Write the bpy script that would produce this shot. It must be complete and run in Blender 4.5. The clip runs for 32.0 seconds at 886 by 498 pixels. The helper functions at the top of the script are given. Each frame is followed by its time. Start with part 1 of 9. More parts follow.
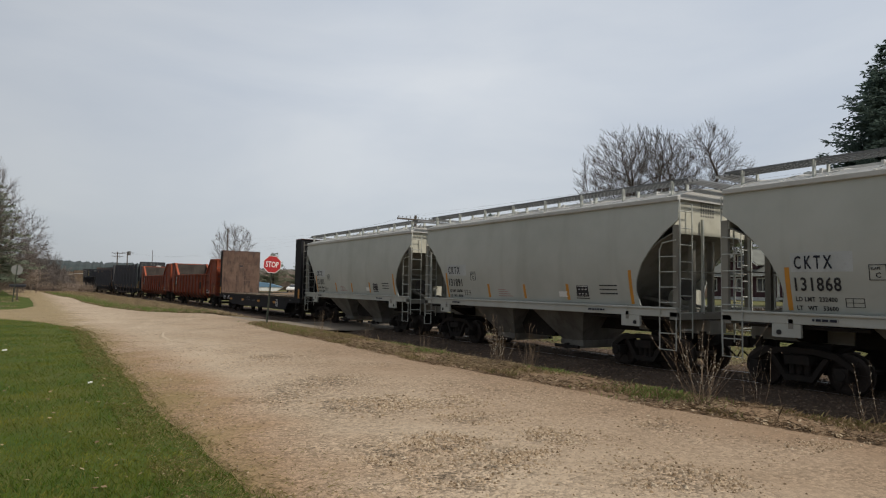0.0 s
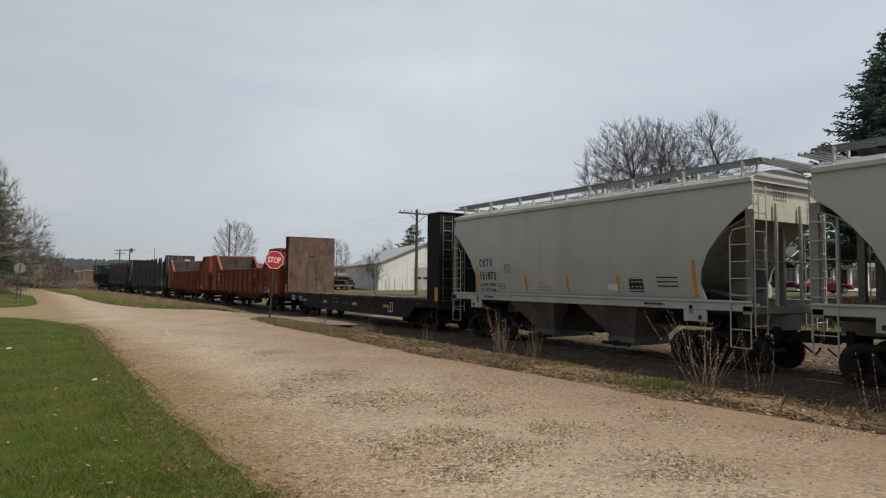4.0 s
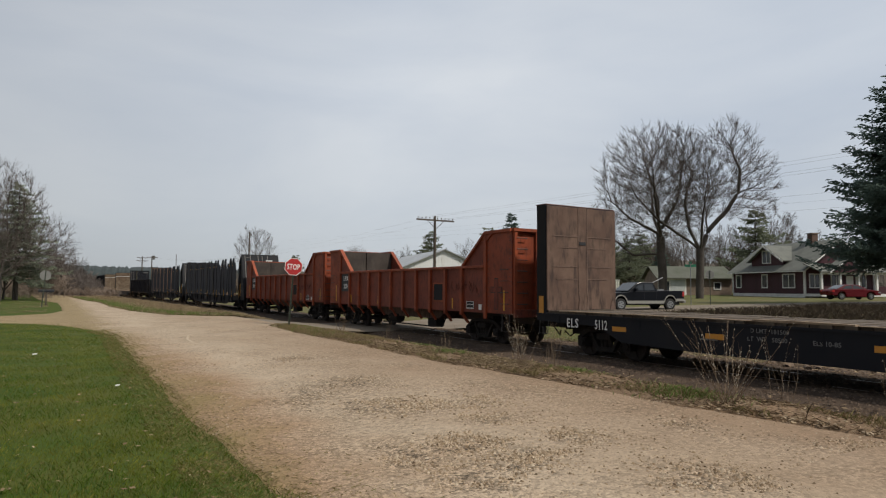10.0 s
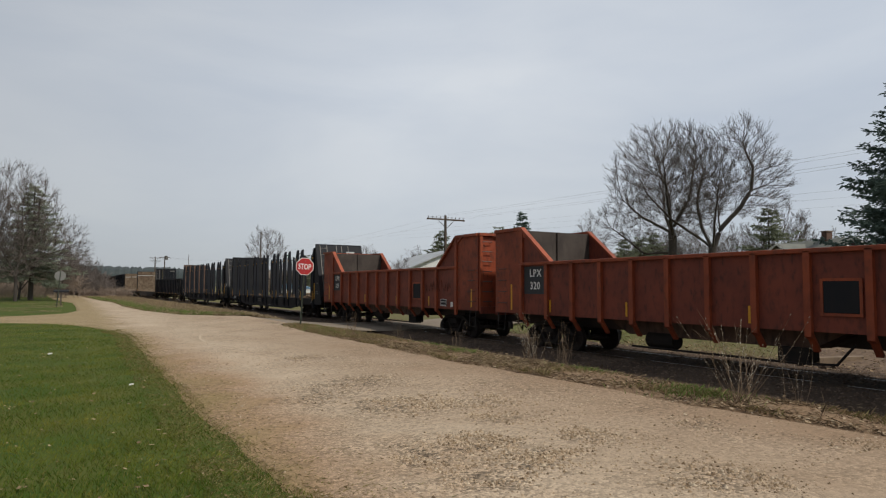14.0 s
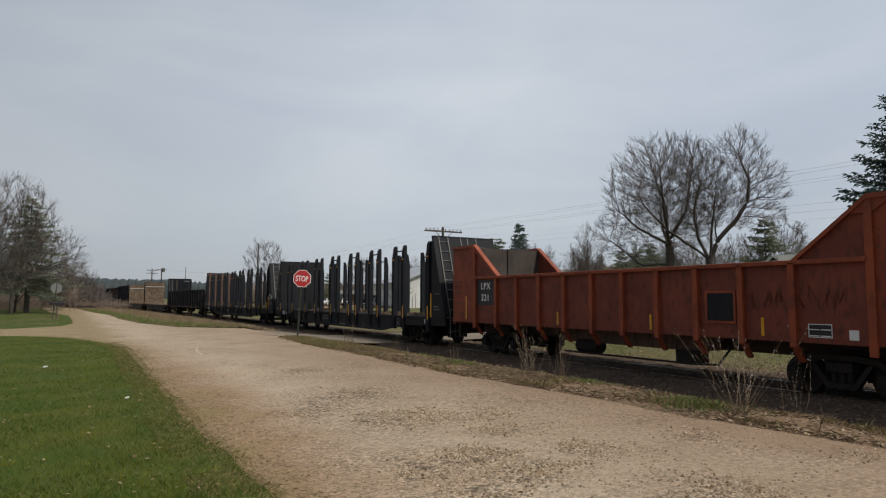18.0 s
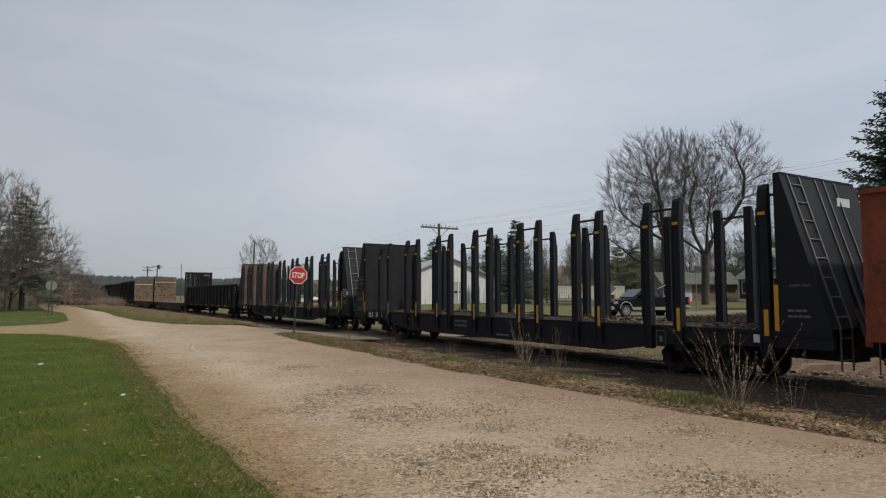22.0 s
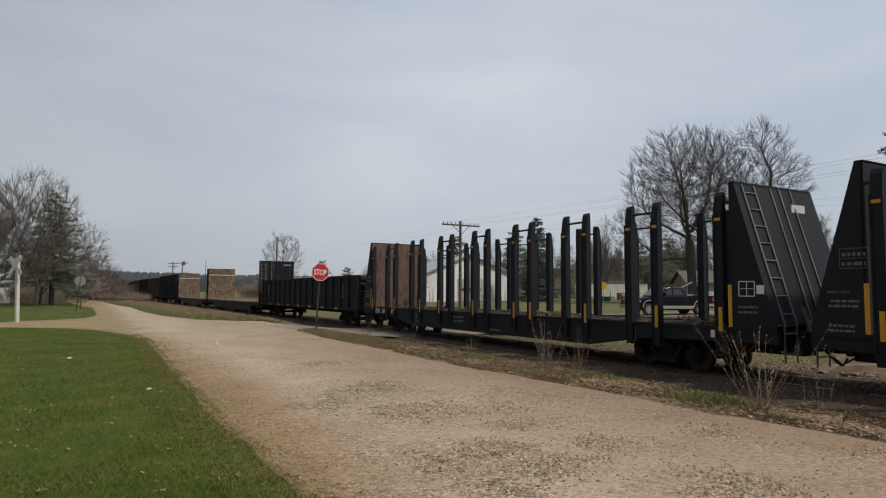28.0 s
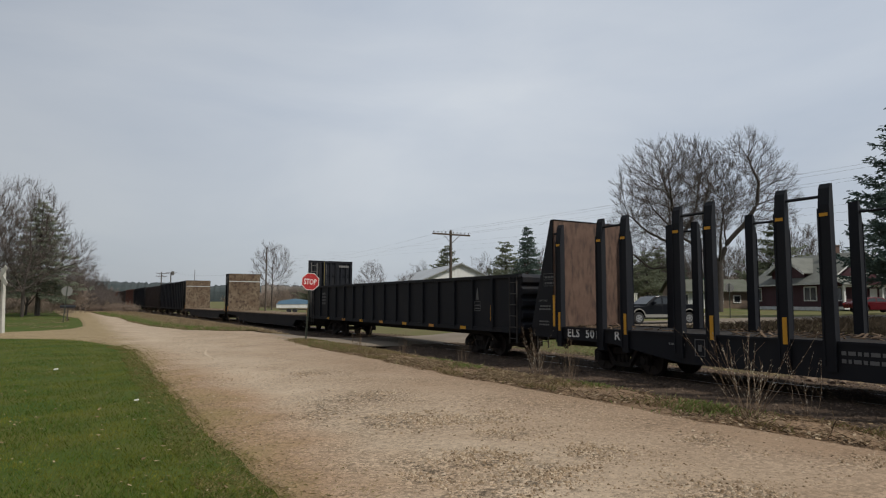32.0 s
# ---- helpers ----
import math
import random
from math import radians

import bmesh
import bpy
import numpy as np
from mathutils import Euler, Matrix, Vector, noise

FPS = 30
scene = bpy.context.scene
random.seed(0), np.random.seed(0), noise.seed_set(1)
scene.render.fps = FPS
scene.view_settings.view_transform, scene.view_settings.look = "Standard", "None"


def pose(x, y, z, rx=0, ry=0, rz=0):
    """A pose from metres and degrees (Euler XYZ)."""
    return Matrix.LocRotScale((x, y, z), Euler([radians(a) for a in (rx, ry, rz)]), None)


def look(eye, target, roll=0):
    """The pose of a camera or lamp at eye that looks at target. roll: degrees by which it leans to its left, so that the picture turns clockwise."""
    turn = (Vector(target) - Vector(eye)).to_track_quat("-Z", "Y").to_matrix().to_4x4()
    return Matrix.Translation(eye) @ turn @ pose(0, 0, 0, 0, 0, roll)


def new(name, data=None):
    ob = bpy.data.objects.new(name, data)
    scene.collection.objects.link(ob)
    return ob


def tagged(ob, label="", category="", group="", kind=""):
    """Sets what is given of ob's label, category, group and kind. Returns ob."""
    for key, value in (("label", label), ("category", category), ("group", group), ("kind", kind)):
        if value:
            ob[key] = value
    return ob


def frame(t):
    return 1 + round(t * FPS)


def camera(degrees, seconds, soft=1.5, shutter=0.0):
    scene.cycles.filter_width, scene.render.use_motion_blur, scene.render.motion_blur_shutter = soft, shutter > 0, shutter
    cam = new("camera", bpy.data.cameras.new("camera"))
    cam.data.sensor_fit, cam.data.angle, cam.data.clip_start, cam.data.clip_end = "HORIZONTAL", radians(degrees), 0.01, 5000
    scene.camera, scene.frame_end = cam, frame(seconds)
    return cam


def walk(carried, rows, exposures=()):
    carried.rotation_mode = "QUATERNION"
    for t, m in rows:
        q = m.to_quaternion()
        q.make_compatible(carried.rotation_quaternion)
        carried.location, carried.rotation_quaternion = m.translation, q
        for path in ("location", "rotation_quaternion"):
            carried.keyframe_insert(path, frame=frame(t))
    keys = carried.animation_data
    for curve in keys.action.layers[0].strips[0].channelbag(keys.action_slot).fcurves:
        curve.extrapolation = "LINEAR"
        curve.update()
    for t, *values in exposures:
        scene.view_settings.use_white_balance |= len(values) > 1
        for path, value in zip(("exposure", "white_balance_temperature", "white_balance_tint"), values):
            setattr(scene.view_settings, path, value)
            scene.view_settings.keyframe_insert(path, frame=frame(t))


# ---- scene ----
# ---- camera ----
# seconds, yaw, pitch, roll: hand-held, standing at the edge of a gravel road
LOOK = (
    (0, -33.30, 3.51, -1.05), (0.5, -33.27, 3.57, -0.94), (1, -33.26, 3.51, -0.83), (1.5, -33.30, 3.55, -0.92), (2, -33.27, 3.40, -0.98),
    (2.5, -33.41, 3.09, -0.80), (3, -33.41, 2.97, -0.80), (3.5, -33.12, 2.90, -0.44), (5.5, -33.06, 3.04, -0.60), (6, -33.08, 2.91, -0.85),
    (6.5, -32.43, 2.94, -0.81), (7, -32.24, 2.90, -0.73), (7.5, -32.29, 3.01, -0.58), (8, -32.02, 2.96, -0.53), (8.5, -32.12, 3.01, -0.77),
    (9, -31.62, 3.29, -0.50), (9.5, -31.47, 3.43, -0.36), (10, -31.46, 3.51, -0.35), (10.5, -31.35, 3.44, -0.28), (11, -31.24, 3.21, -0.04),
    (11.5, -31.05, 3.04, -0.08), (12, -30.65, 2.99, 0.07), (12.5, -30.54, 3.07, -0.21), (13, -30.49, 3.29, -0.12), (13.5, -30.56, 3.46, 0.07),
    (14, -30.49, 3.44, -0.21), (14.5, -30.32, 3.67, -0.38), (16.5, -30.87, 3.98, -0.29), (17, -30.75, 4.40, -0.21), (17.5, -30.87, 4.51, -0.26),
    (18, -30.71, 4.51, -0.12), (18.5, -30.84, 4.27, 0.03), (19, -30.70, 4.03, 0.49), (19.5, -30.63, 3.89, 0.21), (20, -30.71, 3.61, 0.28),
    (20.5, -30.45, 3.58, 0.13), (21, -30.66, 3.60, -0.10), (21.5, -30.77, 3.97, -0.06), (22, -31.04, 4.19, 0.00), (22.5, -30.95, 4.23, 0.14),
    (23, -30.87, 4.12, -0.08), (23.5, -30.84, 4.16, 0.01), (24, -31.07, 4.41, -0.04), (24.5, -31.25, 4.58, -0.49), (25, -30.98, 4.67, -0.46),
    (25.5, -30.64, 4.62, -0.29), (27.5, -29.36, 4.00, -0.46), (28, -29.14, 3.95, -0.32), (28.5, -28.64, 4.22, -0.24), (29, -29.18, 4.58, -0.25),
    (29.5, -29.61, 4.51, -0.19), (30, -29.51, 4.54, -0.35), (30.5, -29.74, 4.81, -0.18), (31, -29.75, 4.78, -0.08), (31.5, -29.98, 4.68, -0.12),
    (32, -30.00, 4.79, -0.15),
)
EYE = (0.0, 0.0, 1.6)
cam = camera(70.0, 32.0, 1.2)
walk(cam, [(t, pose(*EYE, 90 + p, r, y)) for t, y, p, r in LOOK],
     [(0.0, 0.0, 6480, 10), (13.0, 0.0, 6480, 10), (17.0, -0.11, 6360, 10), (32.0, -0.11, 6360, 10)])

# ---- sky, sun, exposure ----
SUN_EL, SUN_AZ = 52.0, 155.0      # height; azimuth from +y towards +x
world = bpy.data.worlds.new("world")
scene.world = world
world.use_nodes = True
wn, wl = world.node_tree.nodes, world.node_tree.links
wn.clear()
w_out = wn.new("ShaderNodeOutputWorld")
w_bg = wn.new("ShaderNodeBackground")
w_sky = wn.new("ShaderNodeTexSky")
w_sky.sky_type = "NISHITA"
w_sky.sun_disc = False
w_sky.sun_elevation, w_sky.sun_rotation = radians(SUN_EL), radians(SUN_AZ)
w_co = wn.new("ShaderNodeTexCoord")
w_map = wn.new("ShaderNodeMapping")
w_map.inputs["Scale"].default_value = (1.0, 1.0, 3.2)
w_n1 = wn.new("ShaderNodeTexNoise")
w_n1.inputs["Scale"].default_value = 1.7
w_n1.inputs["Detail"].default_value = 6
w_n1.inputs["Roughness"].default_value = 0.5
w_n1.inputs["Distortion"].default_value = 0.4
w_ramp = wn.new("ShaderNodeValToRGB")
w_ramp.color_ramp.elements[0].position, w_ramp.color_ramp.elements[0].color = 0.34, (5.45, 5.95, 6.65, 1)
w_ramp.color_ramp.elements[1].position, w_ramp.color_ramp.elements[1].color = 0.68, (7.0, 7.3, 7.6, 1)
w_mix = wn.new("ShaderNodeMix")
w_mix.data_type = "RGBA"
w_mix.inputs["Factor"].default_value = 0.86
w_bg.inputs["Strength"].default_value = 0.1
wl.new(w_co.outputs["Generated"], w_map.inputs["Vector"])
wl.new(w_map.outputs["Vector"], w_n1.inputs["Vector"])
wl.new(w_n1.outputs["Fac"], w_ramp.inputs["Fac"])
wl.new(w_sky.outputs["Color"], w_mix.inputs["A"])
wl.new(w_ramp.outputs["Color"], w_mix.inputs["B"])
w_sep = wn.new("ShaderNodeSeparateXYZ")
w_grad = wn.new("ShaderNodeMapRange")
w_grad.inputs["From Min"].default_value, w_grad.inputs["From Max"].default_value = -0.9, 0.42
w_grad.inputs["To Min"].default_value, w_grad.inputs["To Max"].default_value = 0.5, 1.03
w_mul = wn.new("ShaderNodeVectorMath")
w_mul.operation = "SCALE"
wl.new(w_co.outputs["Generated"], w_sep.inputs["Vector"])
wl.new(w_sep.outputs["X"], w_grad.inputs["Value"])
wl.new(w_mix.outputs["Result"], w_mul.inputs[0])
w_low = wn.new("ShaderNodeMapRange")
w_low.inputs["From Min"].default_value, w_low.inputs["From Max"].default_value = 0.0, 0.3
w_low.inputs["To Min"].default_value, w_low.inputs["To Max"].default_value = 0.84, 1.02
w_both = wn.new("ShaderNodeMath")
w_both.operation = "MULTIPLY"
wl.new(w_sep.outputs["Z"], w_low.inputs["Value"])
wl.new(w_low.outputs["Result"], w_both.inputs[0])
wl.new(w_grad.outputs["Result"], w_both.inputs[1])
wl.new(w_both.outputs["Value"], w_mul.inputs["Scale"])
wl.new(w_mul.outputs["Vector"], w_bg.inputs["Color"])
wl.new(w_bg.outputs["Background"], w_out.inputs["Surface"])

sun = new("sun", bpy.data.lights.new("sun", "SUN"))
sun.data.energy, sun.data.angle, sun.data.color = 3.3, radians(4.0), (1.0, 0.92, 0.8)
sa, se = radians(SUN_AZ), radians(SUN_EL)
sun.matrix_world = look((math.sin(sa) * math.cos(se) * 60, math.cos(sa) * math.cos(se) * 60, math.sin(se) * 60), (0, 0, 0))
scene.view_settings.exposure = 0.0

# ---- materials ----
def mat(name, a, b=None, c=None, rough=0.8, metal=0.0, big=0.6, fine=12.0, amount=0.5, bump=0.25, streak=0.0, spec=0.4, coords="Object", dist=0.02, cover=0.52):
    """A surface of colour a, with patches of b and flecks or streaks of c."""
    m = bpy.data.materials.new(name)
    m.use_nodes = True
    n, l = m.node_tree.nodes, m.node_tree.links
    p = n["Principled BSDF"]
    p.inputs["Roughness"].default_value, p.inputs["Metallic"].default_value = rough, metal
    p.inputs["Specular IOR Level"].default_value = spec
    if b is None:
        b = tuple(v * 0.7 for v in a)
    if c is None:
        c = tuple(v * 0.55 for v in b)
    co = n.new("ShaderNodeTexCoord")
    mp = n.new("ShaderNodeMapping")
    l.new(co.outputs[coords], mp.inputs["Vector"])
    n1, n2 = n.new("ShaderNodeTexNoise"), n.new("ShaderNodeTexNoise")
    n1.inputs["Scale"].default_value, n1.inputs["Detail"].default_value = big, 7
    n2.inputs["Scale"].default_value, n2.inputs["Detail"].default_value = fine, 5
    n1.inputs["Roughness"].default_value = 0.6
    l.new(mp.outputs["Vector"], n1.inputs["Vector"])
    if streak:
        mp2 = n.new("ShaderNodeMapping")
        mp2.inputs["Scale"].default_value = (1.0, 1.0, streak)
        l.new(co.outputs[coords], mp2.inputs["Vector"])
        l.new(mp2.outputs["Vector"], n2.inputs["Vector"])
    else:
        l.new(mp.outputs["Vector"], n2.inputs["Vector"])
    r1, r2 = n.new("ShaderNodeMapRange"), n.new("ShaderNodeMapRange")
    for r, lo, hi in ((r1, 0.38, 0.66), (r2, cover, cover + 0.22)):
        r.inputs["From Min"].default_value, r.inputs["From Max"].default_value = lo, hi
    r2.inputs["To Max"].default_value = amount
    l.new(n1.outputs["Fac"], r1.inputs["Value"])
    l.new(n2.outputs["Fac"], r2.inputs["Value"])
    m1, m2 = n.new("ShaderNodeMix"), n.new("ShaderNodeMix")
    m1.data_type = m2.data_type = "RGBA"
    m1.inputs["A"].default_value, m1.inputs["B"].default_value = (*a, 1), (*b, 1)
    m2.inputs["B"].default_value = (*c, 1)
    l.new(r1.outputs["Result"], m1.inputs["Factor"])
    l.new(m1.outputs["Result"], m2.inputs["A"])
    l.new(r2.outputs["Result"], m2.inputs["Factor"])
    l.new(m2.outputs["Result"], p.inputs["Base Color"])
    rr = n.new("ShaderNodeMapRange")
    rr.inputs["To Min"].default_value, rr.inputs["To Max"].default_value = max(0.03, rough - 0.12), min(1.0, rough + 0.12)
    l.new(n1.outputs["Fac"], rr.inputs["Value"])
    l.new(rr.outputs["Result"], p.inputs["Roughness"])
    if bump:
        bp = n.new("ShaderNodeBump")
        bp.inputs["Strength"].default_value, bp.inputs["Distance"].default_value = bump, dist
        l.new(n2.outputs["Fac"], bp.inputs["Height"])
        l.new(bp.outputs["Normal"], p.inputs["Normal"])
    return m


def plain(name, a, rough=0.6, metal=0.0, spec=0.4):
    return mat(name, a, tuple(v * 0.82 for v in a), tuple(v * 0.6 for v in a), rough, metal, big=1.5, fine=25, amount=0.35, bump=0.1, spec=spec)


M_GRAVEL = mat("tan gravel", (0.4139, 0.3339, 0.2446), (0.3343, 0.2638, 0.1879), (0.2388, 0.1895, 0.1398), 0.95, big=0.45, fine=9, amount=0.3, bump=0.3, spec=0.12)
# washed-out places of the road: x, y, half length, half width, turn, stones
COARSE = ((4.24, 9.53, 0.6, 0.83, -30, 1500), (3.72, 7.53, 0.44, 0.54, -30, 2600), (4.17, 7.28, 0.44, 0.62, -30, 2600), (4.85, 7.16, 0.38, 0.49, -30, 2600), (4.36, 6.14, 0.36, 0.37, -30, 1800), (2.85, 5.23, 0.26, 0.42, -31, 2600), (3.55, 5.3, 0.37, 0.35, -31, 3000), (3.7, 4.52, 0.3, 0.33, -30, 3400), (4.63, 4.93, 0.26, 0.31, -29, 2400), (6.32, 4.87, 0.33, 0.39, -29, 900), (4.56, 3.29, 0.41, 0.34, -31, 4200), (2.96, 4.42, 0.42, 0.4, -30, 2600), (3.06, 8.73, 0.48, 0.92, -30, 900), (4.2, 13.06, 0.47, 0.6, -29, 700))


def pebbled(m):
    """Small stones bedded in the packed road, thickest in the washed-out places."""
    n, l = m.node_tree.nodes, m.node_tree.links
    p = n["Principled BSDF"]
    old = p.inputs["Base Color"].links[0].from_socket
    co = n.new("ShaderNodeTexCoord")
    where = n.new("ShaderNodeTexNoise")
    where.inputs["Scale"].default_value, where.inputs["Detail"].default_value, where.inputs["Roughness"].default_value = 0.55, 8, 0.68
    l.new(co.outputs["Object"], where.inputs["Vector"])
    # ragged limits for the washed-out places
    rag, off, warp = n.new("ShaderNodeTexNoise"), n.new("ShaderNodeVectorMath"), n.new("ShaderNodeVectorMath")
    rag.inputs["Scale"].default_value, rag.inputs["Detail"].default_value, rag.inputs["Roughness"].default_value = 2.2, 6, 0.7
    off.operation, off.inputs[1].default_value, off.inputs[2].default_value = "MULTIPLY_ADD", (1.5, 1.5, 0.0), (-0.75, -0.75, 0.0)
    warp.operation = "ADD"
    l.new(co.outputs["Object"], rag.inputs["Vector"])
    l.new(rag.outputs["Color"], off.inputs[0])
    l.new(off.outputs["Vector"], warp.inputs[0])
    l.new(co.outputs["Object"], warp.inputs[1])
    wr = n.new("ShaderNodeMapRange")
    wr.inputs["From Min"].default_value, wr.inputs["From Max"].default_value = 0.42, 0.68
    wr.inputs["To Min"].default_value, wr.inputs["To Max"].default_value = 0.27, 0.8
    l.new(where.outputs["Fac"], wr.inputs["Value"])
    mask = wr.outputs["Result"]
    for x, y, rx, ry, turn, _ in COARSE:
        rx, ry = rx * 1.3, ry * 1.3
        mp, g, ad = n.new("ShaderNodeMapping"), n.new("ShaderNodeTexGradient"), n.new("ShaderNodeMath")
        g.gradient_type = "SPHERICAL"
        mp.vector_type = "TEXTURE"
        mp.inputs["Location"].default_value = (x, y, 0)
        mp.inputs["Rotation"].default_value = (0, 0, radians(turn))
        mp.inputs["Scale"].default_value = (rx, ry, 1e4)
        ad.operation = "MULTIPLY_ADD"
        ad.inputs[1].default_value = 0.9
        l.new(warp.outputs["Vector"], mp.inputs["Vector"])
        l.new(mp.outputs["Vector"], g.inputs["Vector"])
        l.new(g.outputs["Fac"], ad.inputs[0])
        l.new(mask, ad.inputs[2])
        mask = ad.outputs["Value"]
    rub, brown = n.new("ShaderNodeMath"), n.new("ShaderNodeMix")
    rub.operation, rub.use_clamp = "MULTIPLY_ADD", True
    rub.inputs[1].default_value, rub.inputs[2].default_value = 0.45, -0.32
    brown.data_type = "RGBA"
    brown.inputs["B"].default_value = (0.155, 0.107, 0.067, 1)
    l.new(mask, rub.inputs[0])
    l.new(rub.outputs["Value"], brown.inputs["Factor"])
    l.new(old, brown.inputs["A"])
    old = brown.outputs["Result"]
    height = None
    for size, lo, hi, share in ((30.0, 0.22, 1.45, 0.85), (75.0, 0.4, 1.4, 0.75)):
        v = n.new("ShaderNodeTexVoronoi")
        v.inputs["Scale"].default_value, v.inputs["Randomness"].default_value = size, 1.0
        l.new(co.outputs["Object"], v.inputs["Vector"])
        sp = n.new("ShaderNodeSeparateColor")
        l.new(v.outputs["Color"], sp.inputs["Color"])
        tone, mul, k = n.new("ShaderNodeMapRange"), n.new("ShaderNodeMix"), n.new("ShaderNodeMath")
        tone.inputs["To Min"].default_value, tone.inputs["To Max"].default_value = lo, hi
        l.new(sp.outputs["Red"], tone.inputs["Value"])
        mul.data_type, mul.blend_type = "RGBA", "MULTIPLY"
        k.operation, k.use_clamp = "MULTIPLY", True
        k.inputs[1].default_value = share
        l.new(mask, k.inputs[0])
        l.new(k.outputs["Value"], mul.inputs["Factor"])
        l.new(old, mul.inputs["A"])
        l.new(tone.outputs["Result"], mul.inputs["B"])
        old = mul.outputs["Result"]
        if height is None:
            h = n.new("ShaderNodeMath")
            h.operation = "MULTIPLY"
            l.new(v.outputs["Distance"], h.inputs[0])
            l.new(k.outputs["Value"], h.inputs[1])
            height = h.outputs["Value"]
    l.new(old, p.inputs["Base Color"])
    bp = n.new("ShaderNodeBump")
    bp.inputs["Strength"].default_value, bp.inputs["Distance"].default_value = 0.55, 0.03
    bp.invert = True
    l.new(height, bp.inputs["Height"])
    l.new(p.inputs["Normal"].links[0].from_socket, bp.inputs["Normal"])
    l.new(bp.outputs["Normal"], p.inputs["Normal"])


def shoulder(m, col, lo, hi, most=0.85, keep=0.15):
    """Reddish earth along the lawn side of the road, with a ragged limit."""
    n, l = m.node_tree.nodes, m.node_tree.links
    p = n["Principled BSDF"]
    old = p.inputs["Base Color"].links[0].from_socket
    co, sp, nz = n.new("ShaderNodeTexCoord"), n.new("ShaderNodeSeparateXYZ"), n.new("ShaderNodeTexNoise")
    nz.inputs["Scale"].default_value, nz.inputs["Detail"].default_value = 0.7, 8
    l.new(co.outputs["Object"], sp.inputs["Vector"])
    l.new(co.outputs["Object"], nz.inputs["Vector"])
    ad = n.new("ShaderNodeMath")
    ad.operation = "MULTIPLY_ADD"
    ad.inputs[1].default_value = 2.6
    l.new(nz.outputs["Fac"], ad.inputs[0])
    l.new(sp.outputs["X"], ad.inputs[2])
    r = n.new("ShaderNodeMapRange")
    r.inputs["From Min"].default_value, r.inputs["From Max"].default_value = lo + 1.3, hi + 1.3
    r.inputs["To Min"].default_value, r.inputs["To Max"].default_value = most, 0.0
    l.new(ad.outputs["Value"], r.inputs["Value"])
    ry = n.new("ShaderNodeMapRange")
    ry.inputs["From Min"].default_value, ry.inputs["From Max"].default_value = 14.0, 26.0
    ry.inputs["To Min"].default_value, ry.inputs["To Max"].default_value = 1.0, keep
    l.new(sp.outputs["Y"], ry.inputs["Value"])
    by = n.new("ShaderNodeMath")
    by.operation = "MULTIPLY"
    l.new(r.outputs["Result"], by.inputs[0])
    l.new(ry.outputs["Result"], by.inputs[1])
    mx = n.new("ShaderNodeMix")
    mx.data_type = "RGBA"
    mx.inputs["B"].default_value = (*col, 1)
    l.new(by.outputs["Value"], mx.inputs["Factor"])
    l.new(old, mx.inputs["A"])
    l.new(mx.outputs["Result"], p.inputs["Base Color"])


shoulder(M_GRAVEL, (0.275, 0.183, 0.113), 1.9, 3.2, 0.95)
shoulder(M_GRAVEL, (0.2176, 0.1632, 0.0748), 1.3, 2.1, 0.85, 0.8)
shoulder(M_GRAVEL, (0.215, 0.143, 0.09), 7.4, 2.8, 0.85, 0.5)
pebbled(M_GRAVEL)
M_DIRT = mat("brown dirt", (0.2062, 0.1383, 0.08645), (0.133, 0.09177, 0.05985), (0.2793, 0.1995, 0.1263), 0.97, big=0.5, fine=18, amount=0.6, bump=0.8, spec=0.1)
M_BALLAST = mat("dark ballast", (0.0729, 0.05233, 0.03875), (0.04456, 0.03232, 0.02534), (0.1215, 0.08848, 0.06409), 0.95, big=1.1, fine=26, amount=0.6, bump=0.9, spec=0.15)
M_LAWN = mat("lawn turf", (0.042, 0.072, 0.011), (0.085, 0.09, 0.022), (0.034, 0.047, 0.014), 0.95, big=0.75, fine=24, amount=0.9, bump=0.7, spec=0.1)
M_FIELD = mat("dry spring grass", (0.09572, 0.1068, 0.03612), (0.1367, 0.1126, 0.0602), (0.06381, 0.06674, 0.0258), 0.97, big=0.12, fine=6, amount=0.5, bump=0.5, spec=0.1)
M_PAVE = mat("worn asphalt", (0.1968, 0.164, 0.1271), (0.1558, 0.1296, 0.1), (0.1066, 0.0902, 0.07216), 0.92, big=0.4, fine=30, amount=0.5, bump=0.4, spec=0.2)
M_RAIL = mat("rusty rail steel", (0.11, 0.065, 0.045), (0.075, 0.045, 0.033), (0.16, 0.1, 0.07), 0.75, 0.3, bump=0.2)
M_RAILTOP = mat("polished rail head", (0.3, 0.29, 0.28), (0.22, 0.21, 0.2), (0.14, 0.12, 0.1), 0.42, 0.9, bump=0.05)
M_TIE = mat("creosoted tie", (0.065, 0.05, 0.04), (0.09, 0.07, 0.055), (0.03, 0.024, 0.02), 0.95, big=2, fine=20, bump=0.6)
M_HOPPER = mat("pale grey car paint", (0.46, 0.475, 0.44), (0.4, 0.415, 0.38), (0.29, 0.285, 0.25), 0.55, big=0.5, fine=1.6, amount=0.35, bump=0.04, streak=0.12)
# dusty ends; the shade between the cars is darkened into this colour too
M_HOPPERDIRTSHADE = mat("dusty grey paint darkened for shade", (0.25, 0.245, 0.215), (0.18, 0.17, 0.145), (0.1, 0.09, 0.075), 0.8, big=0.8, fine=3, amount=0.5, bump=0.1, streak=0.3)
M_FADEDRED = plain("faded red stencil paint", (0.42, 0.24, 0.22), 0.8)
M_ROOF = mat("dusty white car roof", (0.527, 0.527, 0.51), (0.442, 0.442, 0.425), (0.306, 0.306, 0.2975), 0.6, big=0.8, fine=3, amount=0.4, bump=0.05)
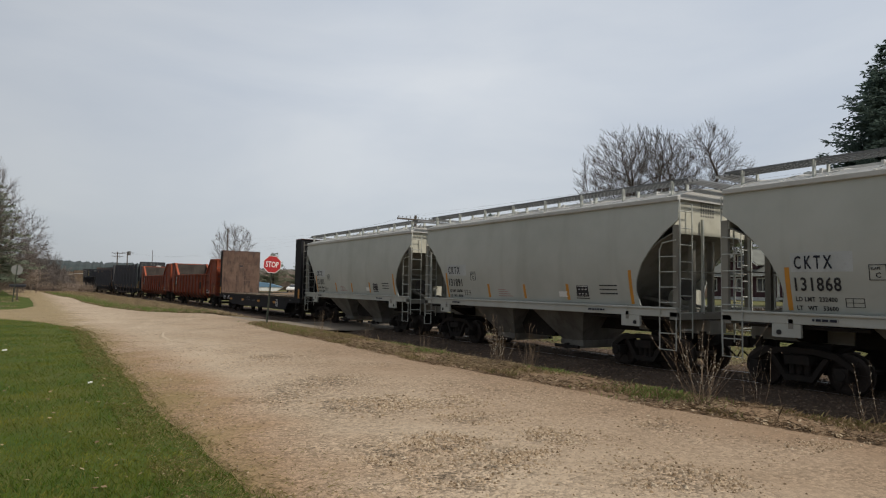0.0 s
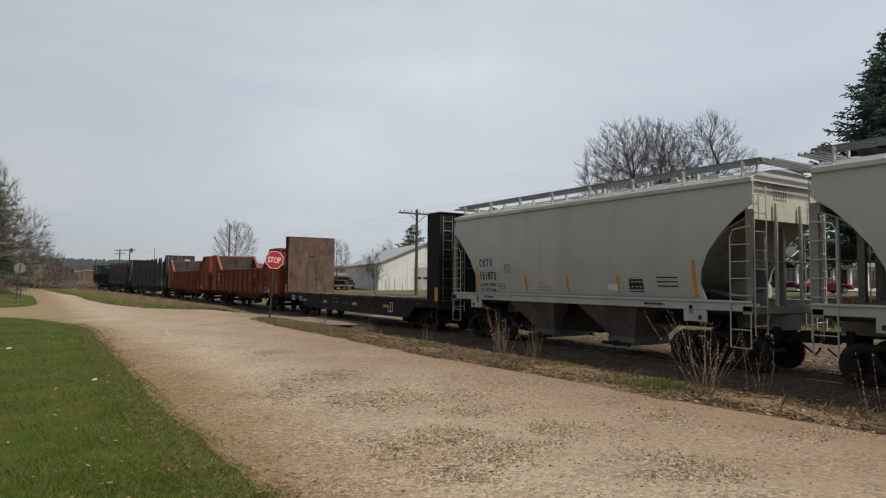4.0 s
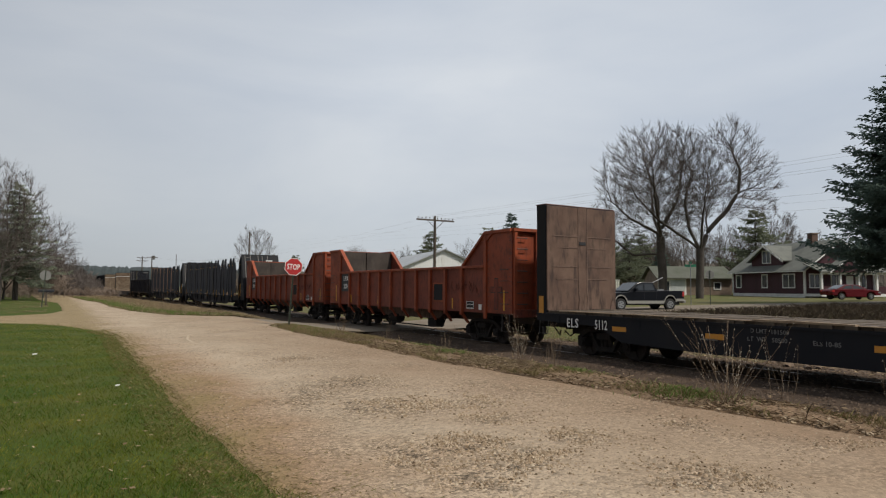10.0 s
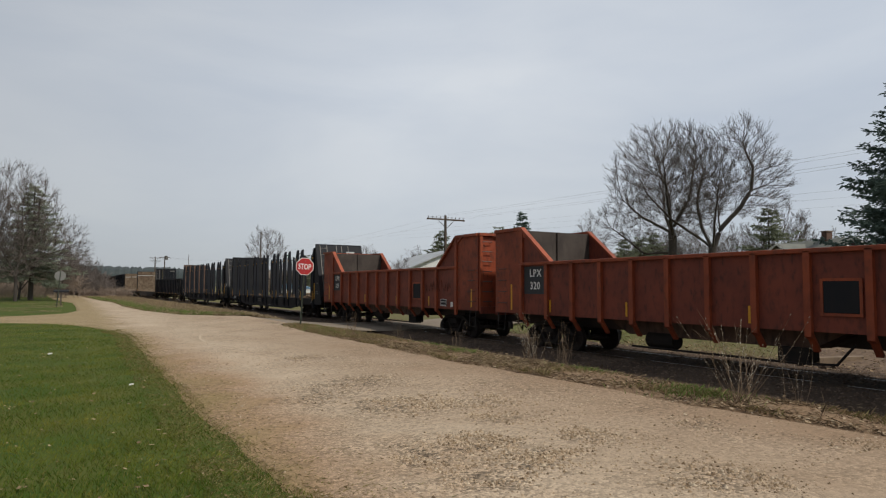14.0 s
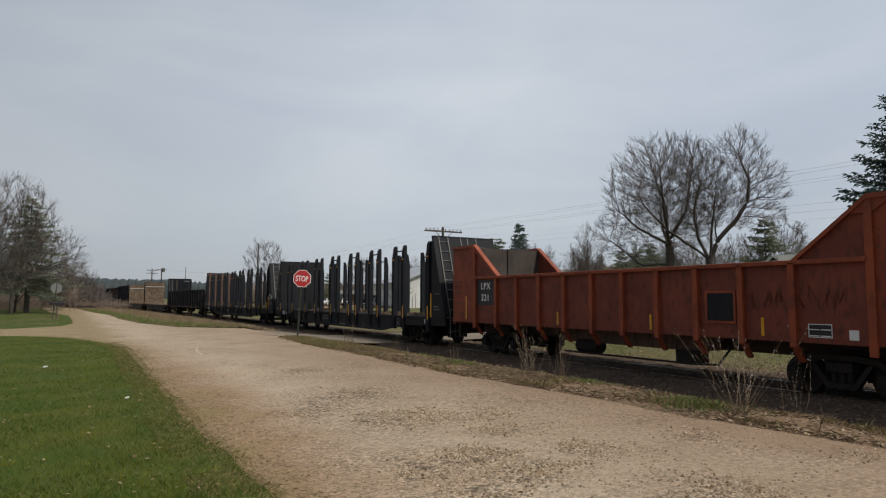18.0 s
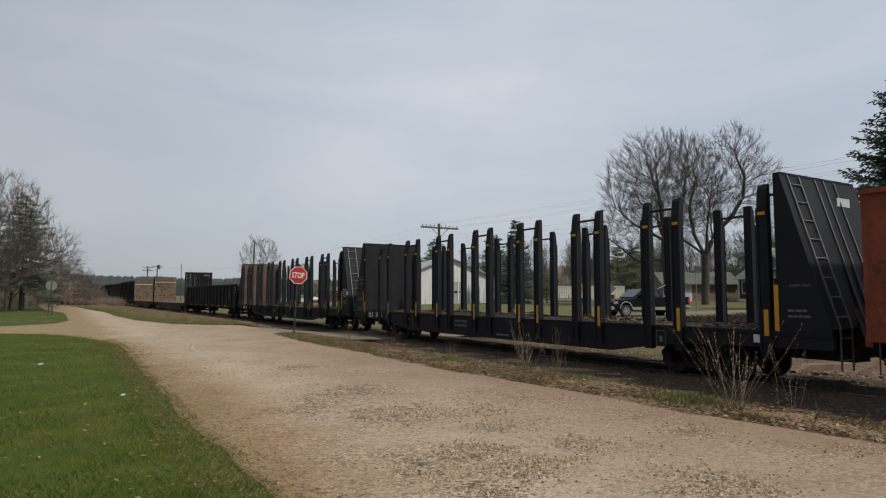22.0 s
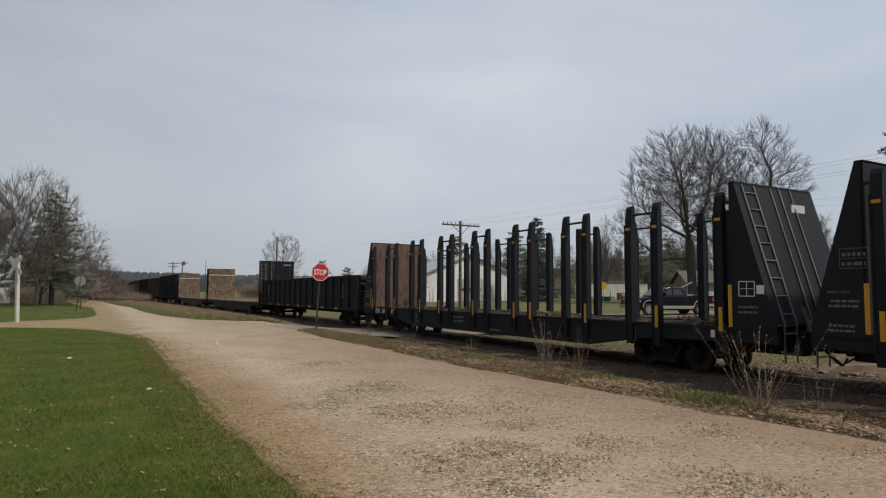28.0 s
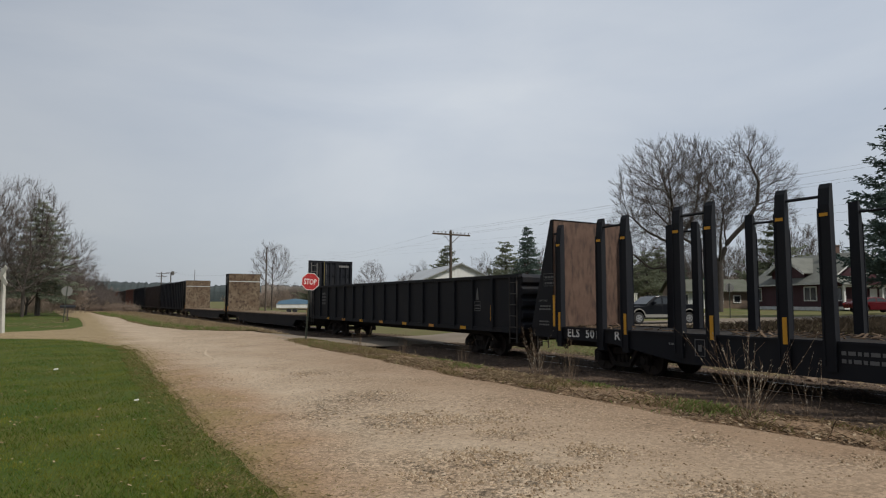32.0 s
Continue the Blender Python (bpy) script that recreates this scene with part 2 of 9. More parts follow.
M_CREAM = mat("cream end paint", (0.5124, 0.5068, 0.4309), (0.4417, 0.4331, 0.3591), (0.2916, 0.258, 0.2052), 0.6, big=1.2, fine=4, amount=0.4, bump=0.05)
M_GALV = mat("galvanised grating", (0.24, 0.25, 0.26), (0.18, 0.185, 0.19), (0.1, 0.1, 0.1), 0.6, 0.4, bump=0.1)
M_BLACK = mat("weathered black car paint", (0.01158, 0.01322, 0.01801), (0.01768, 0.0188, 0.02233), (0.02925, 0.02528, 0.02305), 0.62, spec=0.17, big=0.7, fine=2.2, amount=0.4, bump=0.08, streak=0.2)
M_DUSTSHEET = mat("dusty dark bulkhead sheet", (0.02016, 0.02088, 0.02304), (0.0144, 0.01476, 0.0162), (0.0324, 0.03096, 0.03024), 0.75, spec=0.16, big=0.9, fine=5, amount=0.6, bump=0.1, streak=0.2)
M_GRIME = mat("grimy running gear", (0.02319, 0.02178, 0.02081), (0.03274, 0.02812, 0.02511), (0.04774, 0.03657, 0.02869), 0.85, spec=0.1, big=1.5, fine=8, amount=0.4, bump=0.3)
M_WHEEL = mat("wheel steel", (0.039, 0.0312, 0.0273), (0.026, 0.0208, 0.0182), (0.078, 0.065, 0.0585), 0.6, 0.4, bump=0.1)
M_ORANGE = mat("dull maroon-orange car paint", (0.1892, 0.04048, 0.02112), (0.1364, 0.03168, 0.01936), (0.044, 0.0176, 0.0132), 0.62, cover=0.5, big=1.1, fine=10.0, amount=0.7, bump=0.1, streak=0.45)
M_ORANGE_END = mat("brighter orange end paint", (0.27, 0.054, 0.0198), (0.171, 0.036, 0.0162), (0.054, 0.0198, 0.0135), 0.6, cover=0.52, big=1.1, fine=8.0, amount=0.7, bump=0.1, streak=0.5)
M_INNER = mat("bare grey-brown inner sheet", (0.0575, 0.045, 0.0375), (0.035, 0.0275, 0.0235), (0.08, 0.065, 0.055), 0.8, big=1.2, fine=4, amount=0.6, bump=0.12, streak=0.3)
M_ORANGE_RIB = mat("orange rib paint", (0.2915, 0.06072, 0.02024), (0.1862, 0.04048, 0.01781), (0.08906, 0.02915, 0.01781), 0.6, big=1.4, fine=6, amount=0.7, bump=0.08, streak=0.4)
M_BULK = mat("rusty brown bulkhead sheet", (0.092, 0.053, 0.038), (0.142, 0.09, 0.065), (0.042, 0.026, 0.021), 0.8, cover=0.47, big=1.5, fine=6, amount=0.9, bump=0.25, streak=0.3)
M_BULKRIDGE = mat("paler rusty ridge", (0.1496, 0.09856, 0.0748), (0.1056, 0.066, 0.05104), (0.066, 0.04224, 0.03256), 0.8, big=2, fine=9, amount=0.8, bump=0.2)
M_DARKSIDE = mat("brown-black worn plate", (0.012, 0.01262, 0.01391), (0.01855, 0.01773, 0.018), (0.007638, 0.009207, 0.01064), 0.7, spec=0.16, big=1.2, fine=3, amount=0.6, bump=0.1, streak=0.15)
M_PIPE = plain("dull yellow pipe paint", (0.26, 0.22, 0.07), 0.6)
M_SCRAWL = plain("dull red-brown scrawl", (0.09, 0.026, 0.018), 0.8)
# grime, with the shade beneath the car also put into the colour
M_BAY = mat("grimy bay steel darkened for shade", (0.189, 0.1823, 0.162), (0.1148, 0.108, 0.0945), (0.054, 0.0486, 0.0405), 0.85, big=0.9, fine=3, amount=0.6, bump=0.12, streak=0.3)
M_PALEBULK = mat("bleached plywood bulkhead", (0.172, 0.133, 0.09), (0.096, 0.06232, 0.0396), (0.048, 0.02888, 0.02016), 0.9, cover=0.46, big=0.9, fine=5, amount=0.9, bump=0.2, streak=0.8)
M_DARKBROWN = mat("dark brown car paint", (0.045, 0.033, 0.028), (0.065, 0.044, 0.035), (0.025, 0.02, 0.018), 0.75, big=0.5, fine=2, amount=0.5, bump=0.1, streak=0.3)
M_RUST = mat("rust red car paint", (0.15, 0.065, 0.042), (0.11, 0.05, 0.036), (0.06, 0.035, 0.03), 0.8, big=0.5, fine=2, amount=0.5, bump=0.1, streak=0.3)
M_DARKDECK = mat("dark brown deck plank", (0.1, 0.078, 0.058), (0.06, 0.046, 0.036), (0.19, 0.15, 0.105), 0.95, big=2.5, fine=9, amount=0.7, bump=0.5)
M_DECK = mat("splintered wood deck", (0.2, 0.148, 0.097), (0.13, 0.095, 0.065), (0.08, 0.06, 0.045), 0.95, big=1.5, fine=9, amount=0.6, bump=0.5)
M_EDGEBOARD = mat("bleached splintered edge board", (0.3, 0.225, 0.15), (0.2, 0.145, 0.095), (0.1, 0.075, 0.055), 0.95, big=3.0, fine=14, amount=0.7, bump=0.5)
M_BARK = mat("bark litter", (0.144, 0.0972, 0.0612), (0.0936, 0.0612, 0.03816), (0.0648, 0.0432, 0.0288), 0.95, big=3, fine=14, amount=0.6, bump=0.5)
M_YELLOW = plain("yellow reflective tape", (0.68, 0.34, 0.02), 0.45)
M_OCHRE = plain("dull orange reflector", (0.6, 0.27, 0.04), 0.5)
M_WHITE = plain("white marking paint", (0.78, 0.78, 0.76), 0.6)
M_PALEINK = plain("faded white stencil paint", (0.1519, 0.1519, 0.1491), 0.85)
M_INK = plain("black stencil paint", (0.025, 0.025, 0.028), 0.7)
M_NAVY = plain("navy stencil paint", (0.012, 0.016, 0.03), 0.7)
M_PALEPATCH = plain("paler repaint patch", (0.52, 0.55, 0.55), 0.6)
M_DARKPANEL = plain("dark blue-black number panel", (0.03, 0.035, 0.042), 0.6)
M_CARSTEEL = mat("dark grey steel", (0.06, 0.058, 0.055), (0.085, 0.075, 0.068), (0.035, 0.032, 0.03), 0.6, 0.3, bump=0.1)
M_GREYSTEEL = mat("bare grey steel", (0.17, 0.168, 0.16), (0.12, 0.114, 0.107), (0.12, 0.1, 0.09), 0.6, 0.4, bump=0.1)
M_SIGNRED = plain("stop sign red", (0.46, 0.028, 0.03), 0.45)
M_POST = mat("green steel post", (0.055, 0.07, 0.05), (0.075, 0.08, 0.065), (0.1, 0.065, 0.045), 0.6, 0.4, bump=0.1)
M_SIGNBACK = plain("dull aluminium sign back", (0.231, 0.231, 0.22), 0.6, 0.2)
M_POLE = mat("weathered pole wood", (0.0936, 0.0756, 0.0612), (0.0648, 0.0504, 0.0396), (0.036, 0.0288, 0.02376), 0.95, big=1, fine=12, amount=0.6, bump=0.5, streak=0.1)
M_TREE = mat("grey tree bark", (0.085, 0.07225, 0.0629), (0.0612, 0.051, 0.0442), (0.0425, 0.0357, 0.0306), 0.95, big=1, fine=9, amount=0.6, bump=0.7, streak=0.25)
M_TWIG = mat("brown twig", (0.1275, 0.1062, 0.0935), (0.0935, 0.0782, 0.06885), (0.06375, 0.0527, 0.04675), 0.9, bump=0)
M_PALETWIG = mat("pale shrub stem", (0.19, 0.135, 0.085), (0.13, 0.09, 0.058), (0.08, 0.055, 0.04), 0.85, bump=0)
M_BUD = plain("pale catkin bud", (0.5, 0.46, 0.38), 0.9)
M_SPRUCE = mat("spruce needles", (0.125, 0.17, 0.145), (0.095, 0.135, 0.115), (0.16, 0.185, 0.15), 0.85, big=0.8, fine=6, amount=0.5, bump=0, spec=0.15)
M_BRUSH = mat("leafless brush", (0.24, 0.19, 0.15), (0.18, 0.14, 0.11), (0.11, 0.087, 0.07), 0.9, bump=0)
M_PINE = mat("pine needles", (0.2, 0.22, 0.15), (0.16, 0.18, 0.12), (0.24, 0.24, 0.165), 0.85, big=0.6, fine=5, amount=0.5, bump=0, spec=0.15)
M_WOODS = mat("grey-brown bare woods", (0.15, 0.125, 0.105), (0.11, 0.095, 0.08), (0.07, 0.075, 0.055), 0.95, big=0.05, fine=0.5, amount=0.8, bump=0.5, dist=1.0)


def see_through(m, share):
    """Lets light pass the needles, as thin leaves do."""
    n, l = m.node_tree.nodes, m.node_tree.links
    p, out = n["Principled BSDF"], n["Material Output"]
    tr, mx = n.new("ShaderNodeBsdfTranslucent"), n.new("ShaderNodeMixShader")
    mx.inputs["Fac"].default_value = share
    l.new(p.inputs["Base Color"].links[0].from_socket, tr.inputs["Color"])
    l.new(p.outputs["BSDF"], mx.inputs[1])
    l.new(tr.outputs["BSDF"], mx.inputs[2])
    l.new(mx.outputs["Shader"], out.inputs["Surface"])


see_through(M_SPRUCE, 0.5)
M_GREYPINE = mat("grey-green needles", (0.2875, 0.322, 0.2415), (0.23, 0.2645, 0.1955), (0.3335, 0.345, 0.2645), 0.85, big=0.6, fine=5, amount=0.5, bump=0, spec=0.15)
see_through(M_PINE, 0.5)
see_through(M_GREYPINE, 0.5)
M_HILL = mat("wooded hill", (0.038, 0.0496, 0.0504), (0.0266, 0.0368, 0.03864), (0.057, 0.06, 0.05544), 0.95, big=0.02, fine=0.15, amount=0.7, bump=0.5, dist=2.0)

# ---- mesh tools ----
class Build:
    """Collects faces of one mesh."""
    def __init__(self):
        self.v, self.f, self.m = [], [], []

    def face(self, pts, mi=0):
        k = len(self.v)
        self.v.extend(tuple(p) for p in pts)
        self.f.append(tuple(range(k, k + len(pts))))
        self.m.append(mi)

    def box(self, x0, x1, y0, y1, z0, z1, mi=0):
        k = len(self.v)
        self.v.extend([(x, y, z) for z in (z0, z1) for y in (y0, y1) for x in (x0, x1)])
        for q in ((0, 2, 3, 1), (4, 5, 7, 6), (0, 1, 5, 4), (2, 6, 7, 3), (0, 4, 6, 2), (1, 3, 7, 5)):
            self.f.append(tuple(k + i for i in q))
            self.m.append(mi)
        return self

    def prism(self, poly, place, a, b, mi=0):
        """poly: 2D outline, counter-clockwise; place(u, v, w) gives the 3D point; closed between w = a and w = b."""
        k, n = len(self.v), len(poly)
        self.v.extend(tuple(place(u, v, a)) for u, v in poly)
        self.v.extend(tuple(place(u, v, b)) for u, v in poly)
        self.f.append(tuple(k + i for i in range(n)))
        self.f.append(tuple(k + n + i for i in reversed(range(n))))
        self.m.extend((mi, mi))
        for i in range(n):
            j = (i + 1) % n
            self.f.append((k + i, k + n + i, k + n + j, k + j))
            self.m.append(mi)
        return self

    def tube(self, pts, radii, sides=6, mi=0, caps=True):
        """A round bar along pts."""
        k0 = len(self.v)
        if isinstance(radii, (int, float)):
            radii = [radii] * len(pts)
        pts = [Vector(p) for p in pts]
        for i, p in enumerate(pts):
            d = (pts[min(i + 1, len(pts) - 1)] - pts[max(i - 1, 0)])
            d = d.normalized() if d.length > 1e-9 else Vector((0, 0, 1))
            a = d.cross(Vector((0, 0, 1)) if abs(d.z) < 0.9 else Vector((1, 0, 0))).normalized()
            b = d.cross(a)
            for s in range(sides):
                w = 2 * math.pi * s / sides
                self.v.append(tuple(p + (a * math.cos(w) + b * math.sin(w)) * radii[i]))
        for i in range(len(pts) - 1):
            for s in range(sides):
                t = (s + 1) % sides
                q = k0 + i * sides
                self.f.append((q + s, q + t, q + sides + t, q + sides + s))
                self.m.append(mi)
        if caps:
            self.f.append(tuple(k0 + s for s in reversed(range(sides))))
            self.f.append(tuple(k0 + (len(pts) - 1) * sides + s for s in range(sides)))
            self.m.extend((mi, mi))
        return self

    def bar(self, p, q, w, h, mi=0):
        """A rectangular bar from p to q, w wide and h high."""
        p, q = Vector(p), Vector(q)
        d = (q - p).normalized()
        a = d.cross(Vector((0, 0, 1)) if abs(d.z) < 0.95 else Vector((0, 1, 0))).normalized()
        b = a.cross(d)
        k = len(self.v)
        for o in (p, q):
            for s, t in ((-1, -1), (1, -1), (1, 1), (-1, 1)):
                self.v.append(tuple(o + a * (s * w / 2) + b * (t * h / 2)))
        for f in ((3, 2, 1, 0), (4, 5, 6, 7), (0, 1, 5, 4), (1, 2, 6, 5), (2, 3, 7, 6), (3, 0, 4, 7)):
            self.f.append(tuple(k + i for i in f))
            self.m.append(mi)
        return self


def finish(name, bd, mats, smooth=False):
    me = bpy.data.meshes.new(name)
    me.from_pydata(bd.v, [], bd.f)
    for m in (mats if isinstance(mats, (list, tuple)) else [mats]):
        me.materials.append(m)
    if any(bd.m):
        me.polygons.foreach_set("material_index", bd.m)
    if smooth:
        me.polygons.foreach_set("use_smooth", [True] * len(bd.f))
    me.update()
    return me


def part(name, bd, mats, parent=None, label="", smooth=False, bevel=0.0, at=None):
    """One mesh object; under parent, if there is one."""
    me = bd if isinstance(bd, bpy.types.Mesh) else finish(name, bd, mats, smooth)
    ob = new(name, me)
    if parent is not None:
        ob.parent = parent
    if at is not None:
        ob.matrix_basis = at
    if bevel:
        b = ob.modifiers.new("bevel", "BEVEL")
        b.width, b.segments, b.limit_method = bevel, 2, "ANGLE"
    if label:
        tagged(ob, label)
    return ob


def thing(name, label, category, group="", at=None):
    ob = new(name)
    ob.empty_display_size = 0.3
    if at is not None:
        ob.matrix_basis = at
    return tagged(ob, label, category, group)


def structure(name, bd, mats, label="", smooth=False):
    return tagged(part(name, bd, mats, smooth=smooth), label, "", "", "structure")


def letters(text, high, mats, parent, m, name="lettering", wide=1.0, spacing=1.0):
    """Painted letters, high metres tall, as a thin mesh at the pose m under parent."""
    cu = bpy.data.curves.new(name, "FONT")
    cu.body, cu.size, cu.extrude, cu.space_character = text, high / 0.72, 0.002, spacing
    cu.resolution_u = 2
    cu.offset = high * 0.022
    tmp = bpy.data.objects.new(name, cu)
    me = bpy.data.meshes.new_from_object(tmp)
    bpy.data.objects.remove(tmp)
    me.materials.clear()
    me.materials.append(mats)
    for v in me.vertices:
        v.co.x *= wide
    return part(name, me, mats, parent, at=m)


def near_face(x, y, z):
    """A pose whose x runs along -y, whose y runs up and whose z faces -x: writing on a car's side that faces the road."""
    return Matrix(((0, 0, -1, x), (-1, 0, 0, y), (0, 1, 0, z), (0, 0, 0, 1)))


rnd = random.Random(7)

# ---- lie of the land ----
RAIL_Z = -0.44


def smoothstep(a, b, v):
    t = min(1.0, max(0.0, (v - a) / (b - a)))
    return t * t * (3 - 2 * t)


def bend(y):
    """How far the line bends away to the left, y metres along it."""
    if y < 36:
        return 0.0
    return -0.0246 * (y - 36) ** 2 / 48 if y < 60 else -0.0246 * (y - 48)


TRACK_X = 14.9


def track_x(y):
    return TRACK_X + bend(y)


def land(x, y):
    """Height of the ground."""
    u = x - bend(y)
    z = 0.0
    z -= 0.62 * smoothstep(8.2, 11.6, u) * (1 - smoothstep(18.4, 23.5, u))
    z += 0.14 * smoothstep(12.2, 13.3, u) * (1 - smoothstep(16.5, 17.6, u))
    if u > 25:
        z += 0.016 * (u - 25) if u < 160 else 2.16
    if x < -6:
        z += 0.01 * min(60, -6 - x)
    return z

# ---- ground ----
def axis_steps(*spans):
    out = []
    for a, b, n in spans:
        out += [a + (b - a) * i / n for i in range(n)]
    return out + [spans[-1][1]]


def sheet(name, xs, ys, height, mats, label):
    bd = Build()
    nx = len(xs)
    bd.v = [(x, y, height(x, y)) for y in ys for x in xs]
    bd.f = [(j * nx + i, j * nx + i + 1, (j + 1) * nx + i + 1, (j + 1) * nx + i) for j in range(len(ys) - 1) for i in range(nx - 1)]
    bd.m = [0] * len(bd.f)
    return structure(name, bd, mats, label, smooth=True)


def rough_land(x, y):
    d = math.hypot(x, y)
    amp = 0.03 if d < 120 else 0.0
    far = 0.0
    if d > 400:
        far = -0.002 * (d - 400)
    return land(x, y) + amp * noise.noise((x * 0.9, y * 0.9, 0.0)) - 0.035 + far


gx = axis_steps((-3000, -400, 6), (-400, -60, 12), (-60, 0, 24), (0, 24, 80), (24, 70, 30), (70, 200, 20), (200, 3000, 10))
gy = axis_steps((-3000, -300, 5), (-300, -30, 9), (-30, 0, 15), (0, 40, 80), (40, 120, 60), (120, 300, 30), (300, 800, 8), (800, 3000, 6))
sheet("ground", gx, gy, rough_land, M_FIELD, "dry spring grass and earth with bare patches")


def strip(name, left, right, ys, lift, mats, label, nx=10, jit=0.12, height=land, rough=0.012):
    """A sheet of ground between two edges that wander."""
    bd = Build()
    for y in ys:
        a = left(y) + jit * noise.noise((y * 0.8, 3.1, 1.0)) + jit * 0.6 * noise.noise((y * 2.9, 7.3, 1.0))
        b = right(y) + jit * noise.noise((y * 0.8, 9.7, 2.0)) + jit * 0.6 * noise.noise((y * 2.9, 5.3, 1.0))
        for i in range(nx + 1):
            x = a + (b - a) * i / nx
            edge = min(i, nx - i)
            z = height(x, y) + (lift if edge else -0.03) + rough * noise.noise((x * 1.3, y * 1.3, 4.0))
            bd.v.append((x, y, z))
    n = nx + 1
    bd.f = [(j * n + i, j * n + i + 1, (j + 1) * n + i + 1, (j + 1) * n + i) for j in range(len(ys) - 1) for i in range(nx)]
    bd.m = [0] * len(bd.f)
    return structure(name, bd, mats, label, smooth=True)


def curve_of(pts):
    """A function of y through (y, x) points."""
    ys, xs = [p[0] for p in pts], [p[1] for p in pts]
    return lambda y: float(np.interp(y, ys, xs))


road_left = curve_of([(-40, 1.8), (3, 1.46), (5.1, 1.42), (6.8, 1.33), (9.8, 1.38), (16.5, 1.5), (22, 1.62), (24, 1.5), (26, 1.2), (28.2, 0.7), (30.5, -0.1), (33, -1.5), (36, -4.0), (38, -3.6), (40, -1.2), (42.5, -0.1), (46, 0.4), (52, 0.45), (68, 0.3), (82, -1.4), (114, -2.9), (140, -4.5), (200, -9)])
road_right = curve_of([(-40, 8.3), (3, 7.85), (5.5, 7.55), (8, 7.4), (12, 7.15), (16, 7.25), (22, 7.35), (25.6, 7.6), (27, 8.4), (33.6, 8.4), (34.7, 7.3), (37.5, 5.5), (44, 4.15), (54, 3.6), (66, 3.7), (82, 2.5), (100, 1.8), (136, 0.2), (200, -5)])
road_ys = axis_steps((-40, 0, 20), (0, 30, 90), (30, 60, 60), (60, 200, 70))


def road_height(x, y):
    c, w = 4.4, 3.2
    crown = 0.05 * (1 - min(1.0, ((x - c) / w) ** 2)) if y < 27 else 0.02
    rut = -0.025 * math.exp(-((x - 2.9) / 0.4) ** 2) - 0.02 * math.exp(-((x - 5.6) / 0.5) ** 2)
    return land(x, y) + crown + rut + 0.025 * noise.noise((x * 0.55, y * 0.4, 8.0))


strip("road", road_left, road_right, road_ys, 0.03, M_GRAVEL, "tan gravel road with washed-out stones and ruts", 26, height=road_height, rough=0.02)


def crossing_height(x, y):
    lo = RAIL_Z + 0.012
    return lo * smoothstep(7.5, 12.8, x) * (1 - smoothstep(17.2, 26, x)) + (0.016 * (x - 25) if x > 25 else 0)


def cross_sheet(name, x0, x1, near, far, nx, ny, lift, mats, label, height):
    bd = Build()
    for i in range(nx + 1):
        x = x0 + (x1 - x0) * i / nx
        a = near(x) + 0.25 * noise.noise((x * 0.7, 1.0, 2.0))
        b = far(x) + 0.25 * noise.noise((x * 0.7, 6.0, 2.0))
        for j in range(ny + 1):
            y = a + (b - a) * j / ny
            bd.v.append((x, y, height(x, y) + (lift if 0 < j < ny else -0.03)))
    n = ny + 1
    bd.f = [((i + 1) * n + j, (i + 1) * n + j + 1, i * n + j + 1, i * n + j) for i in range(nx) for j in range(ny)]
    bd.m = [0] * len(bd.f)
    return structure(name, bd, mats, label, smooth=True)


cross_sheet("road_crossing", 6.8, 110, curve_of([(6.8, 26.6), (14, 27), (33, 28.0), (42, 27.8), (55, 24.2), (80, 17), (110, 8)]), curve_of([(6.8, 34.4), (14, 34.2), (33, 35), (45, 34), (58, 30.6), (80, 24), (110, 15)]), 110, 8, 0.025, M_PAVE, "worn grey asphalt road over the railway crossing", crossing_height)
cross_sheet("road_side", -60, 1.0, curve_of([(-60, 45), (-20, 37), (-4, 33.6), (1.0, 29)]), curve_of([(-60, 51), (-20, 42.5), (-4, 38.2), (1.0, 38.5)]), 50, 8, 0.022, M_GRAVEL, "tan gravel side road", lambda x, y: land(x, y) + 0.01)
strip("lawn_near", lambda y: -30.0 + 0 * y, curve_of([(-40, 1.9), (3, 2.1), (9.8, 2.0), (16.5, 2.0), (22, 2.1), (24, 1.9), (26, 1.6), (28.2, 1.1), (30.5, 0.3), (32.6, -1.2), (33.4, -3.4), (36, -15)]), axis_steps((-40, 0, 15), (0, 36, 100)), 0.012, M_LAWN, "mown green lawn with dry leaves", 40, jit=0.0)
strip("lawn_far", lambda y: -40.0 + 0 * y, curve_of([(38.2, -3.9), (40, -0.9), (42.5, 0.2), (46, 0.7), (52, 0.75), (68, 0.6), (82, -1.1), (114, -2.6), (140, -5), (200, -10)]), axis_steps((38.4, 60, 30), (60, 200, 40)), 0.012, M_LAWN, "mown green lawn under trees", 30, jit=0.0)
strip("verge", curve_of([(-40, 8.2), (3, 7.7), (5.5, 7.4), (8, 7.25), (12, 7.0), (16, 7.1), (22, 7.2), (25.4, 7.5), (26.4, 8.2)]), lambda y: 11.4 + 0 * y, axis_steps((-40, 0, 20), (0, 26.4, 70)), 0.03, M_DIRT, "weedy earth verge with straw and dead leaves", 18, rough=0.05)
strip("verge_far", curve_of([(34.8, 7.2), (37.5, 5.4), (44, 4.05), (54, 3.5), (66, 3.6), (82, 2.4), (100, 1.7), (136, 0.1), (200, -5)]), lambda y: 11.2 + bend(y), axis_steps((34.8, 60, 40), (60, 200, 60)), 0.03, M_DIRT, "earth verge with dry grass", 14, rough=0.06)
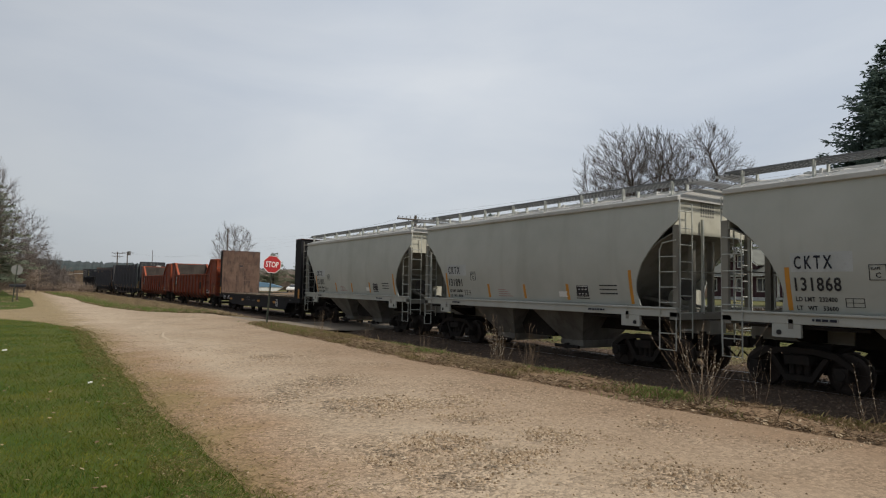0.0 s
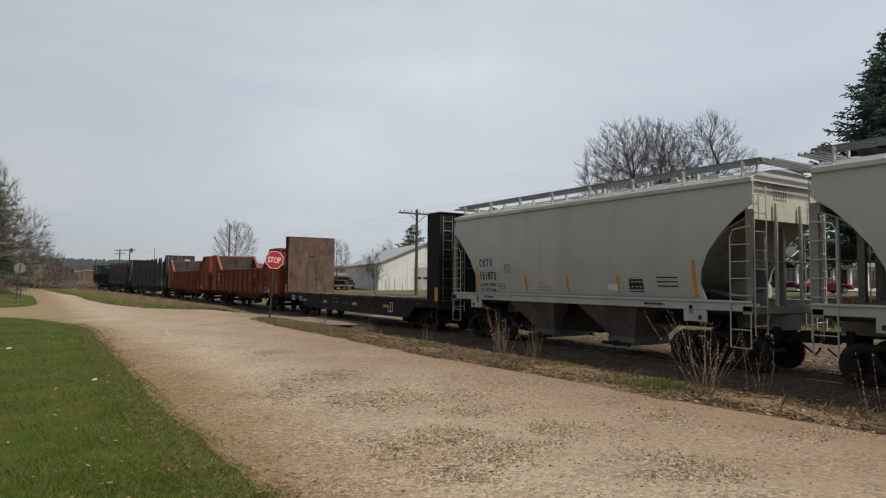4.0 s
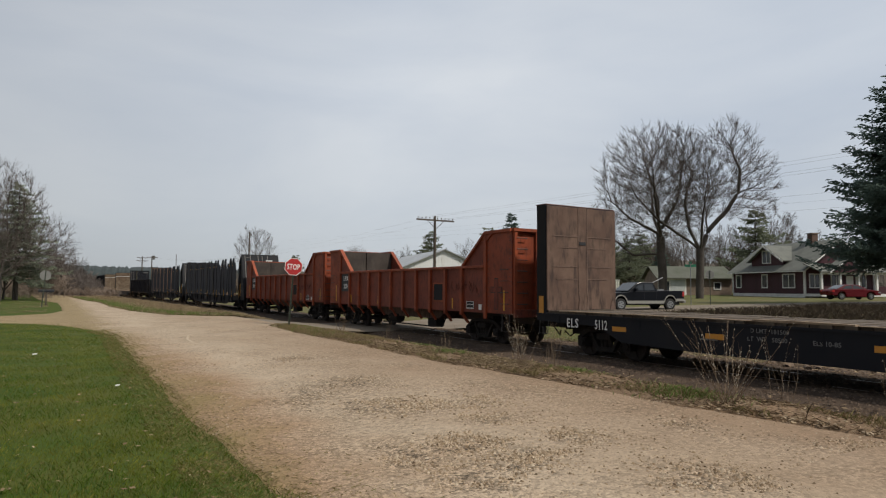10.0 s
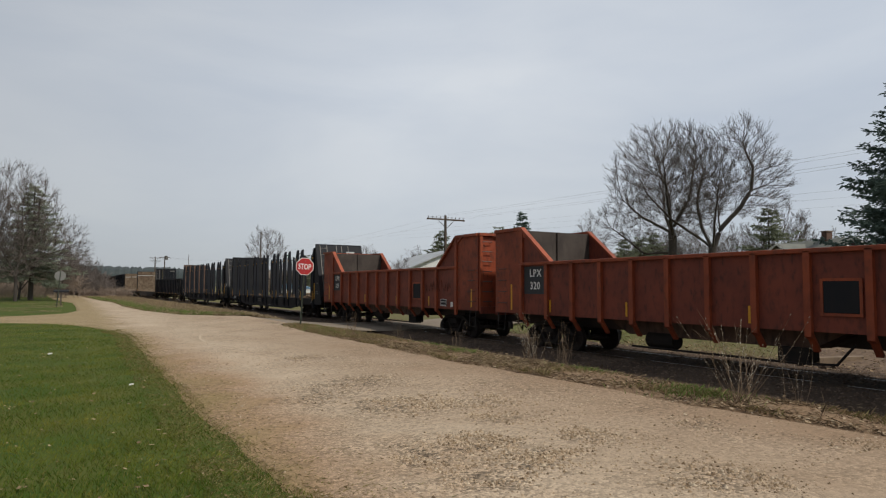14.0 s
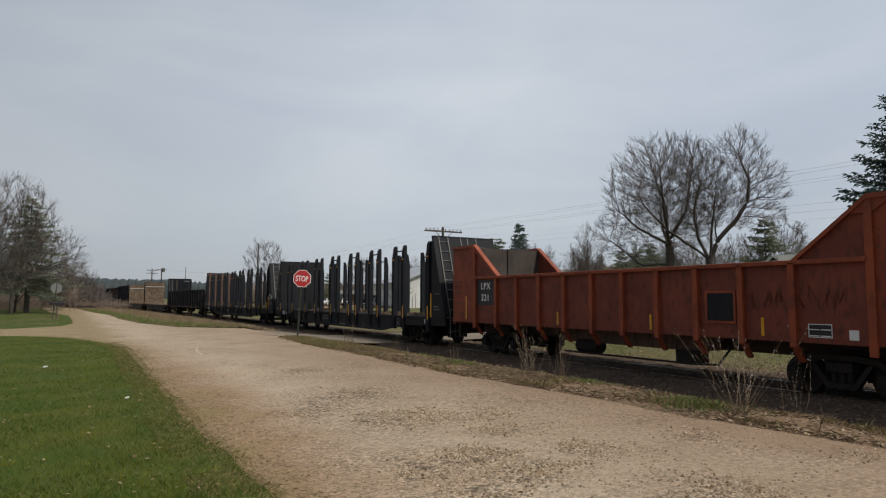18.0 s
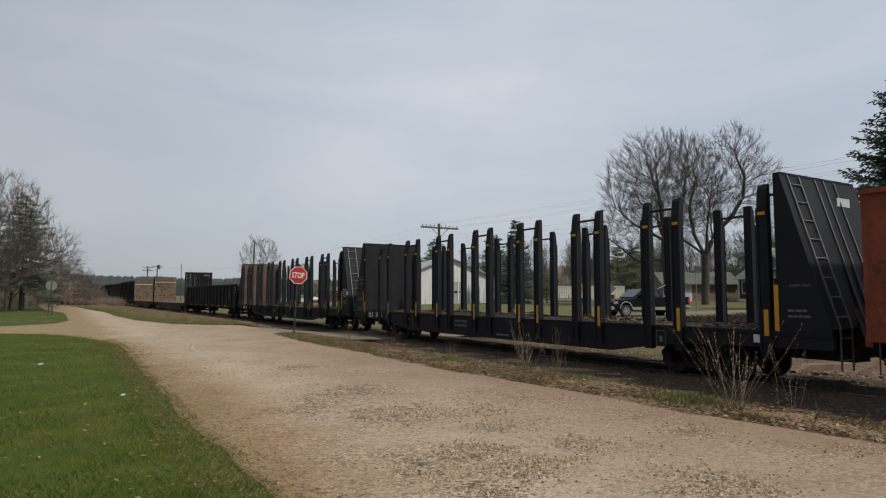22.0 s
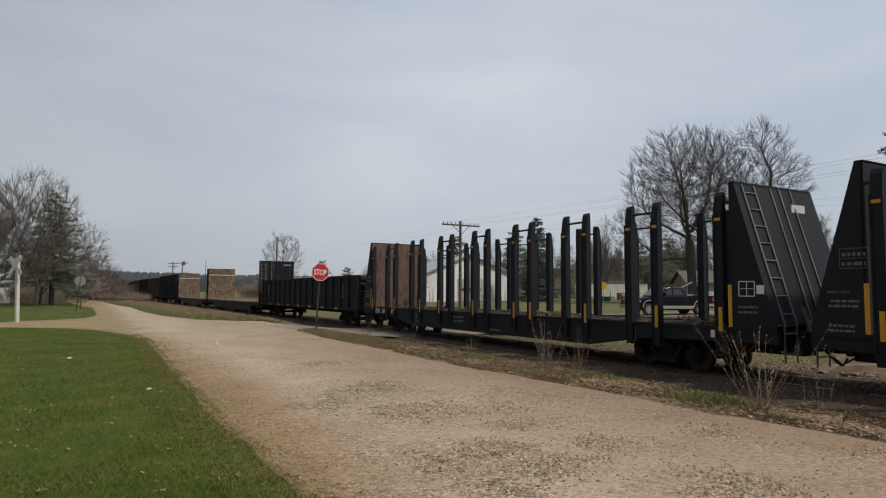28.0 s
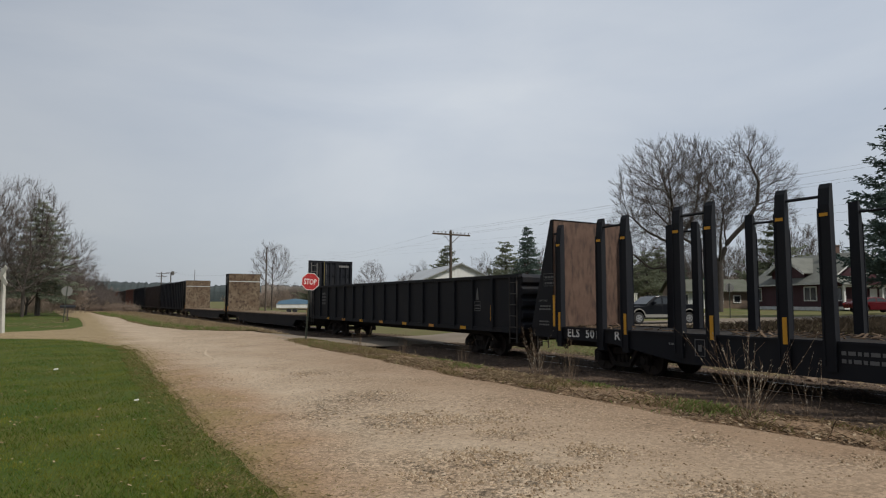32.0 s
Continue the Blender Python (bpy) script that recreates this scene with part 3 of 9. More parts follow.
strip("ballast", lambda y: 11.0 + bend(y), lambda y: 18.6 + bend(y), axis_steps((-60, 0, 30), (0, 60, 150), (60, 420, 90)), 0.035, M_BALLAST, "dark dirty ballast of the track bed", 22, rough=0.05)

strip("far_bank", lambda y: 18.4 + 0 * y, lambda y: 21.6 + 0 * y, axis_steps((-14, 0, 12), (0, 11.5, 24)), 0.03, M_BARK, "bare earth bank beyond the track", 12, jit=0.8, rough=0.05)

# rails on ties
for side, nm in ((-1, "rail"), (1, "rail")):
    bd = Build()
    prof = [(-0.07, 0.0), (0.07, 0.0), (0.07, 0.015), (0.012, 0.035), (0.012, 0.13), (0.036, 0.14), (0.036, 0.165), (0.03, 0.17), (-0.03, 0.17), (-0.036, 0.165), (-0.036, 0.14), (-0.012, 0.13), (-0.012, 0.035), (-0.07, 0.015)]
    ys = axis_steps((-80, 36, 6), (36, 60, 12), (60, 420, 10))
    for y in ys:
        for u, v in prof:
            bd.v.append((track_x(y) + side * 0.7535 + u, y, RAIL_Z - 0.17 + v))
    n = len(prof)
    for j in range(len(ys) - 1):
        for i in range(n):
            k = (i + 1) % n
            bd.f.append((j * n + i, j * n + k, (j + 1) * n + k, (j + 1) * n + i))
            bd.m.append(1 if i == 7 else 0)
    structure(nm, bd, [M_RAIL, M_RAILTOP], "rusty steel rail with a worn shiny head")

# ---- rolling stock ----
CAR_TOP = []          # root, u of its middle, truck spacing
WHEEL_R = 0.42
WHEELSETS = []


def wheelset_mesh():
    bd = Build()
    bd.tube([(-0.95, 0, 0), (0.95, 0, 0)], 0.075, 8)
    for s in (-1, 1):
        x0, x1 = s * 0.69, s * 0.825
        bd.tube([(x0, 0, 0), (s * 0.72, 0, 0), (s * 0.7201, 0, 0), (x1, 0, 0)], [WHEEL_R + 0.03, WHEEL_R + 0.03, WHEEL_R, WHEEL_R - 0.005], 24)
        bd.tube([(x1, 0, 0), (x1 + s * 0.012, 0, 0)], [WHEEL_R - 0.005, WHEEL_R - 0.07], 24)
        bd.tube([(x1, 0, 0), (x1 + s * 0.07, 0, 0)], 0.14, 12)
        for k in range(6):
            w = k * math.pi / 3
            bd.bar((x1 + s * 0.02, 0.12 * math.cos(w), 0.12 * math.sin(w)), (x1 + s * 0.01, 0.34 * math.cos(w), 0.34 * math.sin(w)), 0.05, 0.03)
    return finish("wheelset", bd, M_WHEEL)


def truck_mesh():
    bd = Build()
    P = lambda s: (lambda u, v, w: (s * w, u, v))
    for s in (-1, 1):
        # cast side frame: top chord, two legs, tension member, journal boxes, springs
        bd.prism([(-1.12, 0.47), (-0.7, 0.72), (-0.3, 0.78), (0.3, 0.78), (0.7, 0.72), (1.12, 0.47), (1.12, 0.58), (0.75, 0.84), (0.32, 0.9), (-0.32, 0.9), (-0.75, 0.84), (-1.12, 0.58)], P(s), 0.93, 1.08)
        bd.prism([(-0.62, 0.7), (-0.3, 0.2), (0.3, 0.2), (0.62, 0.7), (0.52, 0.72), (0.25, 0.32), (-0.25, 0.32), (-0.52, 0.72)], P(s), 0.93, 1.08)
        for e in (-1, 1):
            bd.box(*sorted((s * 0.9, s * 1.16)), e * 0.889 - 0.14, e * 0.889 + 0.14, 0.3, 0.56)
            bd.tube([(s * 1.14, e * 0.889, WHEEL_R), (s * 1.2, e * 0.889, WHEEL_R)], 0.1, 10)
            bd.bar((s * 0.75, e * 0.42, 0.35), (s * 0.75, e * 0.42, 0.62), 0.08, 0.1)
        for k in (-0.16, 0.0, 0.16):
            bd.tube([(s * 1.0, k, 0.33), (s * 1.0, k, 0.55)], 0.065, 8)
        bd.box(*sorted((s * 0.86, s * 1.15)), -0.26, 0.26, 0.55, 0.74)
    bd.box(-1.0, 1.0, -0.2, 0.2, 0.6, 0.86)
    bd.box(-0.35, 0.35, -0.35, 0.35, 0.84, 0.96)
    return finish("truck", bd, M_GRIME)


WHEELSET_ME, TRUCK_ME = wheelset_mesh(), truck_mesh()


def trucks(root, spacing, turning=True):
    for e in (-1, 1):
        tk = part("truck", TRUCK_ME, None, root, at=pose(0, e * spacing / 2, 0))
        for k in (-1, 1):
            ws = part("wheelset", WHEELSET_ME, None, tk, at=pose(0, k * 0.889, WHEEL_R))
            if turning:
                WHEELSETS.append(ws)


def coupler(root, end, sgn):
    bd = Build()
    bd.box(-0.08, 0.08, *sorted((end - sgn * 0.3, end + sgn * 0.45)), 0.78, 0.94)
    bd.box(-0.14, 0.14, *sorted((end + sgn * 0.36, end + sgn * 0.62)), 0.72, 0.99)
    bd.box(-0.03, 0.1, *sorted((end + sgn * 0.55, end + sgn * 0.7)), 0.72, 0.99)
    bd.tube([(0.3, end - sgn * 0.1, 0.85), (0.32, end + sgn * 0.2, 0.62), (0.25, end + sgn * 0.5, 0.42), (0.15, end + sgn * 0.66, 0.6)], 0.025, 6)
    bd.box(-0.4, 0.4, *sorted((end - sgn * 0.12, end + sgn * 0.02)), 0.7, 1.05)
    part("coupler", bd, M_GRIME, root)


def ladder(root, mats, foot, top, across, rungs, r=0.016, rail=0.022, name="ladder"):
    """Two stiles from foot to top, with rungs between; across is the vector from one stile to the other."""
    foot, top, across = Vector(foot), Vector(top), Vector(across)
    bd = Build()
    for o in (Vector((0, 0, 0)), across):
        bd.bar(foot + o, top + o, rail * 2, rail)
    for i in range(rungs):
        p = foot.lerp(top, (i + 0.5) / rungs)
        bd.tube([p, p + across], r, 5)
    return part(name, bd, mats, root)


def car(name, label, category, u0, u1, spacing, turning=True):
    """A railway car between u0 and u1 along the train."""
    root = thing(name, label, category, "cars of the freight train")
    CAR_TOP.append((root, (u0 + u1) / 2, spacing))
    trucks(root, spacing, turning)
    ln = u1 - u0
    coupler(root, ln / 2 - 0.1, 1)
    coupler(root, -ln / 2 + 0.1, -1)
    return root, ln


def marks(root, rows, x, mats, name="stencil"):
    """Small unreadable writing as bars: rows of (y, z, length, height); y is the end towards the back of the train."""
    for y, z, ln, h in rows:
        bd, k, q = Build(), y, random.Random(int(abs(y * 100 + z * 1000)))
        while k > y - ln:
            w = q.uniform(0.05, 0.16) * (h / 0.06) ** 0.5
            bd.box(x - 0.003, x, max(y - ln, k - w), k, z, z + h)
            k -= w + h * 0.5
        tagged(part(name, bd, mats, root), kind="stuff")


def bow(z):
    """How far the rounded side of a hopper draws in at the height z."""
    return 0.2 * max(0.0, (3.0 - z) / 1.34) ** 1.8 + 0.09 * max(0.0, (z - 3.0) / 1.33) ** 2


def skin(y0, y1, z0, z1, lift, W=1.6, s=-1):
    """A thin sheet that follows the rounded side, standing lift proud of it."""
    n = max(1, int((z1 - z0) / 0.15))
    zs = [z0 + (z1 - z0) * i / n for i in range(n + 1)]
    return Build().prism([(W - 0.005 - bow(z) + lift, z) for z in zs] + [(W - 0.008 - bow(z), z) for z in reversed(zs)], lambda u, v, w: (s * u, w, v), y0, y1)


def on_skin(y, z, lift=0.008):
    """The pose of writing on the rounded side that faces the road."""
    slope = (bow(z) - bow(z + 0.1)) / 0.1
    return near_face(-1.595 + bow(z) - lift, y, z) @ Matrix.Rotation(math.atan(slope), 4, "X")


def skin_marks(root, rows, mats, name="stencil"):
    for y, z, ln, h in rows:
        bd, k, q = Build(), y, random.Random(int(abs(y * 100 + z * 1000)))
        x = -1.595 + bow(z + h / 2)
        while k > y - ln:
            w = q.uniform(0.05, 0.16) * (h / 0.06) ** 0.5
            bd.box(x - 0.008, x, max(y - ln, k - w), k, z, z + h)
            k -= w + h * 0.5
        tagged(part(name, bd, mats, root), kind="stuff")


def covered_hopper(u0, u1, number, weights):
    root, L = car("covered_hopper", "pale grey two-bay covered hopper railcar with black lettering", "railcar", u0, u1, 8.9)
    h, W, S0, S1, E = L / 2, 1.6, 1.42, 1.66, 4.33
    # side sheets, cut away at both ends in a curve
    cut = [(0.0, 3.82), (0.4, 3.54), (0.75, 3.2), (1.1, 2.77), (1.3, 2.35), (1.36, 2.05), (1.27, S1)]
    zs = sorted({z for _, z in cut} | {S1 + (E - S1) * i / 14 for i in range(15)})
    rows = [(z, float(np.interp(z, [c[1] for c in reversed(cut)], [c[0] for c in reversed(cut)]))) for z in zs]
    for s in (-1, 1):
        bd = Build()
        for t in (0.0, 0.045):
            k = len(bd.v)
            for z, d in rows:
                bd.v += [(s * (W - 0.005 - t - bow(z)), -h + d, z), (s * (W - 0.005 - t - bow(z)), h - d, z)]
            for i in range(len(rows) - 1):
                bd.f.append((k + 2 * i, k + 2 * i + 1, k + 2 * i + 3, k + 2 * i + 2))
        for e in (-1, 1):
            k = len(bd.v)
            for z, d in rows:
                bd.v += [(s * (W - 0.005 - bow(z)), e * (h - d), z), (s * (W - 0.05 - bow(z)), e * (h - d), z)]
            for i in range(len(rows) - 1):
                bd.f.append((k + 2 * i, k + 2 * i + 1, k + 2 * i + 3, k + 2 * i + 2))
        bd.m = [0] * len(bd.f)
        part("side_sheet", bd, M_HOPPER, root, smooth=True)
        bd = Build()
        bd.box(*sorted((s * (W - 0.12), s * W)), -h, h, S0, S1 - 0.002)
        bd.box(*sorted((s * (W - 0.1), s * (W + 0.04))), -h, h, S1 - 0.05, S1)
        part("side_sill", bd, M_HOPPER, root, bevel=0.012)
        bd = Build()
        bd.box(*sorted((s * (W - 0.16), s * (W - 0.03))), -h, h, E - 0.02, E + 0.1)
        part("eave", bd, M_ROOF, root, bevel=0.02)
    # roof
    bd = Build()
    n = 10
    W2 = W - 0.09
    arch = [(-W2 + 2 * W2 * i / n, E + 0.1 + 0.3 * (1 - (2 * i / n - 1) ** 2)) for i in range(n + 1)]
    bd.prism(arch + [(W2, E + 0.02), (-W2, E + 0.02)], lambda u, v, w: (u, w, v), -h + 0.02, h - 0.02)
    for k in range(13):
        y = -h + 0.4 + (L - 0.8) * k / 12
        bd.prism([(u, v + 0.022) for u, v in arch] + [(u, v - 0.02) for u, v in reversed(arch)], lambda u, v, w: (u, w, v), y - 0.03, y + 0.03)
    part("roof", bd, M_ROOF, root)
    bd = Build()
    bd.box(-0.3, 0.3, -h + 1.2, h - 1.2, E + 0.38, E + 0.47)
    for k in range(8):
        y = -h + 1.6 + (L - 3.2) * k / 7
        bd.box(-0.36, 0.36, y - 0.03, y + 0.03, E + 0.38, E + 0.5)
    part("trough_hatch", bd, M_ROOF, root)
    for s in (-1, 1):
        bd = Build()
        for k in range(5):
            x = s * (0.72 + 0.14 * k)
            bd.box(x - 0.02, x + 0.02, -h - 0.1, h + 0.1, E + 0.5, E + 0.55)
        nb = 90
        for k in range(nb):
            y = -h - 0.08 + (L + 0.16) * k / (nb - 1)
            bd.box(*sorted((s * 0.7, s * 1.3)), y - 0.008, y + 0.008, E + 0.505, E + 0.545)
        part("running_board", bd, M_GALV, root)
        for k in range(8):
            y = -h + 0.35 + (L - 0.7) * k / 7
            part("bracket", Build().bar((s * 1.3, y, E + 0.12), (s * 1.3, y, E + 0.52), 0.1, 0.03), M_HOPPER, root)
            part("bracket", Build().bar((s * 0.7, y, E + 0.3), (s * 0.7, y, E + 0.52), 0.1, 0.03), M_HOPPER, root)
    for e in (-1, 1):
        # cross walk, end panel, slope sheet, end framing
        bd = Build()
        for k in range(4):
            bd.box(-1.3, 1.3, *sorted((e * (h - 0.05 + 0.13 * k), e * (h - 0.01 + 0.13 * k))), E + 0.44, E + 0.49)
        part("end_walkway", bd, M_GALV, root)
        bd = Build()
        bd.prism([(-W + 0.04, 3.5)] + [(W - 0.04, 3.5)] + [(u * 0.97, v - 0.02) for u, v in reversed(arch)], lambda u, v, w: (u, e * w, v), h - 0.16, h - 0.1)
        part("end_panel", bd, M_CREAM, root)
        bd = Build()
        for i in range(6):
            for j in range(6):
                bd.box(-0.5 + 0.1 * i, -0.45 + 0.1 * i, *sorted((e * (h - 0.1), e * (h - 0.094))), 3.98 + 0.085 * j, 4.03 + 0.085 * j)
        tagged(part("vent_mesh", bd, M_GREYSTEEL, root), kind="stuff")
        bd = Build()
        for z, y in ((3.52, h - 0.12), (3.34, h - 0.52), (2.96, h - 1.0), (2.45, h - 1.48), (1.9, h - 2.0), (1.45, h - 2.45)):
            w = W - 0.055 - bow(max(z, S1)) - (0.06 if z < S1 else 0.0)
            bd.v += [(-w, e * y, z), (w, e * y, z), (-w, e * (y - 0.06), z), (w, e * (y - 0.06), z)]
        for i in range(5):
            for a, b in ((0, 1), (3, 2), (1, 3), (2, 0)):
                bd.f.append((4 * i + a, 4 * i + b, 4 * i + 4 + b, 4 * i + 4 + a))
        bd.f += [(0, 1, 3, 2), (20, 22, 23, 21)]
        bd.m = [0] * len(bd.f)
        part("slope_sheet", bd, M_HOPPERDIRTSHADE, root)
        bd = Build()
        for s in (-1, 1):
            bd.box(*sorted((s * (W - 0.12), s * (W - 0.02))), *sorted((e * (h - 0.14), e * (h + 0.02))), S1, 3.7)
            bd.box(*sorted((s * 0.34, s * 0.46)), *sorted((e * (h - 0.5), e * (h - 0.36))), 1.5, 3.4)
            bd.bar((s * 0.4, e * (h - 0.43), 1.6), (s * 0.4, e * (h - 2.0), 1.9), 0.08, 0.08)
        bd.box(-W, W, *sorted((e * (h - 0.22), e * h)), S0 - 0.06, S0 + 0.12)
        bd.box(-W, W, *sorted((e * (h - 1.6), e * (h - 1.5))), S0 - 0.1, S0 + 0.1)
        bd.tube([(-W + 0.08, e * (h - 0.06), 2.55), (W - 0.08, e * (h - 0.06), 2.55)], 0.018, 5)
        bd.box(-0.32, 0.32, *sorted((e * (h - 2.2), e * (h + 0.05))), 0.98, 1.32)
        part("end_frame", bd, M_HOPPERDIRTSHADE, root)
        bd = Build()
        bd.tube([(0.55, e * (h - 0.9), 1.85), (0.55, e * (h - 1.7), 1.85)], 0.26, 14)
        part("air_reservoir", bd, M_CREAM if e < 0 else M_HOPPERDIRTSHADE, root)
        if e < 0:
            part("brake_wheel", Build().tube([(-0.85, e * (h - 0.25), 2.1), (-0.85, e * (h - 0.31), 2.1)], 0.27, 16), M_CARSTEEL, root)
        # corner ladders: on the side and on the end
        for s in (-1, 1):
            x = s * (W + 0.02)
            y0, y1 = e * (h - 0.02), e * (h - 0.5)
            part("grab_rail", Build().tube([(x, y0, 3.32), (x, y1 + e * 0.08, 3.26), (x, y1, 3.1), (x, y1, 1.45)], 0.016, 6), M_HOPPER, root)
            for z in (1.78, 2.16, 2.54, 2.92):
                part("rung", Build().tube([(x, y0, z), (x, y1, z)], 0.013, 5), M_HOPPER, root)
            part("step", Build().tube([(x, y0, 1.42), (x, y0, 0.62), (x, y1, 0.62), (x, y1, 1.42)], 0.018, 6), M_HOPPER, root)
            part("step_bar", Build().tube([(x, y0, 1.02), (x, y1, 1.02)], 0.014, 5), M_HOPPER, root)
            ladder(root, M_HOPPER, (s * (W - 0.06), e * (h + 0.04), 0.9), (s * (W - 0.06), e * (h + 0.04), 4.25), (-s * 0.48, 0, 0), 8, 0.013, 0.015)
            part("end_post", Build().box(*sorted((s * 0.5, s * 0.56)), *sorted((e * (h - 0.06), e * h)), 1.5, 3.9), M_HOPPER, root)
        for s in (-1, 1):
            bd = Build()
            bd.box(*sorted((s * (W - 0.08), s * (W - 0.01))), *sorted((e * (h - 1.75), e * (h - 1.15))), 1.14, S0 + 0.01)
            bd.tube([(s * (W - 0.02), e * (h - 1.3), 1.24), (s * (W + 0.005), e * (h - 1.3), 1.24)], 0.055, 10, 1)
            part("jacking_pad", bd, [M_HOPPER, M_INK], root)
    # two bays below
    for e in (-1, 1):
        c = e * 1.6 + 0.17
        bd = Build()
        top, bot = [(-W + 0.2, c - 1.12), (W - 0.2, c - 1.12), (W - 0.2, c + 1.12), (-W + 0.2, c + 1.12)], [(-0.7, c - 0.42), (0.7, c - 0.42), (0.7, c + 0.42), (-0.7, c + 0.42)]
        T = [(x, y, S0 + 0.02) for x, y in top]
        B = [(x, y, 0.5) for x, y in bot]
        for i in range(4):
            j = (i + 1) % 4
            bd.face((T[i], B[i], B[j], T[j]))
        bd.box(-0.74, 0.74, c - 0.48, c + 0.48, 0.36, 0.52)
        bd.box(-0.9, 0.9, c - 0.4, c + 0.4, 0.28, 0.36)
        part("hopper_bay", bd, M_BAY, root)
        for s in (-1, 1):
            bd = Build().tube([(s * 0.95, c - 0.5, 0.33), (s * 0.95, c + 0.5, 0.33)], 0.05, 8)
            bd.box(*sorted((s * 0.9, s * 1.0)), c - 0.06, c + 0.06, 0.26, 0.42)
            part("outlet_gate", bd, M_GRIME, root)
    bd = Build()
    bd.box(-0.25, 0.25, -h + 0.5, h - 0.5, 0.92, 1.25)
    part("centre_sill", bd, M_GRIME, root)
    part("ridge_sheet", Build().prism([(-1.05, 1.4), (-0.5, 0.55), (0.85, 0.55), (1.4, 1.4)], lambda u, v, w: (w, u, v), -0.62, 0.62), M_GRIME, root)
    for e in (-1, 1):
        part("body_bolster", Build().prism([(-W + 0.15, S0 - 0.02), (-0.5, 1.0), (0.5, 1.0), (W - 0.15, S0 - 0.02)], lambda u, v, w, e=e: (u, e * 4.45 + w, v), -0.25, 0.25), M_GRIME, root)
        part("slope_pan", Build().prism([(h - 0.3, S0 - 0.04), (2.9, S0 - 0.04), (2.9, S0 - 0.1), (h - 0.3, S0 - 0.1)], lambda u, v, w, e=e: (w, e * u, v), -W + 0.18, W - 0.18), M_GRIME, root)
    # lettering and reflectors
    x = -W - 0.014
    part("repaint_patch", skin(h - 2.75, h - 1.55, 2.5, 2.9, 0.002), M_PALEPATCH, root)
    letters("CKTX", 0.27, M_NAVY, root, on_skin(h - 1.62, 2.57), wide=0.58, spacing=1.5)
    letters(number, 0.28, M_INK, root, on_skin(h - 1.56, 2.12), wide=0.76, spacing=1.1)
    letters("LD LMT  " + weights[0], 0.095, M_INK, root, on_skin(h - 1.6, 1.9), wide=0.85, spacing=1.05)
    letters("LT   WT   " + weights[1], 0.095, M_INK, root, on_skin(h - 1.6, 1.72), wide=0.85, spacing=1.05)
    bd = Build()
    for z in (2.33, 2.615):
        bd.prism([(0, 0), (0.3, 0), (0.3, 0.014), (0, 0.014)], lambda u, v, w, z=z: (-1.595 + bow(z) - w, h - 3.32 + u, z + v), 0.0, 0.008)
    for yy in (h - 3.32, h - 3.034):
        bd.prism([(0, 0), (0.014, 0), (0.014, 0.3), (0, 0.3)], lambda u, v, w, yy=yy: (-1.595 + bow(2.33 + v) - w, yy + u, 2.33 + v), 0.0, 0.008)
    part("plate_frame", bd, M_INK, root)
    letters("PLATE", 0.05, M_INK, root, on_skin(h - 3.06, 2.53), wide=0.85)
    letters("C", 0.1, M_INK, root, on_skin(h - 3.13, 2.38))
    bd = Build()
    for z in (1.8, 1.885, 1.97):
        bd.prism([(0, 0), (0.34, 0), (0.34, 0.01), (0, 0.01)], lambda u, v, w, z=z: (-1.595 + bow(z) - w, h - 2.9 + u, z + v), 0.0, 0.008)
    for yy in (h - 2.9, h - 2.7, h - 2.57):
        bd.prism([(0, 0), (0.01, 0), (0.01, 0.18), (0, 0.18)], lambda u, v, w, yy=yy: (-1.595 + bow(1.8 + v) - w, yy + u, 1.8 + v), 0.0, 0.008)
    part("data_frame", bd, M_INK, root)
    for d, z0, z1, w in ((1.42, 1.7, 2.6, 0.1), (3.97, 1.75, 2.2, 0.11), (5.85, 1.75, 2.2, 0.11), (7.8, 1.75, 2.22, 0.11), (L - 1.55, 1.7, 2.6, 0.1)):
        part("reflector", skin(h - d - w, h - d, z0, z1, 0.005), M_OCHRE, root)
    part("placard", skin(-h + 3.05, -h + 3.5, 1.86, 2.18, 0.005), M_INK, root, "black placard with white frame")
    bd = Build()
    for z in (1.875, 2.15):
        bd.box(-1.602 + bow(z), -1.597 + bow(z), -h + 3.06, -h + 3.49, z, z + 0.015)
    for k in range(3):
        for j in range(2):
            z = 1.93 + 0.13 * j
            bd.box(-1.604 + bow(z), -1.597 + bow(z), -h + 3.1 + 0.13 * k, -h + 3.17 + 0.13 * k, z, z + 0.04)
    part("placard_print", bd, M_WHITE, root)
    part("white_label", skin(-h + 3.9, -h + 4.25, 1.84, 2.0, 0.005), M_WHITE, root)
    skin_marks(root, [(h - 4.55, 1.8 + 0.07 * k, 0.75 - 0.12 * k, 0.02) for k in range(4)], M_FADEDRED)
    skin_marks(root, [(h - 8.2, 1.8 + 0.08 * k, 0.5, 0.03) for k in range(3)] + [(-h + 2.6, 1.95 + 0.11 * k, 0.62, 0.035) for k in range(3)], M_INK)
    marks(root, [(h - 2.0, 1.5, 0.5, 0.05), (-h + 2.9, 1.5, 0.6, 0.05)], x - 0.025, M_NAVY)
    return root


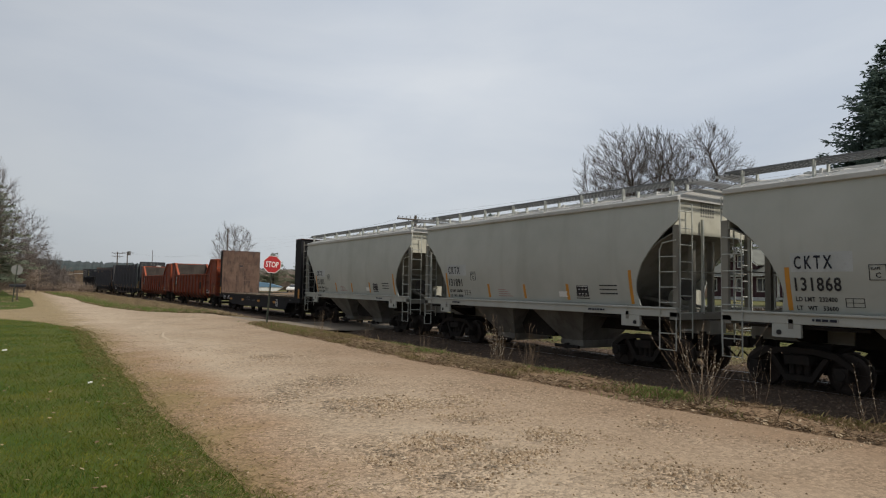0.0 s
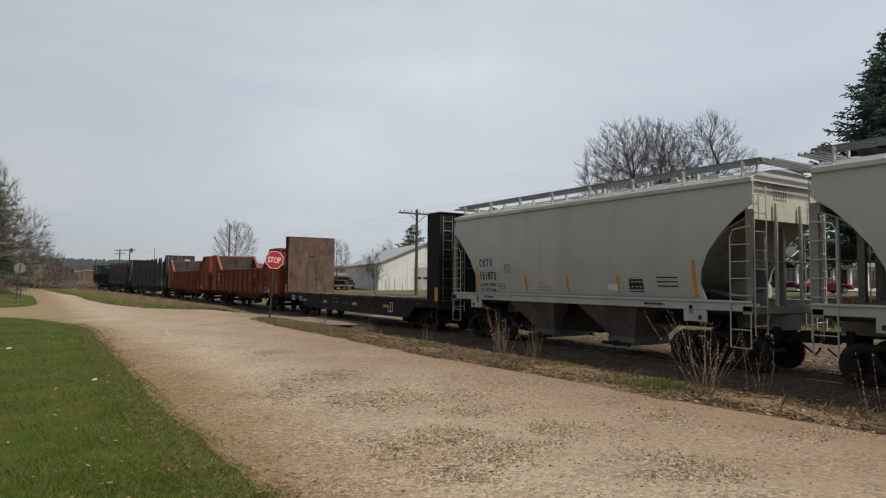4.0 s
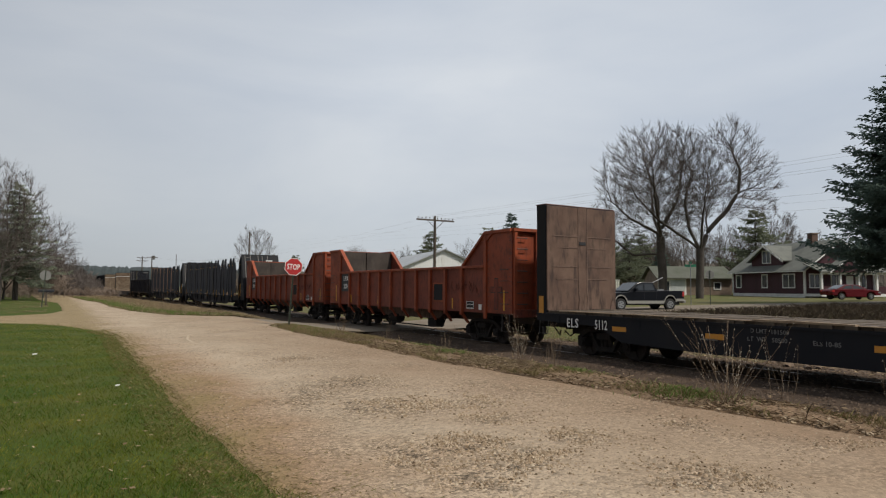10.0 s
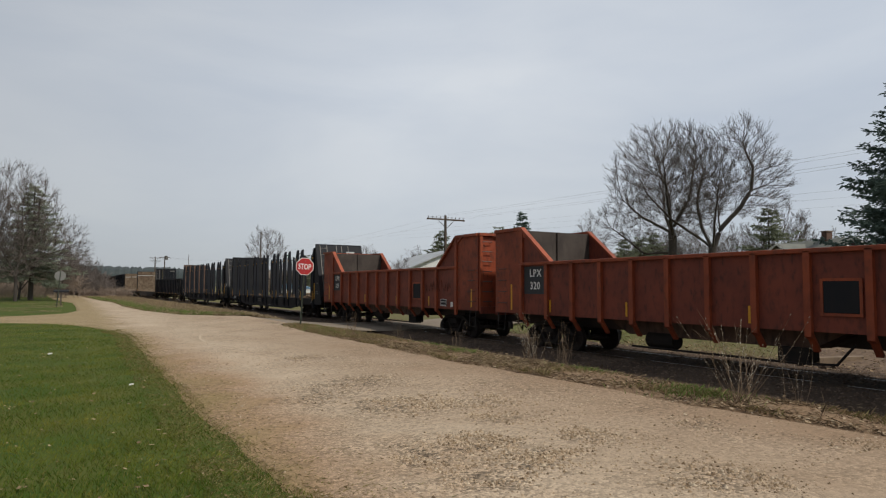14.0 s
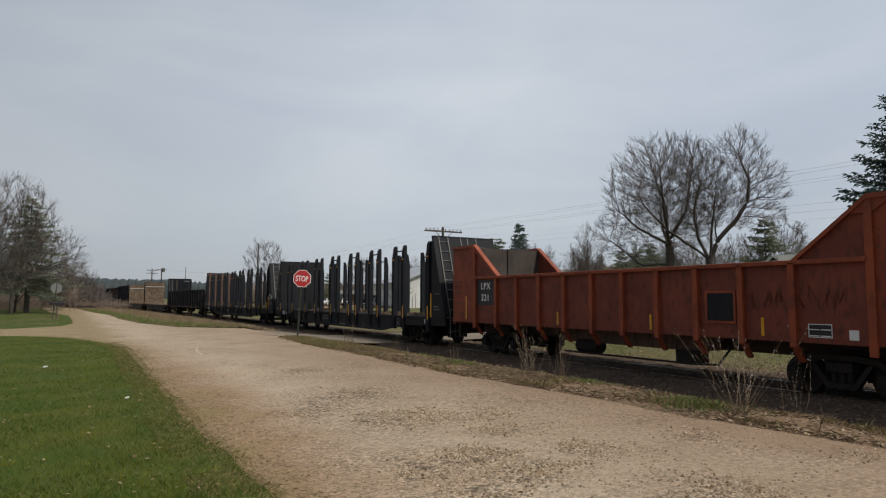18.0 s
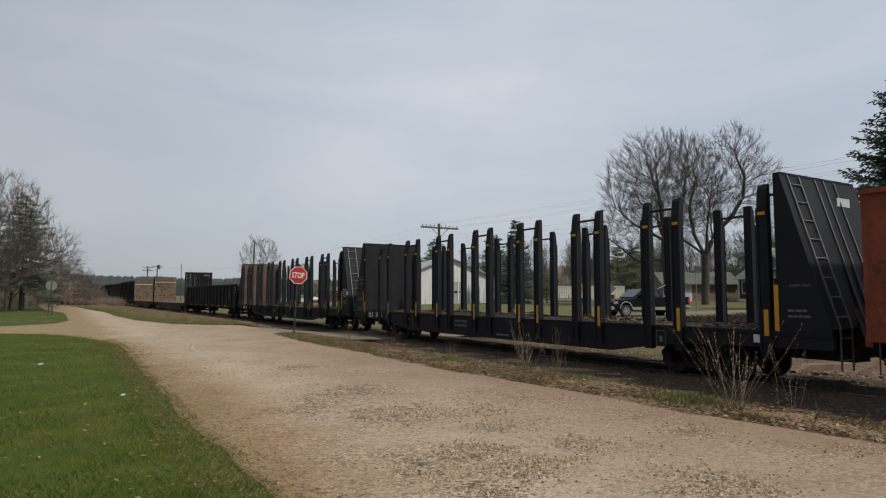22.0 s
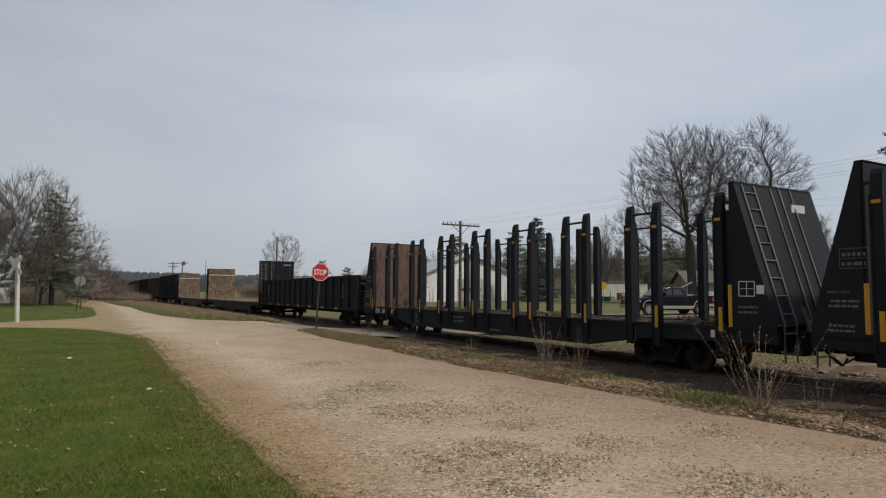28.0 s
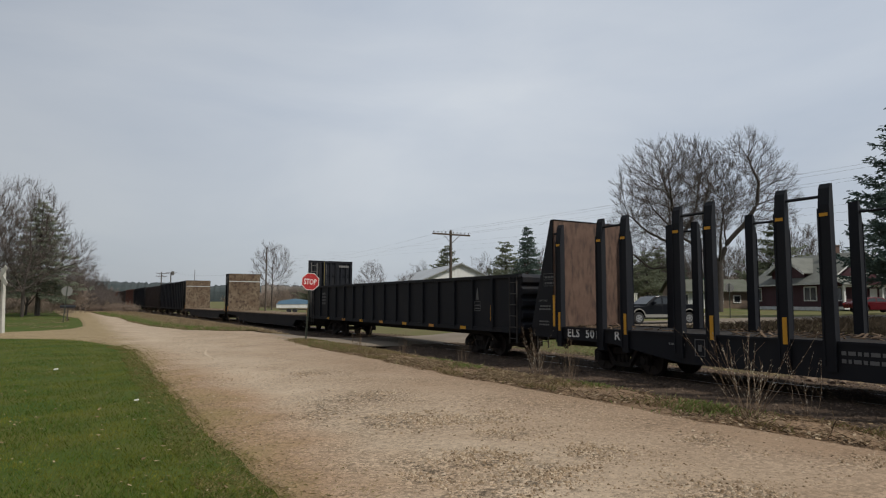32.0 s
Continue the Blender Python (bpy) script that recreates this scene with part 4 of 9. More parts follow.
def deck_flat(u0, u1, deck, top, thick, sheet_mat, text="", spare=True, turning=True, wide=1.55, name="bulkhead_flatcar", label="black bulkhead flatcar with an empty splintered wood deck"):
    root, L = car(name, label, "railcar", u0, u1, (u1 - u0) * 0.72, turning)
    h, W = L / 2, wide
    for s in (-1, 1):
        bd = Build()
        b = deck - 0.36
        poly = [(-h, b + 0.05), (-h * 0.78, b), (-h * 0.74, deck - 0.72), (-h * 0.7, deck - 0.82), (h * 0.3, deck - 0.82), (h * 0.6, deck - 0.76), (h * 0.7, b), (h, b + 0.05), (h, deck - 0.06), (-h, deck - 0.06)]
        bd.prism(poly, lambda u, v, w, s=s: (s * w, u, v), W - 0.1, W)
        bd.box(*sorted((s * (W - 0.05), s * (W + 0.03))), -h, h, deck - 0.12, deck - 0.06)
        part("side_sill", bd, M_BLACK, root)
        for k in range(11):
            y = -h + 1.0 + (L - 2.0) * k / 10
            part("stake_pocket", Build().box(*sorted((s * (W - 0.01), s * (W + 0.012))), y - 0.07, y + 0.07, deck - 0.34, deck - 0.1), M_BLACK, root)
    bd = Build()
    bd.box(-0.3, 0.3, -h + 0.3, h - 0.3, deck - 0.75, deck - 0.2)
    bd.box(-W + 0.1, W - 0.1, -h, -h + 0.25, deck - 0.4, deck - 0.06)
    bd.box(-W + 0.1, W - 0.1, h - 0.25, h, deck - 0.4, deck - 0.06)
    for k in range(9):
        y = -h + 1.2 + (L - 2.4) * k / 8
        bd.box(-W + 0.1, W - 0.1, y - 0.06, y + 0.06, deck - 0.35, deck - 0.08)
    part("centre_sill", bd, M_GRIME, root)
    q = random.Random(int(L * 100))
    y = -h + 0.02
    plank_me = []
    for k in range(6):
        bd = Build()
        bd.box(-W + 0.02 + q.uniform(-0.02, 0.05), W - 0.02 - q.uniform(-0.02, 0.05), 0, 0.225, 0, 0.06 + 0.012 * (k % 3))
        plank_me.append(finish("deck_plank", bd, M_DARKDECK if sheet_mat is M_BULK else M_DECK))
    while y < h - 0.24:
        part("deck_plank", q.choice(plank_me), None, root, at=pose(q.uniform(-0.03, 0.03), y, deck - 0.06, 0, 0, q.uniform(-0.3, 0.3)))
        y += 0.24
    if sheet_mat is M_BULK:
        y = -h + thick[0] + 0.1
        while y < h - thick[1] - 0.5:
            ln = min(q.uniform(0.6, 2.4), h - thick[1] - 0.1 - y)
            hi = q.uniform(0.012, 0.05)
            part("edge_board", Build().prism([(0, 0), (ln, 0), (ln, hi * q.uniform(0.5, 1)), (ln * 0.5, hi), (0, hi * q.uniform(0.6, 1))], lambda u, v, w: (w, y + u, deck + 0.012 + v), -W - 0.005, -W + 0.16), M_EDGEBOARD, root)
            y += ln + q.choice((0.01, 0.05, 0.3))
    for e, th in ((-1, thick[0]), (1, thick[1])):
        bd = Build()
        yo, yi = e * h, e * (h - th)
        # frame: corner posts, centre posts, top beam; sheet on the inner side
        for x in (-W + 0.07, -0.5, 0.5, W - 0.07):
            bd.box(x - 0.07, x + 0.07, *sorted((yo, yi)), deck - 0.05, top)
        bd.box(-W + 0.14, W - 0.14, *sorted((yo - e * 0.02, yi)), top - 0.14, top)
        for z in (deck + 0.9, deck + 1.9, deck + 2.7):
            bd.box(-W + 0.14, W - 0.14, *sorted((yo - e * 0.06, yi + e * 0.1)), z - 0.05, z + 0.05)
        part("bulkhead_frame", bd, M_BLACK, root)
        for s in (-1, 1):
            part("side_plate", Build().box(*sorted((s * (W - 0.02), s * (W + 0.004))), *sorted((yo - e * 0.03, yi + e * 0.03)), deck + 0.02, top - 0.03), M_DARKSIDE, root)
        if th > 0.35:
            part("outer_plate", Build().box(-W + 0.142, W - 0.142, *sorted((yo - e * 0.03, yo - e * 0.055)), deck + 0.02, top - 0.145), M_DARKSIDE, root)
            for z in (deck + 0.62, deck + 1.3, deck + 1.95):
                part("seam_strip", Build().box(-W + 0.145, W - 0.145, *sorted((yo - e * 0.03, yo - e * 0.02)), z - 0.02, z + 0.02), M_BLACK, root)
            part("cap_plate", Build().box(-W - 0.01, W + 0.01, *sorted((yo + e * 0.06, yi)), top + 0.002, top + 0.03), M_RUST, root, bevel=0.008)
        part("back_plate", Build().box(-W + 0.03, W - 0.03, *sorted((yi + e * 0.008, yi + e * 0.05)), deck + 0.03, top - 0.05), M_BLACK, root)
        bd = Build()
        bd.box(-W + 0.02, W - 0.02, *sorted((yi, yi - e * 0.05)), deck + 0.03, top - 0.03)
        part("bulkhead_sheet", bd, sheet_mat, root, bevel=0.01)
        ridge = M_BULKRIDGE if sheet_mat is M_BULK else sheet_mat
        part("batten", Build().box(-0.17, 0.17, *sorted((yi - e * 0.049, yi - e * 0.06)), deck + 0.03, top - 0.02), sheet_mat, root, bevel=0.006)
        for s in (-1, 1):
            part("batten", Build().box(s * 0.19 - 0.015, s * 0.19 + 0.015, *sorted((yi - e * 0.049, yi - e * 0.066)), deck + 0.45, top - 0.03), ridge, root)
            for z, ln in ((0.3, 1.1), (0.42, 1.25), (0.6, 1.0), (0.71, 1.28)):
                zz = deck + (top - deck) * z
                part("batten", Build().prism([(0.21, -0.012), (ln, -0.016), (ln + 0.05, 0.0), (ln, 0.012), (0.21, 0.016)], lambda u, v, w, s=s: (s * u, yi - e * w, zz + v), 0.049, 0.063), ridge, root)
        if sheet_mat is M_BULK:
            for x, w, a in ((-0.16, 0.03, 0.46), (0.02, 0.03, 0.3), (0.2, 0.035, 0.44), (1.36, 0.1, 0.34)):
                part("splinter", Build().prism([(x - w, 0), (x + w, 0), (x + w * 0.6, a * 0.6), (x + w * 0.1, a), (x - w * 0.7, a * 0.5)], lambda u, v, w: (u, yi - e * w, deck + 0.02 + v), 0.051, 0.072), M_BULKRIDGE, root)
        if sheet_mat is M_PALEBULK:
            for k in range(7):
                x = -W + 0.42 + (2 * W - 0.84) * k / 6
                part("stiffener", Build().box(x - 0.05, x + 0.05, *sorted((yi + e * 0.05, yi + e * 0.13)), deck + 0.05, top - 0.16), M_BLACK, root)
            for x, a in ((-1.0, 2.2), (-0.3, 2.6), (0.05, 2.9), (0.55, 2.4), (1.2, 2.7)):
                part("lime_streak", Build().box(x - 0.018, x + 0.018, *sorted((yi + e * 0.051, yi + e * 0.054)), deck + a - 0.4, top - 0.2), M_PALEINK, root)
            part("stencil", Build().box(0.55, 1.3, *sorted((yi + e * 0.131, yi + e * 0.135)), top - 0.42, top - 0.28), M_PALEINK, root)
            part("white_band", Build().box(-W + 0.05, W - 0.05, *sorted((yi - e * 0.081, yi - e * 0.085)), deck + (top - deck) * 0.78, deck + (top - deck) * 0.8), M_PALEPATCH, root)
        else:
            part("lift_slot", Build().box(-0.16, 0.12, *sorted((yi - e * 0.062, yi - e * 0.08)), deck + (top - deck) * 0.63, deck + (top - deck) * 0.66), M_INK, root)
        ladder(root, M_GREYSTEEL, (-W + 0.16, yo + e * 0.02, deck - 0.1), (-W + 0.16, yo + e * 0.02, top - 0.15), (0.42, 0, 0), 9)
        part("reflector", Build().box(-W - 0.006, -W, *sorted((yo - e * 0.1, yo - e * 0.32)), deck - 0.1, deck + 0.48), M_OCHRE, root)
        for xx in (0.72, 1.05):
            bd = Build().tube([(-W + xx, yo + e * 0.05, 1.0 + (xx - 0.72)), (-W + xx, yo + e * 0.05, top - 0.1)], 0.017, 6)
            part("brake_pipe", bd, M_PIPE if spare and xx > 1 else M_CARSTEEL, root)
        bd = Build()
        bd.tube([(-W, yo - e * 0.15, deck - 0.3), (-W - 0.04, yo - e * 0.15, 0.62), (-W - 0.04, yo - e * 0.55, 0.62), (-W, yo - e * 0.55, deck - 0.3)], 0.018, 5)
        part("step", bd, M_CARSTEEL, root)
    return root, L


def bulkhead_flat_near(u0, u1):
    root, L = deck_flat(u0, u1, 1.32, 4.74, (0.9, 0.43), M_BULK)
    h, W = L / 2, 1.55
    x = -W - 0.052
    letters("ELS", 0.27, M_WHITE, root, near_face(-W - 0.034, h - 1.42, 0.88), wide=0.85, spacing=1.15)
    letters("5112", 0.27, M_WHITE, root, near_face(-W - 0.034, h - 2.6, 0.88), wide=0.6, spacing=1.1)
    for d in (3.24, 6.22, 9.9, 13.14):
        part("reflector", Build().box(-W - 0.006, -W, h - d - 0.5, h - d, 0.86, 0.99), M_OCHRE, root)
    bd = Build()
    y0, z0 = -h + 3.76, 0.68
    for a, b, c, d in ((0, 0.42, 0, 0.03), (0, 0.42, 0.4, 0.43), (0, 0.03, 0, 0.43), (0.39, 0.42, 0, 0.43), (0.19, 0.22, 0, 0.43), (0, 0.42, 0.22, 0.24)):
        bd.box(-W - 0.006, -W, y0 + a, y0 + b, z0 + c, z0 + d)
    part("data_frame", bd, M_WHITE, root)
    letters("LD LMT  181500", 0.1, M_PALEINK, root, near_face(-W - 0.006, h - 7.3, 1.08))
    letters("LT  WT   58500", 0.1, M_PALEINK, root, near_face(-W - 0.006, h - 7.3, 0.9))
    letters("ELS 10-85", 0.1, M_PALEINK, root, near_face(-W - 0.006, h - 8.75, 0.9))
    marks(root, [ (h - 6.1, 0.83, 0.45, 0.04), (-h + 1.7, 1.1, 0.3, 0.05)], -W - 0.003, M_PALEINK)
    return root


def chip_gondola(u0, u1, number, cross):
    root, L = car("orange_gondola", "faded orange high-ended gondola railcar with rust and scrawl", "railcar", u0, u1, 12.0)
    h, W, B, T, E = L / 2, 1.55, 1.14, 2.88, 4.1
    poly = [(-h, B), (h, B), (h, E), (h - 1.55, E), (h - 3.05, T), (-h + 3.05, T), (-h + 1.55, E), (-h, E)]
    for s in (-1, 1):
        part("side", Build().prism(poly, lambda u, v, w, s=s: (s * w, u, v), W - 0.04, W), M_ORANGE, root)
        for e in (-1, 1):
            part("end_panel", Build().prism([(h - 1.47, B + 0.02), (h - 0.01, B + 0.02), (h - 0.01, E - 0.1), (h - 1.47, E - 0.1)], lambda u, v, w, s=s, e=e: (s * w, e * u, v), W, W + 0.004), M_ORANGE_END, root)
        for k in range(11):
            y = -h + 3.09 + 1.205 * k if k < 10 else -h + 15.27
            bd = Build()
            bd.prism([(0, B - 0.16), (0.1, B - 0.1), (0.1, T - 0.06), (0, T)], lambda u, v, w, s=s, y=y: (s * (W + u), y + w, v), -0.07, 0.07)
            bd.bar((s * (W + 0.02), y, B - 0.05), (s * (W - 0.25), y, B - 0.42), 0.14, 0.06)
            part("rib", bd, M_ORANGE_RIB, root)
        bd = Build()
        bd.box(*sorted((s * (W - 0.08), s * (W + 0.1))), -h + 1.6, h - 1.6, T - 0.1, T)
        part("top_rail", bd, M_ORANGE_RIB, root, bevel=0.015)
        for e in (-1, 1):
            P = lambda u, v, w, s=s, e=e: (s * w, e * u, v)
            part("slope_flange", Build().prism([(h - 1.55, E), (h - 3.08, T), (h - 3.08, T - 0.1), (h - 1.55, E - 0.1)], P, W - 0.1, W + 0.09), M_ORANGE_RIB, root)
            part("end_flange", Build().box(*sorted((s * (W - 0.1), s * (W + 0.09))), *sorted((e * (h - 1.55), e * h)), E - 0.1, E), M_ORANGE_RIB, root)
            part("end_rib", Build().box(*sorted((s * W, s * (W + 0.07))), *sorted((e * (h - 1.62), e * (h - 1.47))), B - 0.2, E - 0.1), M_ORANGE_RIB, root)
            part("gusset", Build().prism([(h - 1.9, E - 0.36), (h - 1.62, E - 0.36), (h - 1.62, E - 0.16)], P, W, W + 0.05), M_ORANGE_RIB, root)
            part("gusset", Build().prism([(h - 1.47, E - 0.36), (h - 1.1, E - 0.1), (h - 1.47, E - 0.1)], P, W, W + 0.05), M_ORANGE_RIB, root)
            part("reflector", Build().box(*sorted((s * W, s * (W + 0.006))), *sorted((e * (h - (0.42 if e < 0 else 0.88)), e * (h - (0.5 if e < 0 else 0.96)))), B + 0.12, B + (0.82 if e < 0 else 1.0)), M_YELLOW, root)
            bd = Build()
            for a, z0, z1 in ((0.05, B + 0.15, E - 0.2), (0.12, B + 0.2, E - 0.25), (1.38, B + 0.1, E - 0.2)):
                for k in range(17):
                    z = z0 + (z1 - z0) * k / 16
                    bd.tube([(s * (W - 0.002), e * (h - a), z), (s * (W + 0.012), e * (h - a), z)], 0.016, 5)
            tagged(part("rivets", bd, M_CARSTEEL, root), kind="stuff")
            for z in (B + 0.35, B + 0.75, B + 1.15, B + 1.55):
                part("grab_iron", Build().tube([(s * W, e * (h - 0.2), z), (s * (W + 0.06), e * (h - 0.22), z), (s * (W + 0.06), e * (h - 0.62), z), (s * W, e * (h - 0.64), z)], 0.012, 5), M_CARSTEEL, root)
        for d in (2.95, 6.2, 9.9, L - 6.83, L - 3.85):
            part("reflector", Build().box(*sorted((s * W, s * (W + 0.006))), h - d - 0.07, h - d, B + 0.1, B + 0.5), M_YELLOW, root)
    bd = Build()
    bd.box(-W + 0.03, W - 0.03, -h + 0.05, h - 0.05, B + 0.02, B + 0.1)
    bd.box(-0.3, 0.3, -h + 0.3, h - 0.3, 0.75, B + 0.02)
    part("floor", bd, M_DARKBROWN, root)
    bd = Build()
    bd.prism([(-3.4, B), (-2.6, 0.72), (2.6, 0.72), (3.4, B)], lambda u, v, w: (w, u, v), -1.0, 1.0)
    part("belly_pan", bd, M_BULK, root)
    bd = Build()
    bd.tube([(-0.9, 1.0, 0.62), (-0.9, 1.9, 0.62)], 0.22, 12)
    bd.box(-1.1, -0.7, -2.6, -1.9, 0.42, 0.75)
    bd.tube([(-1.2, -3.6, 0.9), (-1.15, -3.2, 0.45), (-1.1, -2.4, 0.4), (-1.1, 2.4, 0.4)], 0.03, 5)
    part("brake_gear", bd, M_GRIME, root)
    for e in (-1, 1):
        bd = Build()
        bd.box(-W + 0.04, W - 0.04, *sorted((e * (h - 0.06), e * h)), B, E)
        part("end_wall", bd, M_ORANGE_END, root)
        for x in (-W + 0.1, -0.5, 0.5, W - 0.1):
            part("end_post", Build().box(x - 0.06, x + 0.06, *sorted((e * (h - 0.002), e * (h + 0.1))), B, E - 0.1), M_ORANGE_RIB, root)
        part("end_beam", Build().box(-W, W, *sorted((e * (h - 0.08), e * (h + 0.12))), E - 0.098, E + 0.01), M_ORANGE_RIB, root)
        part("end_beam", Build().box(-W + 0.05, W - 0.05, *sorted((e * (h - 0.003), e * (h + 0.13))), B - 0.1, B + 0.16), M_ORANGE, root)
        bd = Build()
        bd.box(-W + 0.05, W - 0.05, *sorted((e * (h - 1.58), e * (h - 1.52))), T, E - 0.11)
        bd.box(-0.06, 0.06, *sorted((e * (h - 1.64), e * (h - 1.58))), T - 0.2, E - 0.11)
        part("inner_bulkhead", bd, M_INNER, root)
        for k in range(7):
            z = B + 0.35 + k * 0.38
            bd = Build().tube([(-W + 0.14, e * (h + 0.02), z), (-W + 0.14, e * (h + 0.11), z), (-W + 0.58, e * (h + 0.11), z), (-W + 0.58, e * (h + 0.02), z)], 0.016, 5)
            part("grab_iron", bd, M_CARSTEEL, root)
        bd = Build()
        bd.tube([(-W, e * (h - 0.15), B), (-W - 0.03, e * (h - 0.15), 0.55), (-W - 0.03, e * (h - 0.55), 0.55), (-W, e * (h - 0.55), B)], 0.018, 5)
        part("step", bd, M_CARSTEEL, root)
    # number panel, hatch, data plates
    x = -W - 0.008
    part("number_panel", Build().box(x - 0.002, x + 0.006, h - 2.86, h - 1.66, T - 1.06, T - 0.14), M_DARKPANEL, root)
    letters("LPX", 0.25, M_WHITE, root, near_face(x - 0.004, h - 1.95, T - 0.48), wide=0.95, spacing=1.15)
    letters(number, 0.25, M_WHITE, root, near_face(x - 0.004, h - 1.97, T - 0.9), wide=0.95, spacing=1.1)
    part("side_hatch", Build().box(x - 0.03, x + 0.006, -h + 4.5, -h + 5.2, B + 0.4, B + 1.05), M_BLACK, root, bevel=0.015)
    bd = Build()
    bd.box(x - 0.035, x, -h + 4.44, -h + 4.5, B + 0.34, B + 1.1)
    bd.box(x - 0.035, x, -h + 5.2, -h + 5.26, B + 0.34, B + 1.1)
    bd.box(x - 0.033, x, -h + 4.5, -h + 5.2, B + 1.05, B + 1.11)
    bd.box(x - 0.033, x, -h + 4.5, -h + 5.2, B + 0.34, B + 0.4)
    part("hatch_frame", bd, M_ORANGE_RIB, root)
    part("data_plate", Build().box(x - 0.003, x + 0.006, -h + 2.32, -h + 2.8, B + 0.12, B + 0.4), M_INK, root)
    bd = Build()
    for k in range(2):
        for j in range(2):
            bd.box(x - 0.006, x - 0.003, -h + 2.35 + 0.23 * k, -h + 2.55 + 0.23 * k, B + 0.145 + 0.13 * j, B + 0.165 + 0.13 * j)
    for a, b, c, d in ((2.32, 2.8, 0.12, 0.135), (2.32, 2.8, 0.385, 0.4), (2.32, 2.335, 0.135, 0.385), (2.785, 2.8, 0.135, 0.385)):
        bd.box(x - 0.006, x - 0.003, -h + a, -h + b, B + c, B + d)
    part("plate_print", bd, M_WHITE, root)
    part("white_tag", Build().box(x - 0.003, x + 0.006, -h + 1.82, -h + 2.0, B + 0.1, B + 0.3), M_WHITE, root)
    # dark scrawl on the panels, one stroke a piece
    q = random.Random(len(number) + int(number))
    for c in range(2):
        yy, zz = -h + 2.5 + c * 1.2, B + 0.85 + q.uniform(-0.1, 0.15)
        for k in range(5):
            cy, cz = yy - 0.4 + 0.2 * k + q.uniform(-0.05, 0.05), zz + q.uniform(-0.08, 0.08)
            bd = Build()
            last = None
            for i in range(q.randint(3, 6)):
                p = Vector((x - 0.0005 * k, cy + q.uniform(-0.12, 0.12), cz + (0.2 if i % 2 else -0.18) * q.uniform(0.4, 1.1)))
                if last is not None:
                    bd.bar(last, p, 0.004, 0.008)
                last = p
            part("scrawl", bd, M_SCRAWL, root)
    if cross:
        bd = Build()
        for w, k in ((0.11, 0), (0.085, 1)):
            bd.box(x - 0.002 - 0.006 * k, x + 0.004, -h + 0.9 - w, -h + 0.9 + w, 1.28 + 0.03 * k, 2.4 - 0.03 * k, k)
            bd.box(x - 0.004 - 0.006 * k, x + 0.004, -h + 0.56 + 0.03 * k, -h + 1.24 - 0.03 * k, 1.98 - w, 1.98 + w, k)
        part("painted_cross", bd, [M_DARKBROWN, M_ORANGE], root)
    return root


